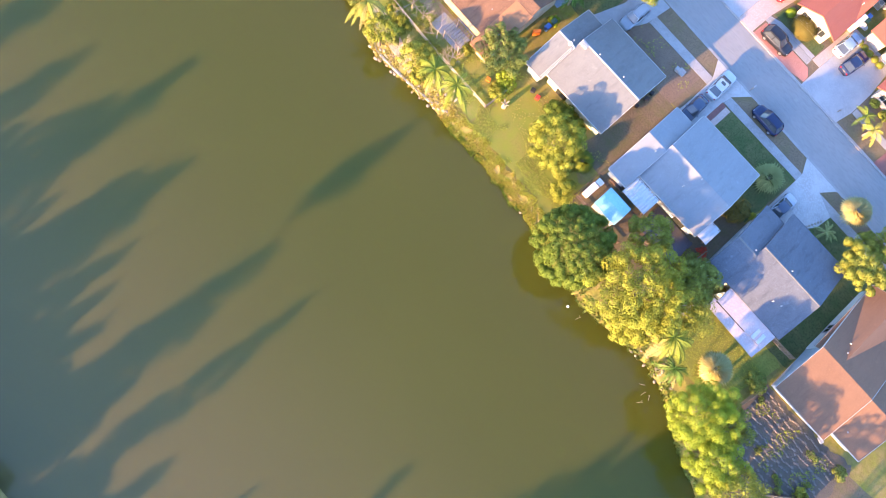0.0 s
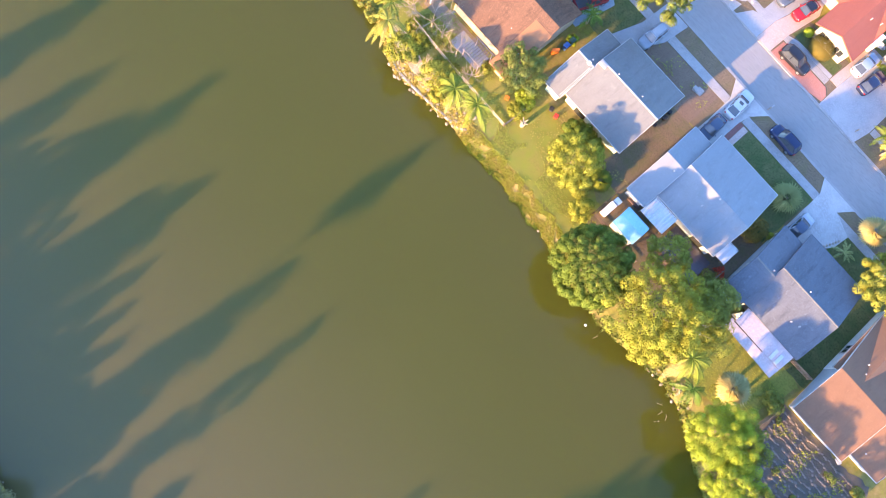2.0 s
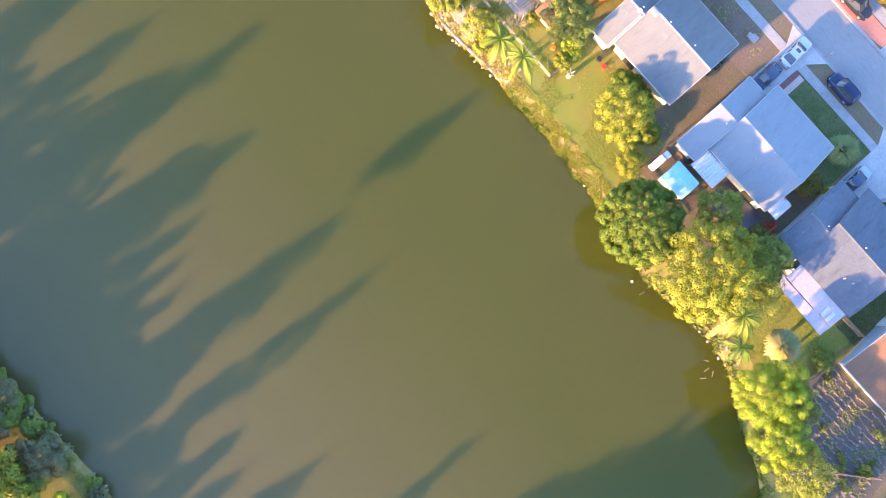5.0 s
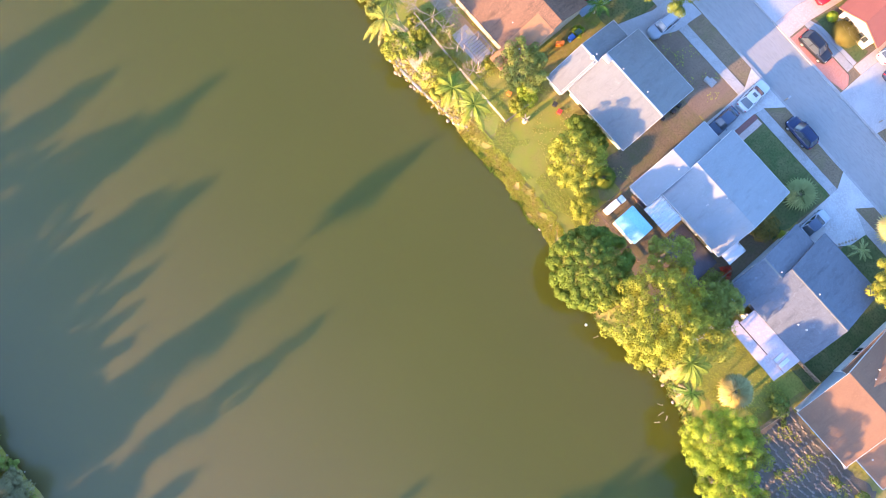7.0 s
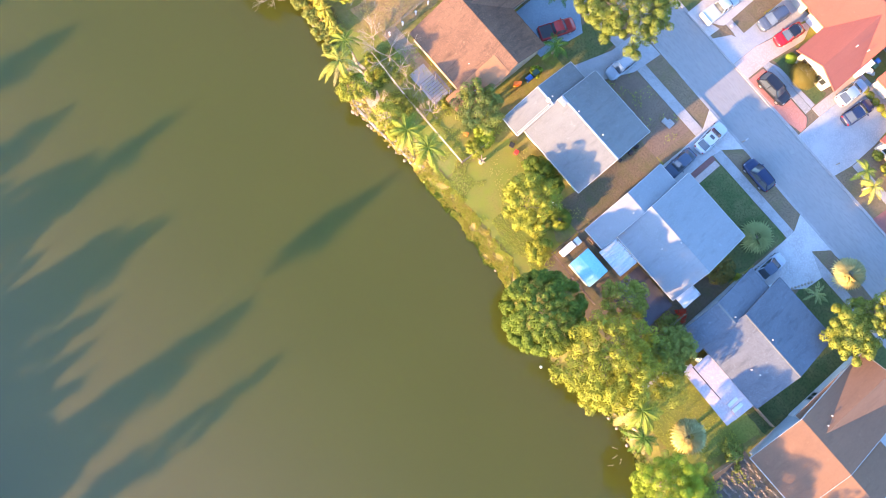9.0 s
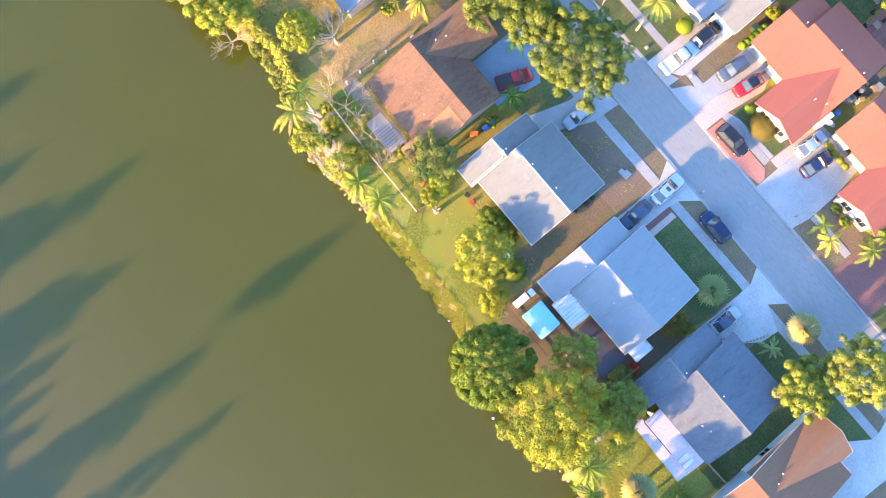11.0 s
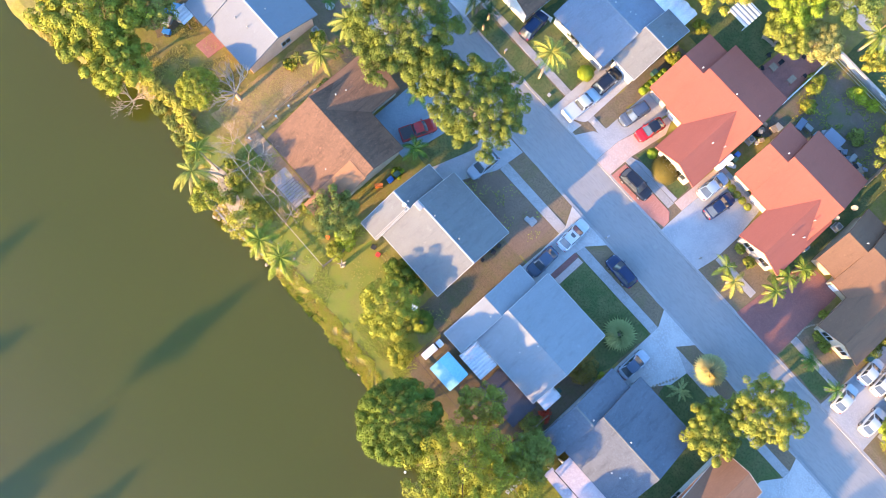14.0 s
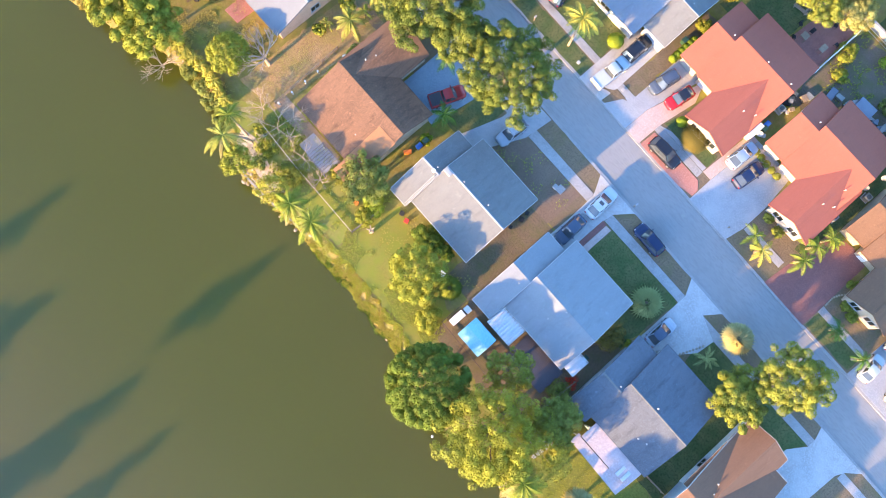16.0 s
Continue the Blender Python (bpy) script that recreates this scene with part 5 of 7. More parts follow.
palm("bushy yellow-green palm in the side yard", -33.3, -10.5, 2.8, 2.5, M["frond_tipped"], 17)
palm("yellow-green palm beside the street tree", -33.2, -5.9, 5.2, 2.9, M["frond_tipped"], 18)
palm("palm beside the brown roof", -30.2, -4.6, 3.2, 2.4, M["frond"], 12)
palm("palm in the corner of the blue drive", -17.9, -9.6, 2.4, 2.1, M["frond_green"], 14)
palm("palm in the corner of the blue drive", -22.6, -5.0, 2.8, 1.9, M["frond_green"], 12)
palm("golden coconut palm in the front lawn", -15.0, 8.0, 7.8, 2.7, M["frond_gold"], 20)
for x, y, h, r in ((-26.8, 8.0, 3.2, 2.1), (-24.5, 8.3, 3.0, 2.0), (-24.0, 7.0, 2.6, 1.9)):
    palm("dark feather palm beside the drive", x, y, h, r, M["frond_dark"], 16, (0, -0.3), 1.8, 0.5)
palm("tall yellowing coconut palm in the back yard", 24.6, 30.0, 6.0, 4.1, M["frond_gold"], 22, droop=1.9, leaflet=0.42)
palm("palm beside the footpath", 8.6, 40.8, 4.5, 2.6, M["frond"], 15)
palm("small golden palm in the front yard", 18.0, 7.6, 2.2, 2.2, M["frond_gold"], 12)
palm("small palm in the front yard", 16.2, 8.2, 2.2, 2.0, M["frond"], 11)
palm("small palm beside the maroon drive", 22.0, 10.4, 2.4, 2.2, M["frond"], 12)
palm("small palm beside the maroon drive", 21.8, 12.6, 2.6, 2.2, M["frond"], 12)
palm("small palm beside the maroon drive", 22.4, 14.6, 2.6, 2.2, M["frond"], 12)
palm("small dark palm on the verge", 30.4, 8.0, 2.2, 1.8, M["frond_green"], 13)
palm("small dark palm on the verge", 34.6, 7.6, 2.4, 1.7, M["frond_green"], 12)
palm("small grey-green palm on the shaded lawn", 23.0, -5.4, 0.8, 1.8, M["frond_silver"], 11, droop=1.1, leaflet=0.42, trunk_r=0.1)
palm("yellow palm beside the tan house", 35.0, 18.6, 2.4, 1.8, M["frond_gold"], 12)
palm("small yellow palm in the side yard", -35.6, -12.4, 0.9, 1.2, M["frond_gold"], 12, trunk_r=0.09)
palm("small yellow-green palm in the side yard", -33.6, -8.2, 1.2, 1.3, M["frond"], 12, trunk_r=0.09)
for x, y in ((-42.9, -4.6), (-40.6, -5.3), (-38.3, -5.1)):
    palm("young palm in a white stone ring", x, y, 1.0, 1.1, M["frond_green"], 12, trunk_r=0.08)
fan_palm("silvery fan palm on the shaded lawn", 13.7, -6.3, 1.0, 2.0, M["frond_silver"], 17)
fan_palm("golden cabbage palm on the verge", 23.4, -1.6, 2.2, 1.9, M["frond_straw"], 46)
fan_palm("pale dry fan palm on the back lawn", 24.7, -27.6, 2.0, 2.0, M["frond_straw"], 40)
bare_tree("pale leafless tree in the dry yard", -36.3, -20.7, 3.9, 4.4, 3, (-1.6, -0.2), 6, 0.13)
bare_tree("pale leafless tree behind the brown house", -29.2, -25.0, 3.3, 6.2, 8, limbs=5, thick=0.05)
bare_tree("pale leafless tree over the pergola", -24.8, -25.0, 2.4, 5.6, 12, limbs=4, thick=0.045)
bare_tree("tangled pale brushwood at the fence end", -32.4, -24.6, 2.2, 1.4, 31, (-1.0, -0.4), 9, 0.045)
bare_tree("tangled pale brushwood in the rough lawn", -21.8, -25.2, 1.5, 1.0, 17, thick=0.05)
bare_tree("pale dead branches on the stony bank", -26.0, -29.6, 2.0, 0.9, 44, (0.8, -0.2), 8, 0.05)
bare_tree("pale leafless brush hanging over the water", -44.0, -30.2, 2.4, 1.6, 21, thick=0.06)
tree("ragged olive tree hanging over the water", -28.4, -30.8, 1.9, 5.3, M["leaf_yellow"], 900, 0.18, 10, base=3.0, fill=0.1)
tree("ragged golden tree on the bank", -23.6, -30.2, 1.7, 5.2, M["leaf_autumn"], 650, 0.17, 9, base=3.0, fill=0.1)
palm("palm among the shore trees", 37.2, -36.4, 3.0, 2.2, M["frond"], 13)
# two trees outside the view, added to shade the ground by the plot
tree("unseen tall olive tree added for shade", 40.8, -39.4, 3.4, 9.4, M["leaf_olive"], 2200, 0.2, 12, base=1.0)
tree("unseen tall olive tree added for shade", 46.2, -41.0, 3.6, 10.0, M["leaf_olive"], 2200, 0.2, 12, base=1.0)
tree("olive tree at the corner of the plot", 34.4, -36.4, 3.2, 7.6, M["leaf_olive"], 1500, 0.18, 10)
tree("street tree between two larger crowns", -22.6, -2.6, 3.4, 7.0, M["leaf_street"], 4200, 0.2, 12, dense=40, lift=0.2, fill=0.5)
tree("sparse grey-green tree with pale limbs behind the house", -27.6, -24.6, 2.0, 3.6, M["leaf_grey"], 170, 0.15, 11, base=1.0, trunk_mat=M["palebark"], fill=0.1)


# ---- far shore: a belt of trees and scrub that shades the lake ----
FAR_LEAVES = ("leaf_grey", "leaf_olive", "leaf_mid")


def far_tree(i, x, r, h, low=0.06, y=-97.5, spindle=False):
    """A slender tree with a pointed, feathery crown that widens downward from its tip."""
    t = thing("tree", "tall feathery tree on the opposite lake shore", "tree", "trees of the opposite shore", (x, y, 0))
    part("trunk", tube(bmesh.new(), (0, 0, -0.15), (0, 0, h * 0.92), 0.13, 0.03, 8), M["bark"], t)
    lb, n = [((0, 0, h * (0.3 + 0.7 * low)), 0.12)], int(16 + 5 * r * (h * (1 - low)) ** 0.5)
    for k in range(n):
        u = (k + 0.5) / n
        w = 1.5 * r * math.sin(math.pi * u ** 0.85) if spindle else 1.3 * r * (1 - u) ** 0.55 * min(1.0, 0.3 + 2.4 * u)
        a = 2.399 * k + rng.uniform(-0.5, 0.5)
        q = w * rng.uniform(0.25, 1.0)
        lb.append(((q * math.cos(a), q * math.sin(a), h * (low + (1 - low) * u) + rng.uniform(-0.2, 0.2)), 0.14 + 0.30 * w))
    for c, q in lb[3:n:max(1, n // 6)][:6]:
        part("limb", tube(bmesh.new(), (0, 0, c[2] * 0.85), c, 0.06, 0.02, 5), M["bark"], t)
    p, d = crown_points(lb, int(1500 + 420 * r * h * (1 - low)), 1.0, h)
    cr = new("crown", leaf_mesh("crown", p, d, 0.13, M[FAR_LEAVES[i % 3]], jitter=0.8))
    cr.parent = t


for i, row in enumerate(((-21.3, 0.85, 12.7, 0.70, -97.5, True), (-19.9, 2.6, 8.2), (-12.9, 1.6, 8.0), (-33.4, 2.9, 7.9), (-35.6, 2.2, 6.9), (-42.3, 2.6, 9.6), (-44.6, 2.2, 7.6), (-50.4, 2.6, 7.8), (-58, 3.0, 9.0), (-67, 3.4, 9.4), (-29.4, 1.9, 5.6), (-27.0, 1.4, 4.8), (-24.4, 1.6, 4.2), (-38.6, 1.8, 5.0), (-47.4, 1.8, 5.6), (-54.0, 2.0, 5.2))):
    far_tree(i, *row)
for i, row in enumerate(((-8.4, 1.5, 3.2), (-5.0, 1.3, 2.6), (-0.6, 1.4, 4.2), (2.6, 1.3, 3.4), (8.5, 1.0, 7.2, 0.3), (13.0, 1.6, 4.2), (17.6, 2.8, 8.2), (19.6, 3.0, 9.4), (22.0, 3.5, 11.2), (25.0, 4.2, 12.8), (27.2, 4.2, 13.6), (29.6, 4.0, 14.6), (35, 4.6, 16.0), (44, 5.0, 16.0))):
    far_tree(i, *row)
for i, (x, h) in enumerate(((-62, 4.0), (-54, 3.6), (-46, 3.2), (-35, 3.2), (-17.4, 2.6), (-22.6, 3.0), (11, 2.4), (16, 2.8), (22, 3.4), (27, 4.0))):
    tree("low bushy tree on the opposite bank", x, -96.9 - 0.5 * (i % 3), 2.1, h, M[FAR_LEAVES[i % 3]], 1500, 0.24, 12, base=0.2, group="trees of the opposite shore", trunk=0.06)
M["scrub_grey"] = leafy("grey_green_scrub", (0.105, 0.108, 0.050), (0.24, 0.232, 0.112))
for x, y, r, h, m in ((-18.6, -93.2, 1.9, 2.3, "scrub_grey"), (-20.6, -95.0, 1.4, 1.5, "scrub_grey"), (-18.2, -96.2, 1.8, 1.6, "leaf_grey"), (-24.6, -93.6, 1.5, 1.5, "leaf_grey"), (-26.6, -93.2, 1.9, 2.2, "scrub_grey"), (-24.4, -95.6, 1.5, 1.5, "scrub_grey"), (-22.2, -92.9, 0.9, 0.8, "leaf_grey"), (-30.0, -93.4, 1.7, 1.7, "scrub_grey"), (-33.8, -93.4, 1.8, 1.7, "leaf_grey"), (-11.6, -94.2, 1.3, 1.2, "leaf_grey"), (-28.4, -96.2, 1.6, 1.6, "leaf_grey"), (-14.0, -95.6, 1.2, 1.2, "leaf_lime")):
    bush("scrub on the opposite bank", x, y, r, h, M[m], int(1300 * r), 0.14)
for i in range(20):
    x = -36.0 + 1.25 * i
    if not -17.4 < x < -14.6:
        bush("low grey-green scrub along the opposite bank", x, far_y(x) - 0.15 - 0.4 * (i % 3), 0.7 + 0.25 * (i % 2), 0.6 + 0.2 * (i % 3), M["scrub_grey" if i % 3 else "leaf_grey"], 700, 0.13, z=-0.75 + 0.2 * (i % 3))

# ---- shore planting, rocks and tussocks ----
def bank_shrub(x, dy, r, h, m):
    bush("low leafy shrub on the lake bank", x, shore_y(x) + dy, r, h, M[m], int(520 * r), 0.15, z=-0.5 if dy < 0.8 else -0.1)


for k in range(8):
    bank_shrub(-45.0 + 1.28 * k, 1.3 + 0.05 * k, 0.6 + 0.1 * (k % 2), 0.7 + 0.1 * (k % 3), "leaf_autumn" if k < 7 else "leaf_yellow")
    palm("small golden palm in the row along the bank", -44.6 + 1.22 * k, shore_y(-44.6 + 1.22 * k) + 1.6 + 0.1 * (k % 3), 0.9 + 0.2 * (k % 3), 1.1 + 0.1 * (k % 2), M["frond_gold"], 12, trunk_r=0.09)
for k in range(4):
    bank_shrub(-41.6 + 2.2 * k, 0.15, 1.0, 0.7, "leaf_mid")
for row in ((-28.9, 4.0, 1.3, 0.5, 'leaf_yellow'), (-27.9, 2.5, 0.8, 0.8, 'leaf_mid'), (-24.3, 3.9, 1.5, 1.0, 'leaf_olive'), (-25.6, 3.2, 1.0, 0.5, 'leaf_yellow'), (-21.2, 8.0, 0.7, 0.7, 'leaf_autumn'), (-30.6, 4.2, 0.9, 0.6, 'leaf_yellow'), (-22.6, 1.2, 1.0, 1.0, 'leaf_autumn')):
    bank_shrub(*row)
def garden_bush(x, y, r, h, m):
    bush("loose leafy green garden bush", x, y, r, h, M[m], int(600 * r), 0.14)


for row in ((16.6, -25.6, 1.4, 1.2, 'leaf_yellow'), (19.0, -24.6, 1.2, 1.2, 'leaf_yellow'), (19.2, -26.6, 0.6, 0.7, 'leaf_yellow'), (29.4, -24.6, 1.2, 1.2, 'leaf_grey'), (28.2, -30.6, 1.6, 1.8, 'leaf_mid'), (33.0, -35.5, 1.5, 1.6, 'leaf_mid'), (-3.6, -24.8, 1.3, 1.3, 'leaf_olive'), (-1.6, -26.4, 1.4, 1.0, 'leaf_yellow'), (-15.6, -22.4, 1.2, 1.0, 'leaf_lime'), (-15.0, -24.2, 1.0, 0.9, 'leaf_yellow'), (-30.6, -12.2, 0.9, 1.2, 'leaf_mid'), (-17.4, -12.8, 0.7, 0.9, 'leaf_lime')):
    garden_bush(*row)
for row in ((13.8, -12.4, 1.6, 1.5, 'leaf_russet'), (16.0, -11.0, 0.6, 0.9, 'leaf_yellow'), (14.4, -20.6, 1.2, 1.1, 'leaf_mid'), (-35.8, -9.0, 0.9, 1.0, 'leaf_yellow'), (-35.6, -13.6, 0.8, 0.8, 'leaf_yellow'), (8.0, 33.0, 1.3, 1.0, 'leaf_yellow'), (12.6, 36.0, 1.2, 1.2, 'leaf_lime'), (16.0, 32.0, 1.0, 0.9, 'leaf_mid'), (9.4, 30.4, 1.0, 0.9, 'leaf_yellow'), (18.6, 36.2, 1.4, 1.4, 'leaf_lime'), (14.6, 36.6, 0.8, 0.9, 'leaf_lime'), (-6.6, 27.4, 0.9, 0.9, 'leaf_yellow'), (-6.0, 22.0, 1.0, 1.0, 'leaf_yellow'), (34.8, 14.4, 1.2, 1.0, 'leaf_mid')):
    garden_bush(*row)
for row in ((35.2, 17.2, 0.9, 1.0, 'leaf_mid'), (42.6, 9.6, 1.4, 1.3, 'leaf_lime'), (44.4, 8.6, 1.4, 1.3, 'leaf_yellow'), (28.6, 13.6, 0.7, 0.8, 'leaf_olive'), (29.6, 11.2, 0.6, 0.8, 'leaf_olive'), (31.0, 10.9, 0.7, 0.8, 'leaf_olive'), (16.2, 11.6, 0.6, 0.7, 'leaf_olive'), (18.0, 11.2, 0.7, 0.7, 'leaf_olive'), (23.4, 15.6, 0.6, 0.7, 'leaf_yellow'), (32.0, -9.6, 0.8, 0.9, 'leaf_mid'), (43.0, -24.5, 0.8, 0.9, 'leaf_mid'), (41.5, -29.5, 0.7, 0.8, 'leaf_olive')):
    garden_bush(*row)
for x, y, r in ((-9.0, -20.4, 1.3), (-7.4, -20.1, 1.25), (-5.9, -19.9, 0.9)):
    bush("dense dark green bush against the house wall", x, y, r, 1.5, M["leaf_mango"], int(1300 * r), 0.13)
fan_palm("small yellow-green fan palm beside the round tree", -2.5, -22.2, 0.7, 1.5, M["frond"], 20)
bush("red-flowering bush beside the decking", 14.6, -18.9, 0.7, 0.9, M["flower"], 300, 0.1)
bush("red-flowering bush by the crowded drive", 43.2, 10.2, 0.8, 0.9, M["flower"], 300, 0.1)
bush("round clipped bush with russet leaves", 3.4, 11.3, 1.8, 1.7, M["leaf_russet"], 3000, 0.1, round_=True)
bush("small round clipped bush", 0.9, 11.7, 0.7, 1.0, M["leaf_lime"], 700, 0.09, round_=True)
bush("round clipped green bush on the lawn", -11.6, 12.4, 1.05, 1.3, M["leaf_lime"], 1400, 0.1, round_=True)
for i in range(6):
    bush("clipped hedge section along the drive", -5.45, 16.3 + 0.95 * i * 0.75, 0.55, 1.0, M["leaf_lime"], 420, 0.1, name="hedge", category="hedge", round_=True)
for i in range(5):
    bush("low planting under the house wall", 9.4 + 0.95 * i, 16.1 - 0.05 * i, 0.5, 0.7, M["leaf_olive"], 260, 0.1, round_=True)


def rock(x, y, z, r, seed, name="rock", label="pale rounded shore rock"):
    bm = bmesh.new()
    bmesh.ops.create_icosphere(bm, subdivisions=2, radius=r)
    for v in bm.verts:
        v.co *= 1 + 0.35 * noise.noise(v.co * (1.6 / r) + Vector((seed * 3.7, 0, 0)))
        v.co.z *= 0.6
    ob = solo(name, bm, M["rock"], label, "rock", group="rocks on the lake bank")
    ob.matrix_basis = pose(x, y, z, 0, 0, seed * 47)
    return ob


rr = random.Random(5)
k = 0
for _ in range(46):
    x = rr.uniform(-34, -9)
    d = rr.uniform(-0.3, 1.1)
    rock(x, far_y(x) - d, -0.85 + 0.35 * max(0, d), rr.uniform(0.07, 0.17), k % 17, label="pale rounded stone on the opposite bank")
    k += 1
for _ in range(70):
    x = rr.uniform(-31.5, -17)
    d = rr.uniform(0.7, 2.6)
    rock(x, shore_y(x) + wobble(x) + d, -0.75 + 0.34 * d, rr.uniform(0.08, 0.2), k % 17, label="pale flat stone on the lake bank")
    k += 1
for x0, x1, n, big in ((-30.5, -16.5, 80, 0.25), (-4.5, 0.5, 18, 0.2), (17.0, 23.5, 40, 0.2), (-46, -34, 14, 0.22)):
    for _ in range(n):
        x = rr.uniform(x0, x1)
        d = rr.uniform(-0.3, 1.3)
        rock(x, shore_y(x) + wobble(x) + d, -0.85 + 0.42 * max(0, d), rr.uniform(0.12, big), k % 17)
        k += 1
for x in (-29.0, -27.2, -25.4, -23.6, -21.8, -20.0):
    b = bmesh.new()
    box(b, -0.9, 0.9, -0.11, 0.11, -0.5, 0.18, 0.02)
    ob = solo("sea_wall_block", b, M["concrete_old"], "weathered concrete edging block on the bank", "wall", group="edging blocks along the bank")
    ob.matrix_basis = pose(x, shore_y(x) + 0.25, -0.72, 0, 0, math.degrees(math.atan2(shore_y(x + 0.9) - shore_y(x - 0.9), 1.8)))


M["straw"] = leafy("straw_grass", (0.31, 0.265, 0.065), (0.52, 0.44, 0.12), glow=0.4)
M["grassblade"] = leafy("sunlit_grass", (0.26, 0.30, 0.04), (0.43, 0.45, 0.07), glow=0.45)


def tufts(name, label, count, place, size, mat, spread=0.5):
    """Grass and weeds: many thin upright blades in bunches."""
    pts = np.array([place() for _ in range(count)])
    n = 6
    p = np.repeat(pts, n, 0)
    m = len(p)
    a = rng.uniform(0, 6.283, m)
    s = size * rng.uniform(0.5, 1.3, m)
    tip = p + np.stack([np.cos(a) * s * spread, np.sin(a) * s * spread, s * rng.uniform(0.5, 1.0, m)], 1)
    side = np.stack([-np.sin(a), np.cos(a), np.zeros(m)], 1) * (s * 0.16)[:, None]
    v = np.stack([p - side, p + side, tip], 1).reshape(-1, 3)
    me = bpy.data.meshes.new(name)
    me.from_pydata(v.tolist(), [], (np.arange(m)[:, None] * 3 + (0, 1, 2)).tolist())
    me.materials.append(mat)
    return tagged(new(name, me), label, "grass", kind="stuff")


def bank_place(x0, x1, lo, hi):
    def f():
        for _ in range(12):
            x, d = rng.uniform(x0, x1), rng.uniform(lo, hi)
            if noise.noise((x * 0.9, d * 1.3, lo * 7)) > -0.14:
                break
        return (x, shore_y(x) + wobble(x) + d, -0.88 + 0.9 * min(1, max(0, (d + 0.2) / 2.6)))
    return f


def field_place(x0, x1, y0, y1, z=0.0, k=0.35, thr=0.0):
    def f():
        for _ in range(30):
            x, y = rng.uniform(x0, x1), rng.uniform(y0, y1)
            if noise.noise((x * k, y * k, 4.0)) > thr:
                break
        return (x, y, z)
    return f


tufts("bank_grass", "yellow-green tall grass along the water's edge", 1700, bank_place(-17, 3, -0.1, 1.7), 0.34, M["straw"])
tufts("bank_grass", "fresh green tall grass along the water's edge", 2600, bank_place(-17, 3, -0.15, 2.0), 0.34, M["grassblade"])
tufts("bank_grass", "dark green sedge at the waterline", 900, bank_place(-17, 3, -0.35, 0.5), 0.3, M["leaf_mango"])
tufts("bank_grass", "olive reeds along the water's edge", 1500, bank_place(-60, -16, -0.2, 2.0), 0.45, M["straw"])
tufts("bank_grass", "green reeds along the water's edge", 1200, bank_place(3, 45, -0.3, 1.6), 0.5, M["leaf_mid"])
tufts("bank_grass", "green growth on the opposite bank", 2600, lambda: (lambda x: (x, far_y(x) - rng.uniform(0.2, 4.0), -0.35))(rng.uniform(-45, 5)), 0.4, M["leaf_grey"])
tufts("weeds", "dry grass tufts over the back yards", 700, field_place(-16, 0, -28.5, -19.5), 0.14, M["straw"], 0.9)
tufts("weeds", "green grass tufts along the shore lawn", 2200, field_place(-17, 1, -29.4, -25.5, 0.0), 0.12, M["grassblade"], 0.9)
tufts("weeds", "straw-coloured grass tufts over the side yard", 1800, field_place(-37, -30.5, -27, -5, 0.0, 0.5), 0.09, M["straw"], 0.9)
tufts("weeds", "dry stubble over the back yard", 2000, field_place(-48, -37, -27, -18.5, 0.0, 0.5), 0.16, M["straw"], 0.9)
tufts("weeds", "green weeds over the fenced yard", 1500, field_place(-29, -14.5, -28, -20, 0.0, 0.5), 0.15, M["grassblade"], 0.9)
tufts("weeds", "weeds over the cluttered back yard", 600, field_place(7.4, 21, 28, 37.2, 0.01, 0.5), 0.2, M["leaf_olive"], 0.9)
tufts("weeds", "rough weeds over the vegetable plot", 450, field_place(31, 44, -34, -24.5, 0.02, 0.4, 0.15), 0.2, M["leaf_olive"], 0.9)
tufts("weeds", "grass tufts over the back lawn", 2500, field_place(17, 29, -30, -23, 0.01, 0.4, -0.3), 0.11, M["grassblade"], 0.9)
tufts("weeds", "sparse weeds over the bare front yard", 220, field_place(-12, -0.8, -8, -3.4, 0.01, 0.5, 0.1), 0.13, M["grassblade"], 0.9)

# furrows of the vegetable plot
M["palesoil"] = surface("pale_tilled_soil", (0.16, 0.138, 0.12), (0.13, 0.113, 0.096), (0.18, 0.16, 0.14), 1.0, 5.0, 0.95, 0.6, 8.0, spec=0.2)
furrow_rng = random.Random(4)
for i in range(13):
    b = bmesh.new()
    y = -33.8 + 0.80 * i
    for j in range(34):
        x = 31.0 + 0.36 * j + 0.1 * (i % 2)
        if furrow_rng.random() < 0.92:
            ball(b, (x, y + furrow_rng.uniform(-0.16, 0.16), -0.04), 0.25, (furrow_rng.uniform(0.8, 1.25), furrow_rng.uniform(0.6, 0.95), furrow_rng.uniform(0.4, 0.75)), 7)
    solo("furrow", b, M["palesoil"], "clodded ridge of pale tilled earth in the plot", "earth", group="ridges of the plot", kind="structure")
for i in range(18):
    bush("small leafy vegetable in the plot", furrow_rng.uniform(31.2, 42.5), furrow_rng.uniform(-33.5, -25), furrow_rng.uniform(0.22, 0.5), 0.4, M["leaf_grey" if i % 3 else "leaf_mid"], 130, 0.1)


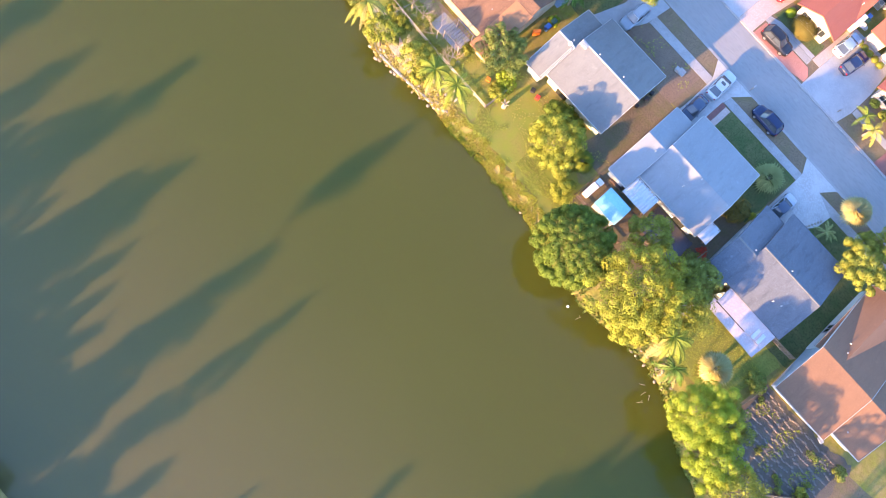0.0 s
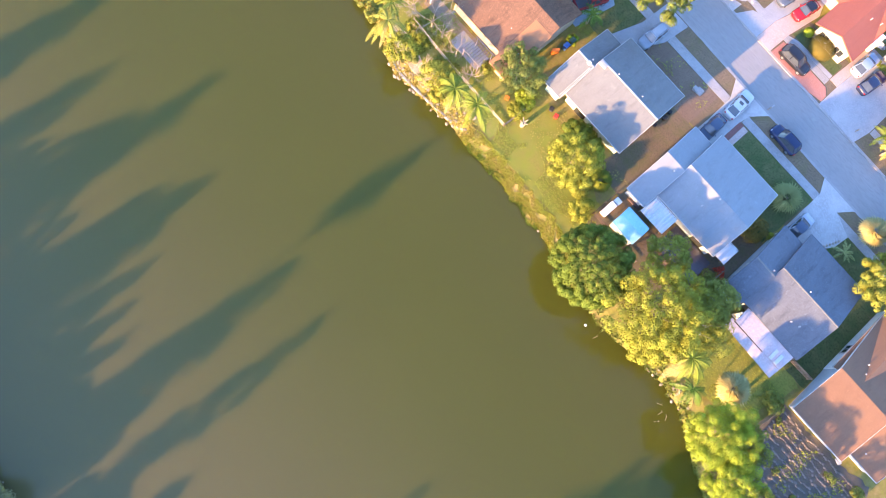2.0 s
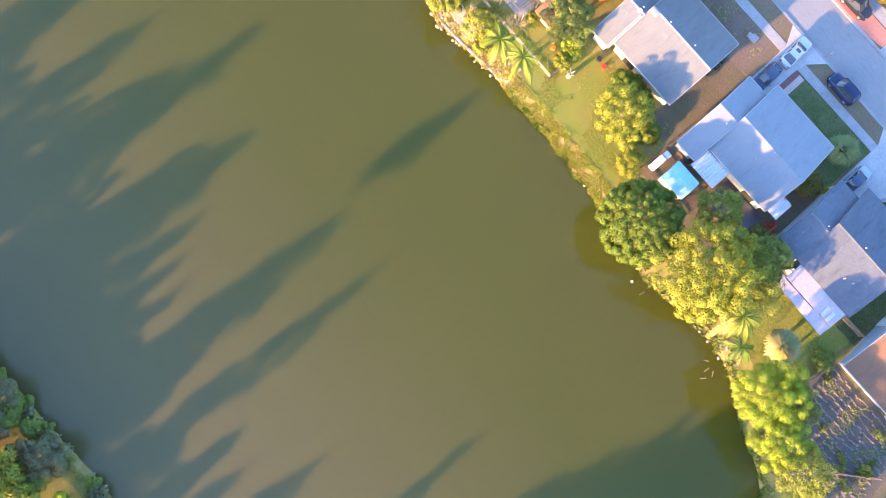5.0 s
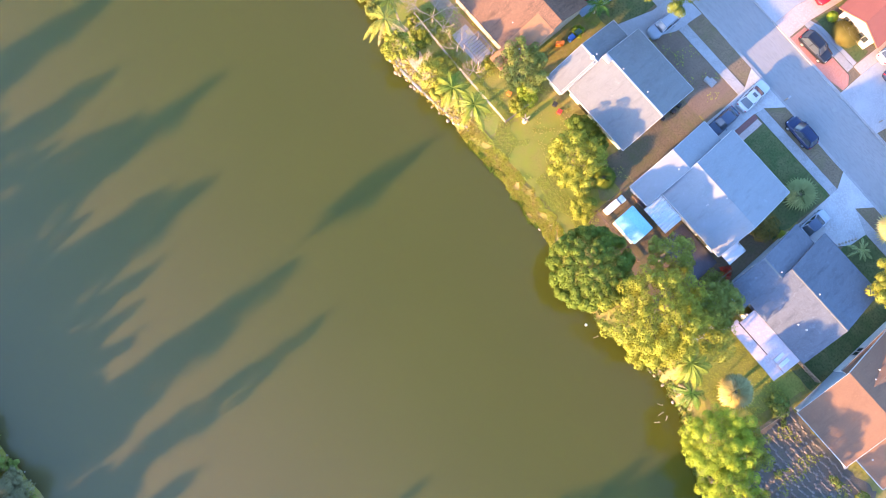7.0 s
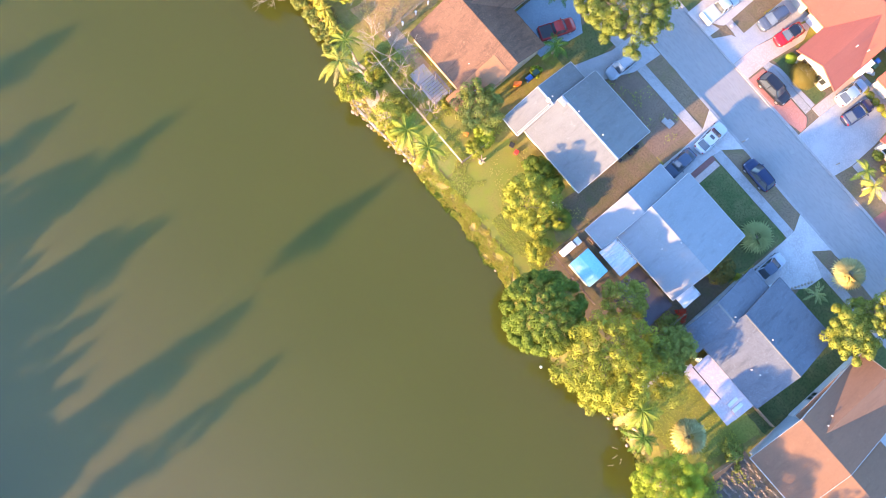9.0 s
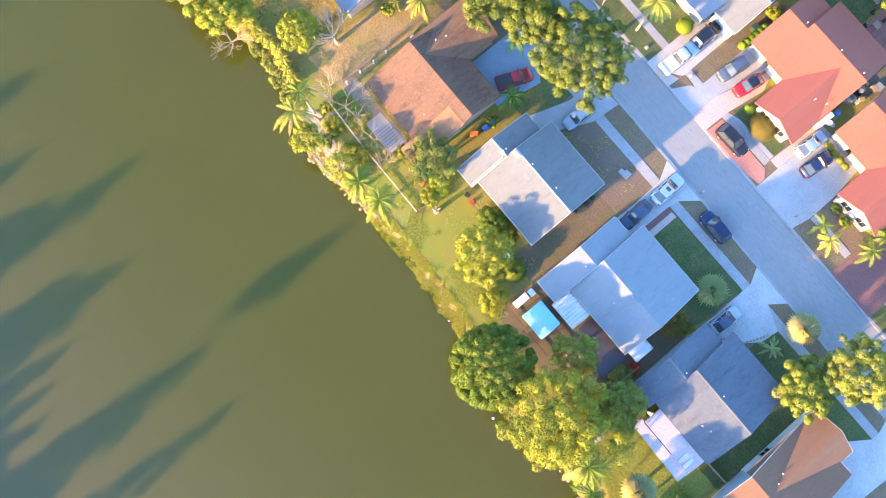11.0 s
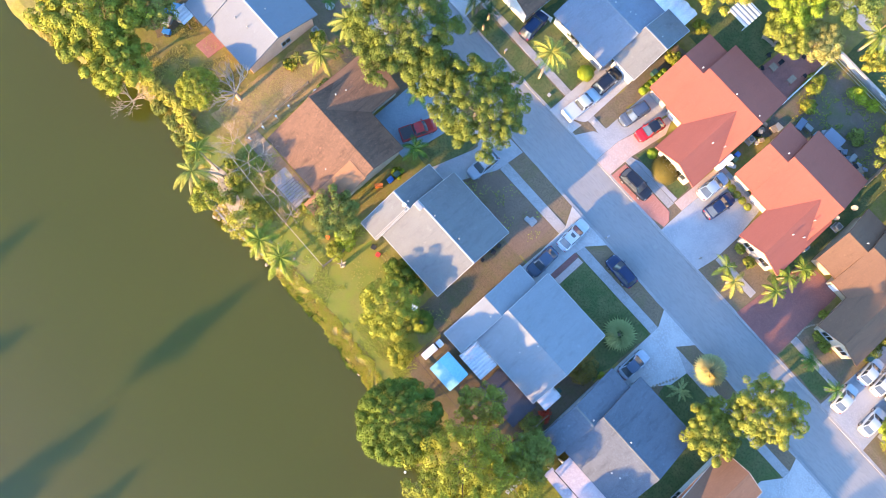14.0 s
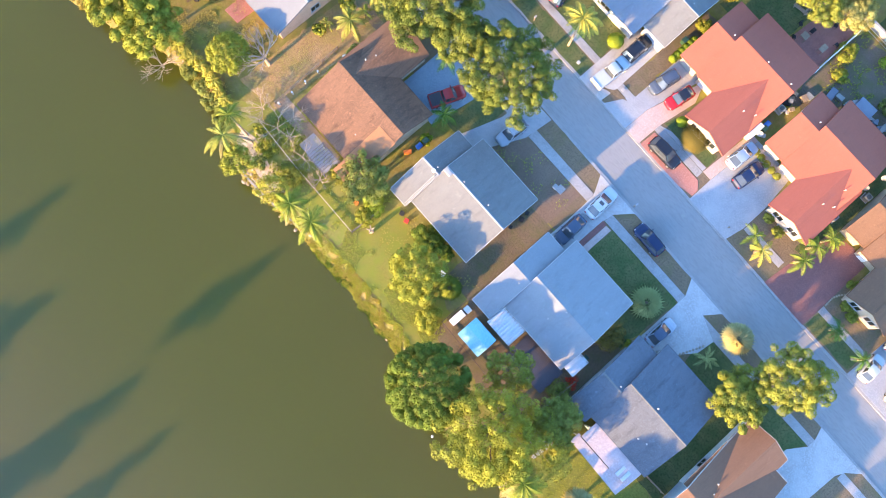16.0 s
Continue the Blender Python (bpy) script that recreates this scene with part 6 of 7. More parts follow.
# ---- fences, walls, rails ----
def fence(label, pts, h, mat, gap=1.8, rails=2, slats=True, w=0.1):
    t = thing("fence", label, "fence")
    for a, b in zip(pts, pts[1:]):
        n = max(1, round(math.dist(a, b) / gap))
        ang = math.atan2(b[1] - a[1], b[0] - a[0])
        for i in range(n + 1):
            x, y = a[0] + (b[0] - a[0]) * i / n, a[1] + (b[1] - a[1]) * i / n
            part("post", box(bmesh.new(), x - w / 2, x + w / 2, y - w / 2, y + w / 2, -0.15, h + 0.06, 0.01), mat, t)
        for k in range(rails):
            z = h * (0.35 + 0.55 * k / max(1, rails - 1))
            part("rail", slab(bmesh.new(), [(a[0] - 0.03 * math.sin(ang), a[1] + 0.03 * math.cos(ang), z), (b[0] - 0.03 * math.sin(ang), b[1] + 0.03 * math.cos(ang), z), (b[0] + 0.03 * math.sin(ang), b[1] - 0.03 * math.cos(ang), z), (a[0] + 0.03 * math.sin(ang), a[1] - 0.03 * math.cos(ang), z)], 0.09), mat, t)
        if slats:
            m = max(1, round(math.dist(a, b) / 0.24))
            mesh = None
            for i in range(m):
                u = (i + 0.5) / m
                if mesh is None:
                    mesh = finish("slat", box(bmesh.new(), -0.09, 0.09, 0.03, 0.055, 0.05, h, 0.0), mat)
                ob = new("slat", mesh)
                ob.parent = t
                ob.matrix_basis = pose(a[0] + (b[0] - a[0]) * u, a[1] + (b[1] - a[1]) * u, 0, 0, 0, math.degrees(ang))
    return t


fence("weathered wooden fence round the shore garden", [(-31.2, -26.0), (-24.8, -26.3), (-14.7, -26.4)], 0.9, M["palewood"], 2.2, 2, False)
fence("weathered wooden fence beside the back lawn", [(-14.7, -26.4), (-14.5, -22.6)], 0.9, M["wood"])
fence("dark wooden fence beside the brown house", [(-32.1, -23.2), (-32.5, -13.4)], 0.9, M["wood"], 2.4, 2, False)
for y in (-22.9, -20.9, -18.9, -17.0):
    b = box(bmesh.new(), -0.08, 0.08, -0.08, 0.08, -0.1, 1.0, 0.015)
    box(b, -0.11, 0.11, -0.11, 0.11, 1.0, 1.05, 0.01)
    ob = solo("garden_post", b, M["white"], "short white post beside the house path", "post", group="white posts beside the path")
    ob.matrix_basis = pose(-31.7, y, 0, 4, 3, 0)
fence("weathered wooden fence beside the plot", [(29.8, -28.6), (30.4, -24.6)], 1.2, M["wood"])
fence("weathered wooden gate fence between two houses", [(27.3, -19.6), (30.4, -19.5)], 1.3, M["wood"])
fence("wooden fence behind the decking", [(14.6, -24.0), (14.8, -18.6)], 1.3, M["wood"])
fence("brown wooden fence by the sheds", [(-0.2, -25.4), (-0.1, -21.6)], 1.0, M["redwood"], 1.9, 2, False)
fence("brown wooden fence by the sheds", [(-0.2, -25.4), (7.2, -25.6)], 1.0, M["redwood"], 1.9, 2, False)
fence("white picket fence beside the carport house", [(-20.9, 13.6), (-19.3, 13.9)], 1.2, M["white"])
fence("wooden yard fence behind the houses", [(20.8, 28.0), (21.0, 37.6)], 1.5, M["wood"])
fence("white plank fence along the patio", [(7.05, 28.0), (7.05, 37.4)], 1.3, M["white"], 2.4)
fence("wire mesh fence along the back lots", [(7.2, 37.4), (20.8, 37.4)], 1.0, M["steel"], 2.6, 2, False, 0.06)
fence("fence beside the vegetable plot", [(38.0, -33.4), (43.0, -29.0)], 1.1, M["wood"])

b = bmesh.new()
box(b, 5.8, 19.6, 38.2, 38.45, -0.1, 0.9, 0.03)
box(b, 5.75, 19.65, 38.15, 38.5, 0.9, 1.0, 0.02)
solo("boundary_wall", b, M["concrete"], "pale rendered boundary wall behind the lots", "wall", "structure")
b = bmesh.new()
for p, q in (((12.6, 46.4), (12.6, 49.6)), ((12.6, 46.4), (20.0, 46.6)), ((20.0, 46.6), (20.0, 49.6))):
    tube(b, (*p, 1.2), (*q, 1.2), 0.05, 0.05, 7)
for p in ((12.6, 46.4), (12.6, 49.6), (20.0, 46.6), (20.0, 49.6), (16.3, 46.5)):
    tube(b, (*p, -0.1), (*p, 1.2), 0.07, 0.07, 7)
solo("pipe_barrier", b, M["white"], "white pipe frame on the playing field", "barrier")
patch("back_yard", rect(13.2, 19.4, 46.6, 49.2), M["litter"], "worn bare earth inside the pipe frame", "ground", 0.035)

M["whitesheet"] = surface("white_painted_sheet", (0.62, 0.65, 0.67), (0.52, 0.55, 0.58), (0.68, 0.70, 0.72), 0.7, 6.0, 0.4, 0.05, 12.0)

# ---- lean-tos, sheds, decks behind the houses ----
corrugated("metal_awning", "white ribbed metal awning over a back door", 3.1, 6.7, -21.7, -19.2, 2.15, 2.45, M["tinroof"])
corrugated("lean_to", "pale blue metal lean-to roof", 12.1, 14.0, -18.6, -16.2, 2.2, 2.45, M["tinroof"], "y", 0.9)
aw = thing("metal_awning", "white folded metal awning along the back of the house", "metal awning")
for k in range(9):
    x = -18.9 + k * 1.22
    b = bmesh.new()
    slab(b, [(x, 27.3, 2.12), (x + 0.62, 27.3, 2.42), (x + 0.62, 24.2, 2.72), (x, 24.2, 2.62)], 0.03)
    slab(b, [(x + 0.62, 27.3, 2.42), (x + 1.22, 27.3, 2.12), (x + 1.22, 24.2, 2.62), (x + 0.62, 24.2, 2.72)], 0.03)
    part("roof_sheet", b, M["whitesheet"], aw)
    if k % 2 == 0:
        part("post", box(bmesh.new(), x + 0.03, x + 0.12, 27.1, 27.2, 0.0, 2.14), M["white"], aw)
part("beam", box(bmesh.new(), -18.85, -8.0, 27.05, 27.18, 1.98, 2.1), M["white"], aw)
corrugated("carport_shelter", "white ribbed metal shelter in the back yard", -5.8, -2.8, 30.6, 33.4, 2.2, 2.3, M["tinroof"], "x", 0.5, frame_mat=M["white"])
corrugated("lean_to", "pale blue metal lean-to behind the peach house", -52.0, -49.0, -15.6, -11.0, 2.2, 2.4, M["tinroof"], "y", 0.6)

shed = thing("garden_shed", "turquoise metal garden shed beside the awning", "shed")
gable(shed, 2.0, 5.3, -25.0, -22.3, -23.65, "x", 1.9, 2.25, M["cyan"], M["tinroof"], 0.15)
door(shed, 2.9, -22.45, 0.9, 1.7, "y+", M["tinroof"])
for x, y0, y1, z in ((0.62, -24.7, -22.9, 0.9), (0.7, -22.6, -22.0, 0.7)):
    t = thing("storage_chest", "white plastic storage chest in the back yard", "storage box", "", (x, (y0 + y1) / 2, 0.02))
    d = (y1 - y0) / 2
    part("body", box(bmesh.new(), -0.38, 0.38, -d, d, 0, z - 0.12, 0.03), M["white"], t)
    part("lid", box(bmesh.new(), -0.42, 0.42, -d - 0.04, d + 0.04, z - 0.12, z, 0.04), M["white"], t)
for y, h in ((-20.9, 0.45), (-20.5, 0.45), (-20.1, 0.45)):
    part_ = thing("timber_stack", "stack of orange-brown timber by the wall", "timber", "", (2.2, y, 0.02))
    part("board", box(bmesh.new(), -0.9, 0.7, -0.14, 0.14, 0, h, 0.02), M["redwood"], part_)

M["deckgrey"] = surface("dark_stained_decking", (0.048, 0.046, 0.062), (0.036, 0.034, 0.048), (0.065, 0.062, 0.078), 1.0, 6.0, 0.32, 0.05, 14.0, spec=0.6)
M["lattice"] = surface("grey_weathered_lattice", (0.20, 0.175, 0.17), (0.15, 0.13, 0.125), (0.26, 0.23, 0.22), 1.5, 9.0, 0.9, 0.3, 14.0)
deck = thing("decking", "dark grey-brown timber deck behind the house", "deck")
for x in (7.5, 10.3, 13.0):
    part("joist", box(bmesh.new(), x - 0.06, x + 0.06, -22.4, -18.7, 0.0, 0.22), M["deckgrey"], deck)
board = finish("deck_board", box(bmesh.new(), -2.95, 2.95, -0.11, 0.11, 0, 0.04), M["deckgrey"])
for i in range(16):
    ob = new("deck_board", board)
    ob.parent = deck
    ob.matrix_basis = pose(10.3, -22.3 + i * 0.226, 0.22 + 0.003 * (i % 3))

pink = thing("porch_roof", "flat pinkish-white roof over the back porch", "porch roof")
part("roof_sheet", slab(bmesh.new(), [(19.35, -22.25, 2.44), (26.6, -22.3, 2.44), (26.75, -19.75, 2.56), (19.35, -19.6, 2.56)], 0.12), M["membrane"], pink)
part("roof_sheet", slab(bmesh.new(), [(18.9, -23.45, 2.27), (26.5, -23.7, 2.27), (26.6, -22.32, 2.37), (18.9, -22.2, 2.37)], 0.12), M["membrane"], pink)
part("gutter", box(bmesh.new(), 19.3, 23.9, -22.36, -22.24, 2.34, 2.42, 0.01), M["dark"], pink, "dark gutter between the two roof sheets")
for x in (20.9, 22.9):
    part("roof_seam", slab(bmesh.new(), [(x, -22.2, 2.462), (x + 0.06, -22.2, 2.462), (x + 0.06, -19.8, 2.575), (x, -19.8, 2.575)], 0.03), M["membrane"], pink)
for x0, x1 in ((24.72, 25.14), (25.5, 25.95)):
    part("skylight", box(bmesh.new(), x0, x1, -22.2, -20.9, 2.44, 2.6, 0.03), M["tinroof"], pink, "pale box skylight")
for x in (19.1, 21.6, 24.1, 26.6):
    part("post", box(bmesh.new(), x - 0.06, x + 0.06, -22.5, -22.38, 0, 2.3, 0.01), M["white"], pink)
part("wall", box(bmesh.new(), 19.2, 26.7, -21.0, -20.85, 0, 2.36), M["white"], pink)
for i in range(7):
    b = box(bmesh.new(), -0.24, 0.24, -0.2, 0.2, -0.04, 0.05, 0.02)
    ob = solo("stepping_stone", b, M["concrete"], "pale square stepping stone in the lawn", "stepping stone", group="stepping stones")
    ob.matrix_basis = pose(18.3 - 0.05 * i, -24.3 - 0.55 * i, 0.02, 0, 0, 12 * i % 30)

per = thing("pergola", "weathered grey lattice pergola behind the brown house", "pergola")
for x in (-24.2, -21.7):
    for y in (-24.5, -22.3):
        part("post", box(bmesh.new(), x - 0.06, x + 0.06, y - 0.06, y + 0.06, 0, 2.1, 0.01), M["lattice"], per)
for y in (-24.5, -22.3):
    part("beam", box(bmesh.new(), -24.5, -21.4, y - 0.05, y + 0.05, 2.1, 2.22), M["lattice"], per)
for i in range(9):
    part("rafter", box(bmesh.new(), -24.4 + i * 0.35, -24.34 + i * 0.35, -24.7, -22.1, 2.22, 2.29), M["lattice"], per)
for x, y, r, h, m in ((-28.9, -24.6, 0.9, 0.35, "leaf_grey"), (-27.2, -24.8, 1.2, 0.4, "leaf_mid"), (-30.2, -24.3, 0.6, 0.4, "leaf_mid")):
    bush("leafy shrub in the cluttered back yard", x, y, r, h, M[m], 240, 0.13)
patch("patio", rect(-26.6, -22.0, -24.3, -22.1), M["concrete_old"], "grey patio slab under the pergola", "patio", 0.05)

# ---- small things ----
M["acgrey"] = plain("ac_casing_grey", (0.24, 0.24, 0.22), 0.6)
M["acblue"] = plain("blue_grey_sheet", (0.16, 0.18, 0.22), 0.6)
M["acdark"] = plain("ac_grille_grey", (0.10, 0.10, 0.10), 0.7)


def lid(x, y, r=0.24, z=-0.1):
    b = tube(bmesh.new(), (0, 0, -0.03), (0, 0, 0.012), r, r, 16)
    for i in range(4):
        box(b, -r * 0.7, r * 0.7, -r * 0.6 + i * r * 0.4 - 0.02, -r * 0.6 + i * r * 0.4 + 0.02, 0.012, 0.02)
    ob = solo("manhole_cover", b, M["acgrey"], "dark iron manhole cover in the road", "manhole cover")
    ob.matrix_basis = pose(x, y, z)


for x, y in ((-11.2, 3.2), (-5.6, 3.1), (9.3, 4.3)):
    lid(x, y)


pole = thing("utility_pole", "tall wooden utility pole beside the footpath", "pole", "", (8.3, 43.2, 0))
part("post", tube(bmesh.new(), (0, 0, -0.15), (0, 0, 7.5), 0.14, 0.10, 10), M["wood"], pole)
part("crossarm", box(bmesh.new(), -0.8, 0.8, -0.05, 0.05, 6.9, 7.02), M["wood"], pole)


def dish(x, y, z, label="white satellite dish beside the house"):
    t = thing("satellite_dish", label, "satellite dish", "", (x, y, z))
    part("mast", tube(bmesh.new(), (0, 0, 0), (0, 0, 0.6), 0.03, 0.03, 7), M["steel"], t)
    b = bmesh.new()
    bmesh.ops.create_uvsphere(b, u_segments=14, v_segments=8, radius=0.42, matrix=Matrix.Translation((0, -0.1, 0.75)) @ pose(0, 0, 0, 55, 0, 20) @ Matrix.Diagonal((1, 1, 0.25, 1)))
    part("reflector", b, M["concrete"], t, smooth=True)


dish(-30.9, -13.4, 0)
dish(8.1, 17.9, 0)
dish(21.9, 25.6, 0)
dish(21.2, 23.0, 0)
dish(-47.6, -15.0, 4.2, "white satellite dish on the roof")


def air_unit(x, y, turn=0):
    t = thing("air_conditioner", "grey metal outdoor air conditioner beside the wall", "air conditioner", "air conditioners", (x, y, 0), turn)
    part("plinth", box(bmesh.new(), -0.5, 0.5, -0.5, 0.5, -0.02, 0.1), M["concrete"], t)
    part("casing", box(bmesh.new(), -0.4, 0.4, -0.4, 0.4, 0.1, 0.85, 0.04), M["acgrey"], t)
    part("fan_grille", tube(bmesh.new(), (0, 0, 0.85), (0, 0, 0.88), 0.28, 0.28, 16), M["acdark"], t)


for x, y in ((-36.8, -8.6), (27.7, -12.4), (7.6, 22.0), (21.2, 17.6), (22.2, 22.4), (14.2, 28.9)):
    air_unit(x, y)


def bin_(x, y, mat, label):
    t = thing("wheelie_bin", label, "bin", "bins", (x, y, 0.03))
    b = bmesh.new()
    lo = [b.verts.new((sx * 0.22, sy * 0.26, 0.05)) for sx, sy in ((-1, -1), (1, -1), (1, 1), (-1, 1))]
    hi = [b.verts.new((sx * 0.29, sy * 0.34, 0.98)) for sx, sy in ((-1, -1), (1, -1), (1, 1), (-1, 1))]
    b.faces.new(lo)
    b.faces.new(hi)
    for i in range(4):
        b.faces.new((lo[i], lo[(i + 1) % 4], hi[(i + 1) % 4], hi[i]))
    part("body", b, mat, t)
    part("lid", box(bmesh.new(), -0.31, 0.31, -0.37, 0.37, 0.98, 1.05, 0.02), mat, t)
    part("handle", tube(bmesh.new(), (-0.25, 0.4, 0.95), (0.25, 0.4, 0.95), 0.025, 0.025, 6), mat, t)


M["binblue"] = plain("blue_plastic", (0.03, 0.10, 0.35), 0.5)
M["bingreen"] = plain("dark_green_plastic", (0.02, 0.06, 0.04), 0.5)
M["tarp"] = plain("blue_tarpaulin", (0.05, 0.20, 0.50), 0.45)
M["orange"] = plain("orange_plastic", (0.75, 0.20, 0.02), 0.5)
M["redplastic"] = plain("red_plastic", (0.60, 0.04, 0.02), 0.5)
for x, y, m, l in ((-17.2, -14.0, "binblue", "blue wheelie bin beside the brown house"), (-17.2, -13.0, "bingreen", "dark wheelie bin beside the brown house"), (8.0, 18.6, "bingreen", "dark wheelie bin between the houses"), (7.8, 19.2, "binblue", "blue wheelie bin between the houses"), (13.6, -16.0, "bingreen", "dark wheelie bin beside the lean-to"), (35.4, 13.8, "bingreen", "dark wheelie bin beside the drive"), (-16.4, 14.4, "bingreen", "dark wheelie bin under the eaves"), (-6.2, 18.8, "bingreen", "dark wheelie bin beside the hedge"), (21.4, 13.2, "bingreen", "dark wheelie bin beside the wall")):
    bin_(x, y, M[m], l)


M["palegravel"] = surface("pale_gravel", (0.52, 0.50, 0.47), (0.40, 0.39, 0.37), (0.6, 0.58, 0.55), 3.0, 18.0, 0.9, 0.5, 30.0)


def chair(x, y, turn, mat, label="dark metal patio chair"):
    t = thing("patio_chair", label, "chair", "patio chairs", (x, y, 0.06), turn)
    part("seat", box(bmesh.new(), -0.24, 0.24, -0.24, 0.24, 0.4, 0.45, 0.02), mat, t)
    part("backrest", box(bmesh.new(), -0.24, 0.24, 0.2, 0.25, 0.45, 0.92, 0.02), mat, t)
    for sx in (-1, 1):
        for sy in (-1, 1):
            part("leg", tube(bmesh.new(), (sx * 0.2, sy * 0.2, 0), (sx * 0.2, sy * 0.2, 0.41), 0.025, 0.025, 6), mat, t)


def table(x, y, w, d, mat, label):
    t = thing("patio_table", label, "table", "patio tables", (x, y, 0.06))
    part("tabletop", box(bmesh.new(), -w / 2, w / 2, -d / 2, d / 2, 0.68, 0.74, 0.02), mat, t)
    for sx in (-1, 1):
        for sy in (-1, 1):
            part("leg", tube(bmesh.new(), (sx * w * 0.42, sy * d * 0.42, 0), (sx * w * 0.42, sy * d * 0.42, 0.69), 0.035, 0.035, 6), mat, t)


table(3.0, 30.6, 0.9, 0.9, M["wood"], "square wooden patio table")
table(5.6, 31.2, 0.7, 1.1, M["wood"], "weathered rectangular patio table")
for x, y, a in ((2.2, 29.6, 140), (2.5, 28.9, 200), (3.2, 31.8, 0), (1.6, 31.4, 60), (4.6, 34.6, 20), (6.4, 33.0, -90)):
    chair(x, y, a, M["dark"])
bench = thing("bench", "weathered wooden bench on the back lawn", "bench", "", (0.2, 33.0, 0.02), 8)
part("seat", box(bmesh.new(), -1.0, 1.0, -0.45, 0.0, 0.42, 0.47), M["wood"], bench)
part("tabletop", box(bmesh.new(), -1.0, 1.0, 0.2, 0.9, 0.70, 0.75), M["wood"], bench)
for x in (-0.8, 0.8):
    part("leg", box(bmesh.new(), x - 0.05, x + 0.05, -0.4, 0.85, 0.0, 0.42), M["wood"], bench)


def clutter(x, y, w, d, h, mat, label, name="crate", turn=0):
    t = thing(name, label, name.replace("_", " "), "", (x, y, 0.02), turn)
    part("body", box(bmesh.new(), -w / 2, w / 2, -d / 2, d / 2, 0, h, min(w, d, h) * 0.08), mat, t)
    part("rim", box(bmesh.new(), -w / 2 - 0.03, w / 2 + 0.03, -d / 2 - 0.03, d / 2 + 0.03, h - 0.06, h + 0.01, 0.015), mat, t)


cr = random.Random(11)
for i in range(26):
    mat, lab = cr.choice(((M["acgrey"], "grey metal scrap box in the back yard"), (M["walkway"], "pale grey crate in the back yard"), (M["tarp"], "blue covered crate in the back yard"), (M["wood"], "wooden crate in the back yard"), (M["dark"], "dark plastic crate in the back yard")))
    zone = cr.choice(((15.6, 19.8, 28.6, 31.6), (10.6, 14.0, 28.4, 29.4), (-50.2, -48.0, -22.0, -18.8), (-50.6, -48.6, -21.6, -18.2), (7.4, 8.8, 22.6, 26.0)))
    clutter(cr.uniform(zone[0], zone[1]), cr.uniform(zone[2], zone[3]), cr.uniform(0.4, 1.1), cr.uniform(0.4, 0.9), cr.uniform(0.3, 0.8), mat, lab, turn=cr.uniform(0, 90))
for i in range(34):
    mat, lab = cr.choice(((M["acblue"], "small blue-grey scrap piece in the heap"), (M["walkway"], "broken pale block in the heap"), (M["acblue"], "bent blue-grey sheet in the heap")))
    clutter(cr.uniform(16.0, 20.0), cr.uniform(28.1, 30.2), cr.uniform(0.2, 0.6), cr.uniform(0.2, 0.5), cr.uniform(0.15, 0.5), mat, lab, "scrap_piece", cr.uniform(0, 90))
corrugated("lean_to", "white metal lean-to at the corner of the peach house", -48.6, -46.6, -20.0, -18.3, 2.0, 2.3, M["tinroof"], "y", 0.5)
clutter(-49.3, -21.0, 1.2, 1.1, 0.7, M["acgrey"], "grey metal bench heaped with tools", "workbench", 25)
clutter(-49.4, -19.2, 1.4, 1.2, 0.8, M["tarp"], "blue tarpaulin over stacked boxes", "covered_crate", 35)
clutter(-51.0, -17.2, 1.3, 1.0, 0.7, M["tarp"], "blue tarpaulin over a yard crate", "covered_crate", 20)
clutter(-49.6, -15.6, 2.6, 1.8, 1.6, M["white"], "white boxy trailer beside the house", "trailer", 4)
clutter(14.2, 29.2, 2.3, 1.9, 1.5, M["acblue"], "small grey metal hut in the back yard", "metal_hut", 3)
clutter(10.4, 28.3, 0.8, 1.5, 0.3, M["acblue"], "grey slatted lounger base in the yard", "lounger", 10)
clutter(-3.2, -5.0, 0.55, 0.5, 0.5, M["walkway"], "pale utility box in the yard", "utility_box", 5)
clutter(-2.6, -4.7, 0.8, 0.9, 0.15, M["walkway"], "concrete pad beside the utility box", "concrete_pad", 5)
clutter(-11.6, -20.8, 0.45, 0.45, 0.5, M["redplastic"], "red plastic tub by the back door", "tub", 20)
clutter(-17.0, -23.8, 0.5, 0.4, 0.4, M["orange"], "orange plastic tub in the fenced yard", "tub", 20)
clutter(-17.6, -15.4, 0.35, 0.9, 0.9, M["orange"], "orange playground slide frame", "slide", -35)
clutter(-4.3, -21.8, 0.7, 0.6, 0.9, M["white"], "white plastic water drum in the yard", "drum", 15)
clutter(-7.6, -20.4, 0.5, 0.4, 0.8, M["white"], "white bag beside the shrubs", "garden_bag", 15)
clutter(39.2, -23.4, 0.7, 0.4, 0.3, M["concrete"], "pale tub beside the house corner", "tub", -20)
clutter(6.8, 28.6, 0.5, 0.5, 0.5, M["white"], "white planter on the patio", "planter", 10)
for x, y in ((-12.6, 7.4), (-6.6, 9.2), (17.6, 12.0), (-8.2, 14.4), (-1.7, 28.6)):
    clutter(x, y, 0.35, 0.35, 0.2, M["concrete"], "small pale concrete box cover", "box_cover", 5)
for x, y in ((8.6, 18.2), (8.4, 22.4), (10.2, 26.6), (36.0, 16.2), (35.8, 15.4)):
    clutter(x, y, 0.4, 0.4, 0.4, M["concrete"], "pale plant tub between the houses", "plant_tub", 30)
clutter(7.4, 17.3, 0.6, 2.0, 1.7, M["white"], "white gate panel between the houses", "gate_panel", 0)

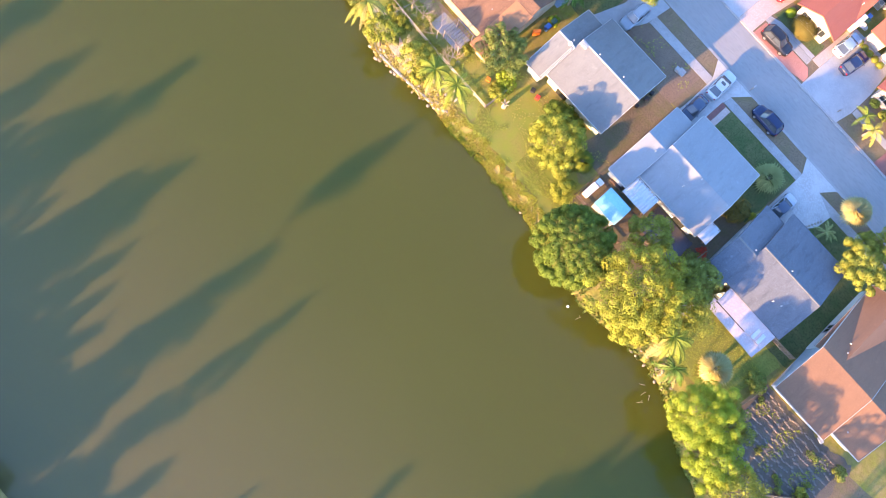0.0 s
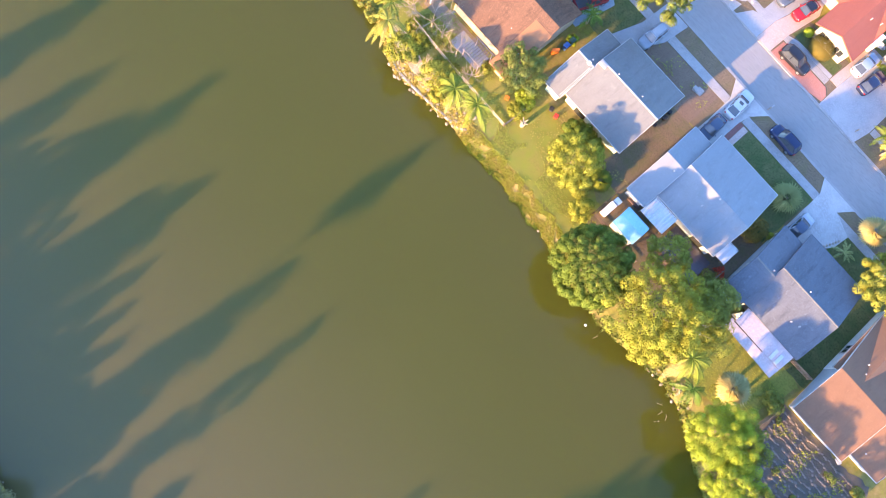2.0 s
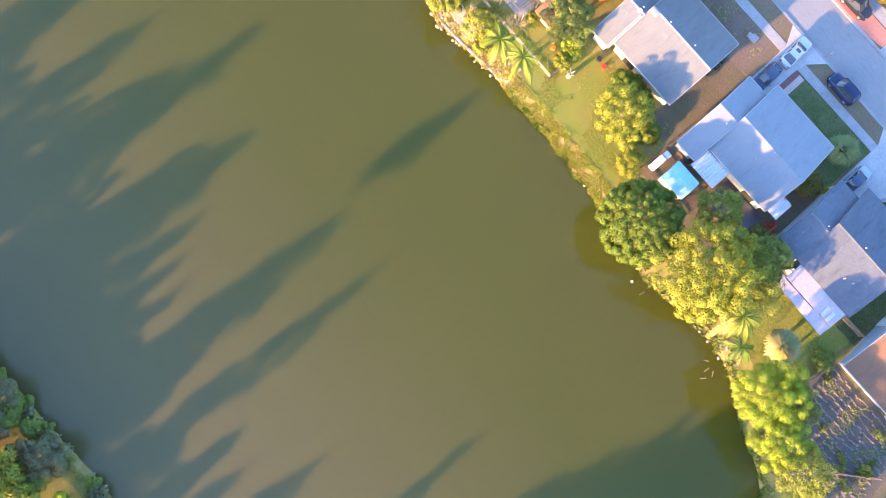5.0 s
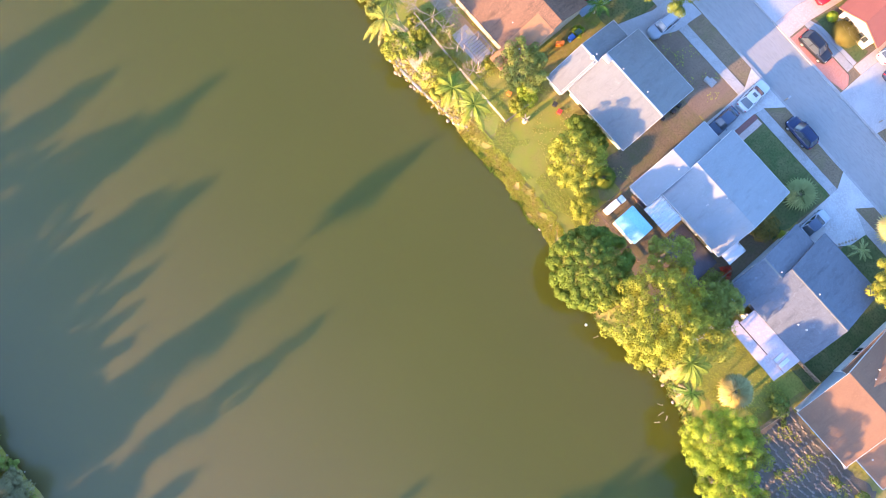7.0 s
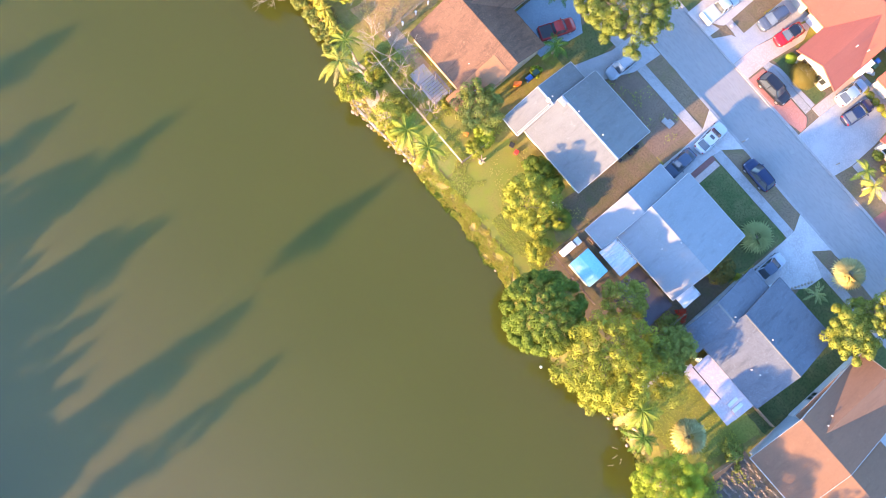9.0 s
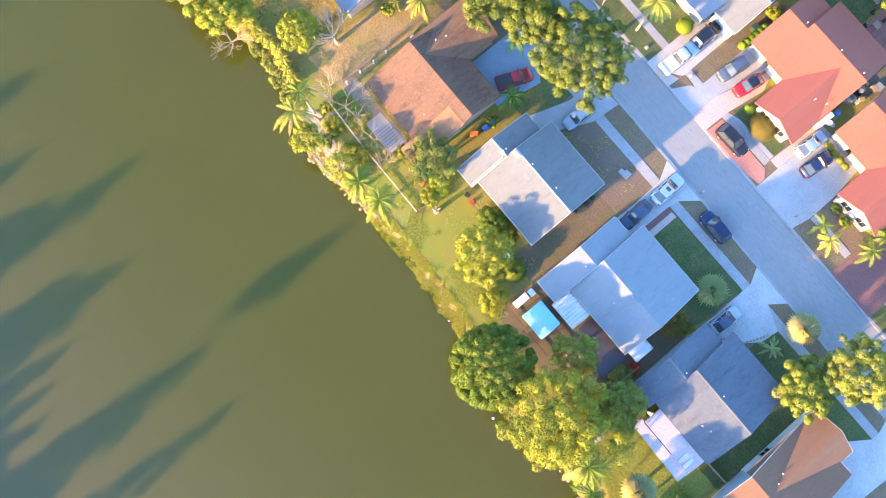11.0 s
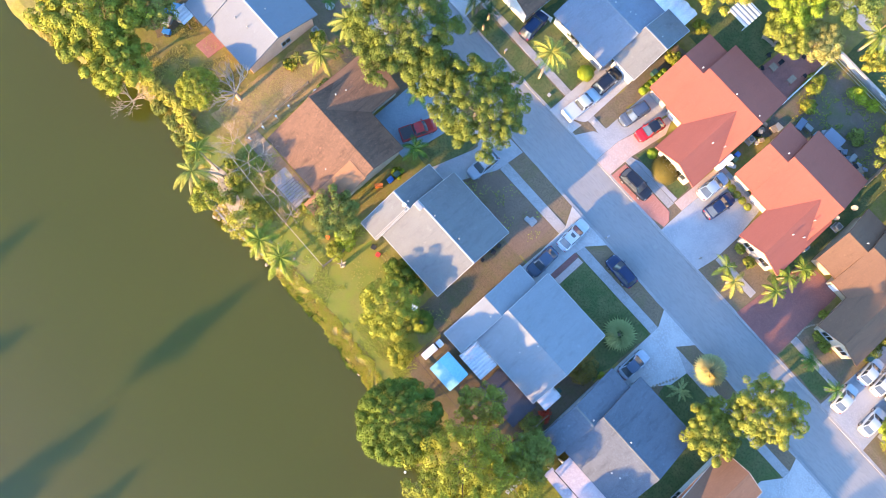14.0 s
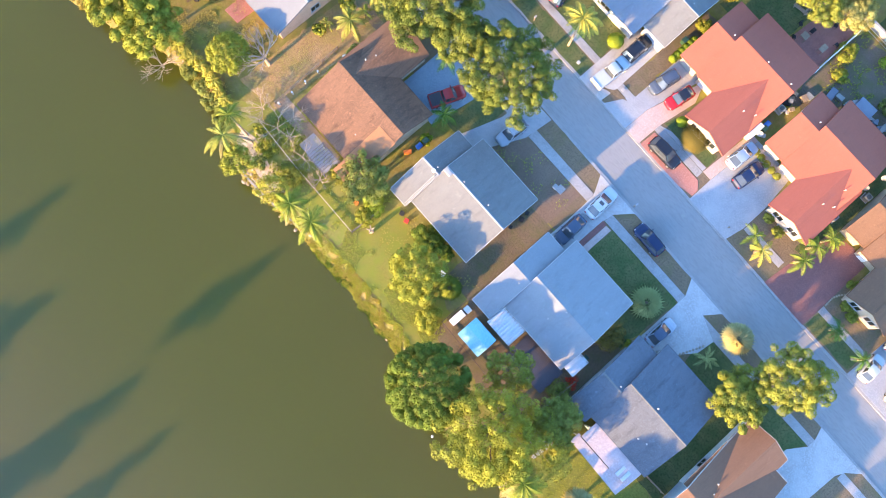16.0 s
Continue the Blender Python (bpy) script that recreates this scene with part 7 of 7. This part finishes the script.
for x, y in ((-42.9, -4.6), (-40.6, -5.3), (-38.3, -5.1), (-39.6, -1.3), (-41.8, -1.2)):
    t = thing("planting_ring", "white stone ring round a young palm", "planter", "planting rings", (x, y, 0.01))
    for i in range(12):
        a = math.tau * i / 12
        ob = part("stone", box(bmesh.new(), -0.12, 0.12, -0.07, 0.07, -0.02, 0.14, 0.03), M["palegravel"], t)
        ob.matrix_basis = pose(0.5 * math.cos(a), 0.5 * math.sin(a), 0, 0, 0, math.degrees(a) + 90)
    part("gravel", tube(bmesh.new(), (0, 0, -0.02), (0, 0, 0.06), 0.45, 0.43, 16), M["palegravel"], t, "white gravel bed")
for i in range(12):
    u = i / 11
    rock(28.1 + 1.1 * u - 0.5 * math.sin(math.pi * u), 9.7 + 3.2 * u, 0.04, 0.13, i, "edging_stone", "dark rounded stone edging a planting bed")
for y in (17.8, 18.4, 19.0):
    rock(34.9, y, 0.05, 0.22, int(y), "edging_stone", "white round stone beside the wall")
for x, y, d in ((-3.1, -9.6, 0.4), (-3.0, -10.6, 0.5), (-3.15, -12.2, 0.35), (-12.6, -20.6, 0.5)):
    clutter(x, y, d, d, 0.45, M["dark"], "dark plastic tub beside the house wall", "tub", 20)
for i in range(9):
    rock(20.6 + 0.16 * i, -7.6 + 0.38 * i, 0.05, 0.15, i, "edging_stone", "white round edging stone beside the drive")
stump = thing("tree_stump", "pale broken tree stump in the back yard", "stump", "", (-13.4, -24.6, 0))
b = bmesh.new()
tube(b, (0, 0, -0.1), (0.05, 0, 1.0), 0.32, 0.24, 9)
for i in range(5):
    a = 1.3 * i
    tube(b, (0, 0, 0.9), (0.5 * math.cos(a), 0.5 * math.sin(a), 1.4), 0.1, 0.05, 6)
part("trunk", b, M["palebark"], stump)
for i, (x, y, a) in enumerate(((21.0, -34.4, 20), (21.8, -35.0, 70), (22.6, -34.8, 110), (22.2, -36.0, 40), (10.6, -34.8, 60))):
    b = tube(bmesh.new(), (-0.35, 0, 0), (0.35, 0.1, 0.05), 0.03, 0.015, 6)
    tube(b, (0.1, 0.05, 0.04), (0.25, 0.3, 0.06), 0.02, 0.01, 5)
    ob = solo("driftwood", b, M["palebark"], "pale dead branch in the shallow water", "branch", group="dead branches")
    ob.matrix_basis = pose(x, y, LAKE_Z - 0.01, 0, 0, a)
b = ball(bmesh.new(), (0, 0, 0), 0.16)
ob = solo("float", b, M["white"], "white plastic float on the water", "float", smooth=True)
ob.matrix_basis = pose(8.8, -34.7, LAKE_Z)
for x, y in ((-8.4, 14.3), (4.6, 0.6), (-20.0, 6.9), (13.8, 7.3)):
    t = thing("mailbox", "small roadside mailbox on a post", "mailbox", "mailboxes", (x, y, 0))
    part("post", box(bmesh.new(), -0.05, 0.05, -0.05, 0.05, -0.1, 1.0), M["wood"], t)
    part("box", box(bmesh.new(), -0.10, 0.10, -0.22, 0.22, 1.0, 1.22, 0.05), M["concrete_old"], t)
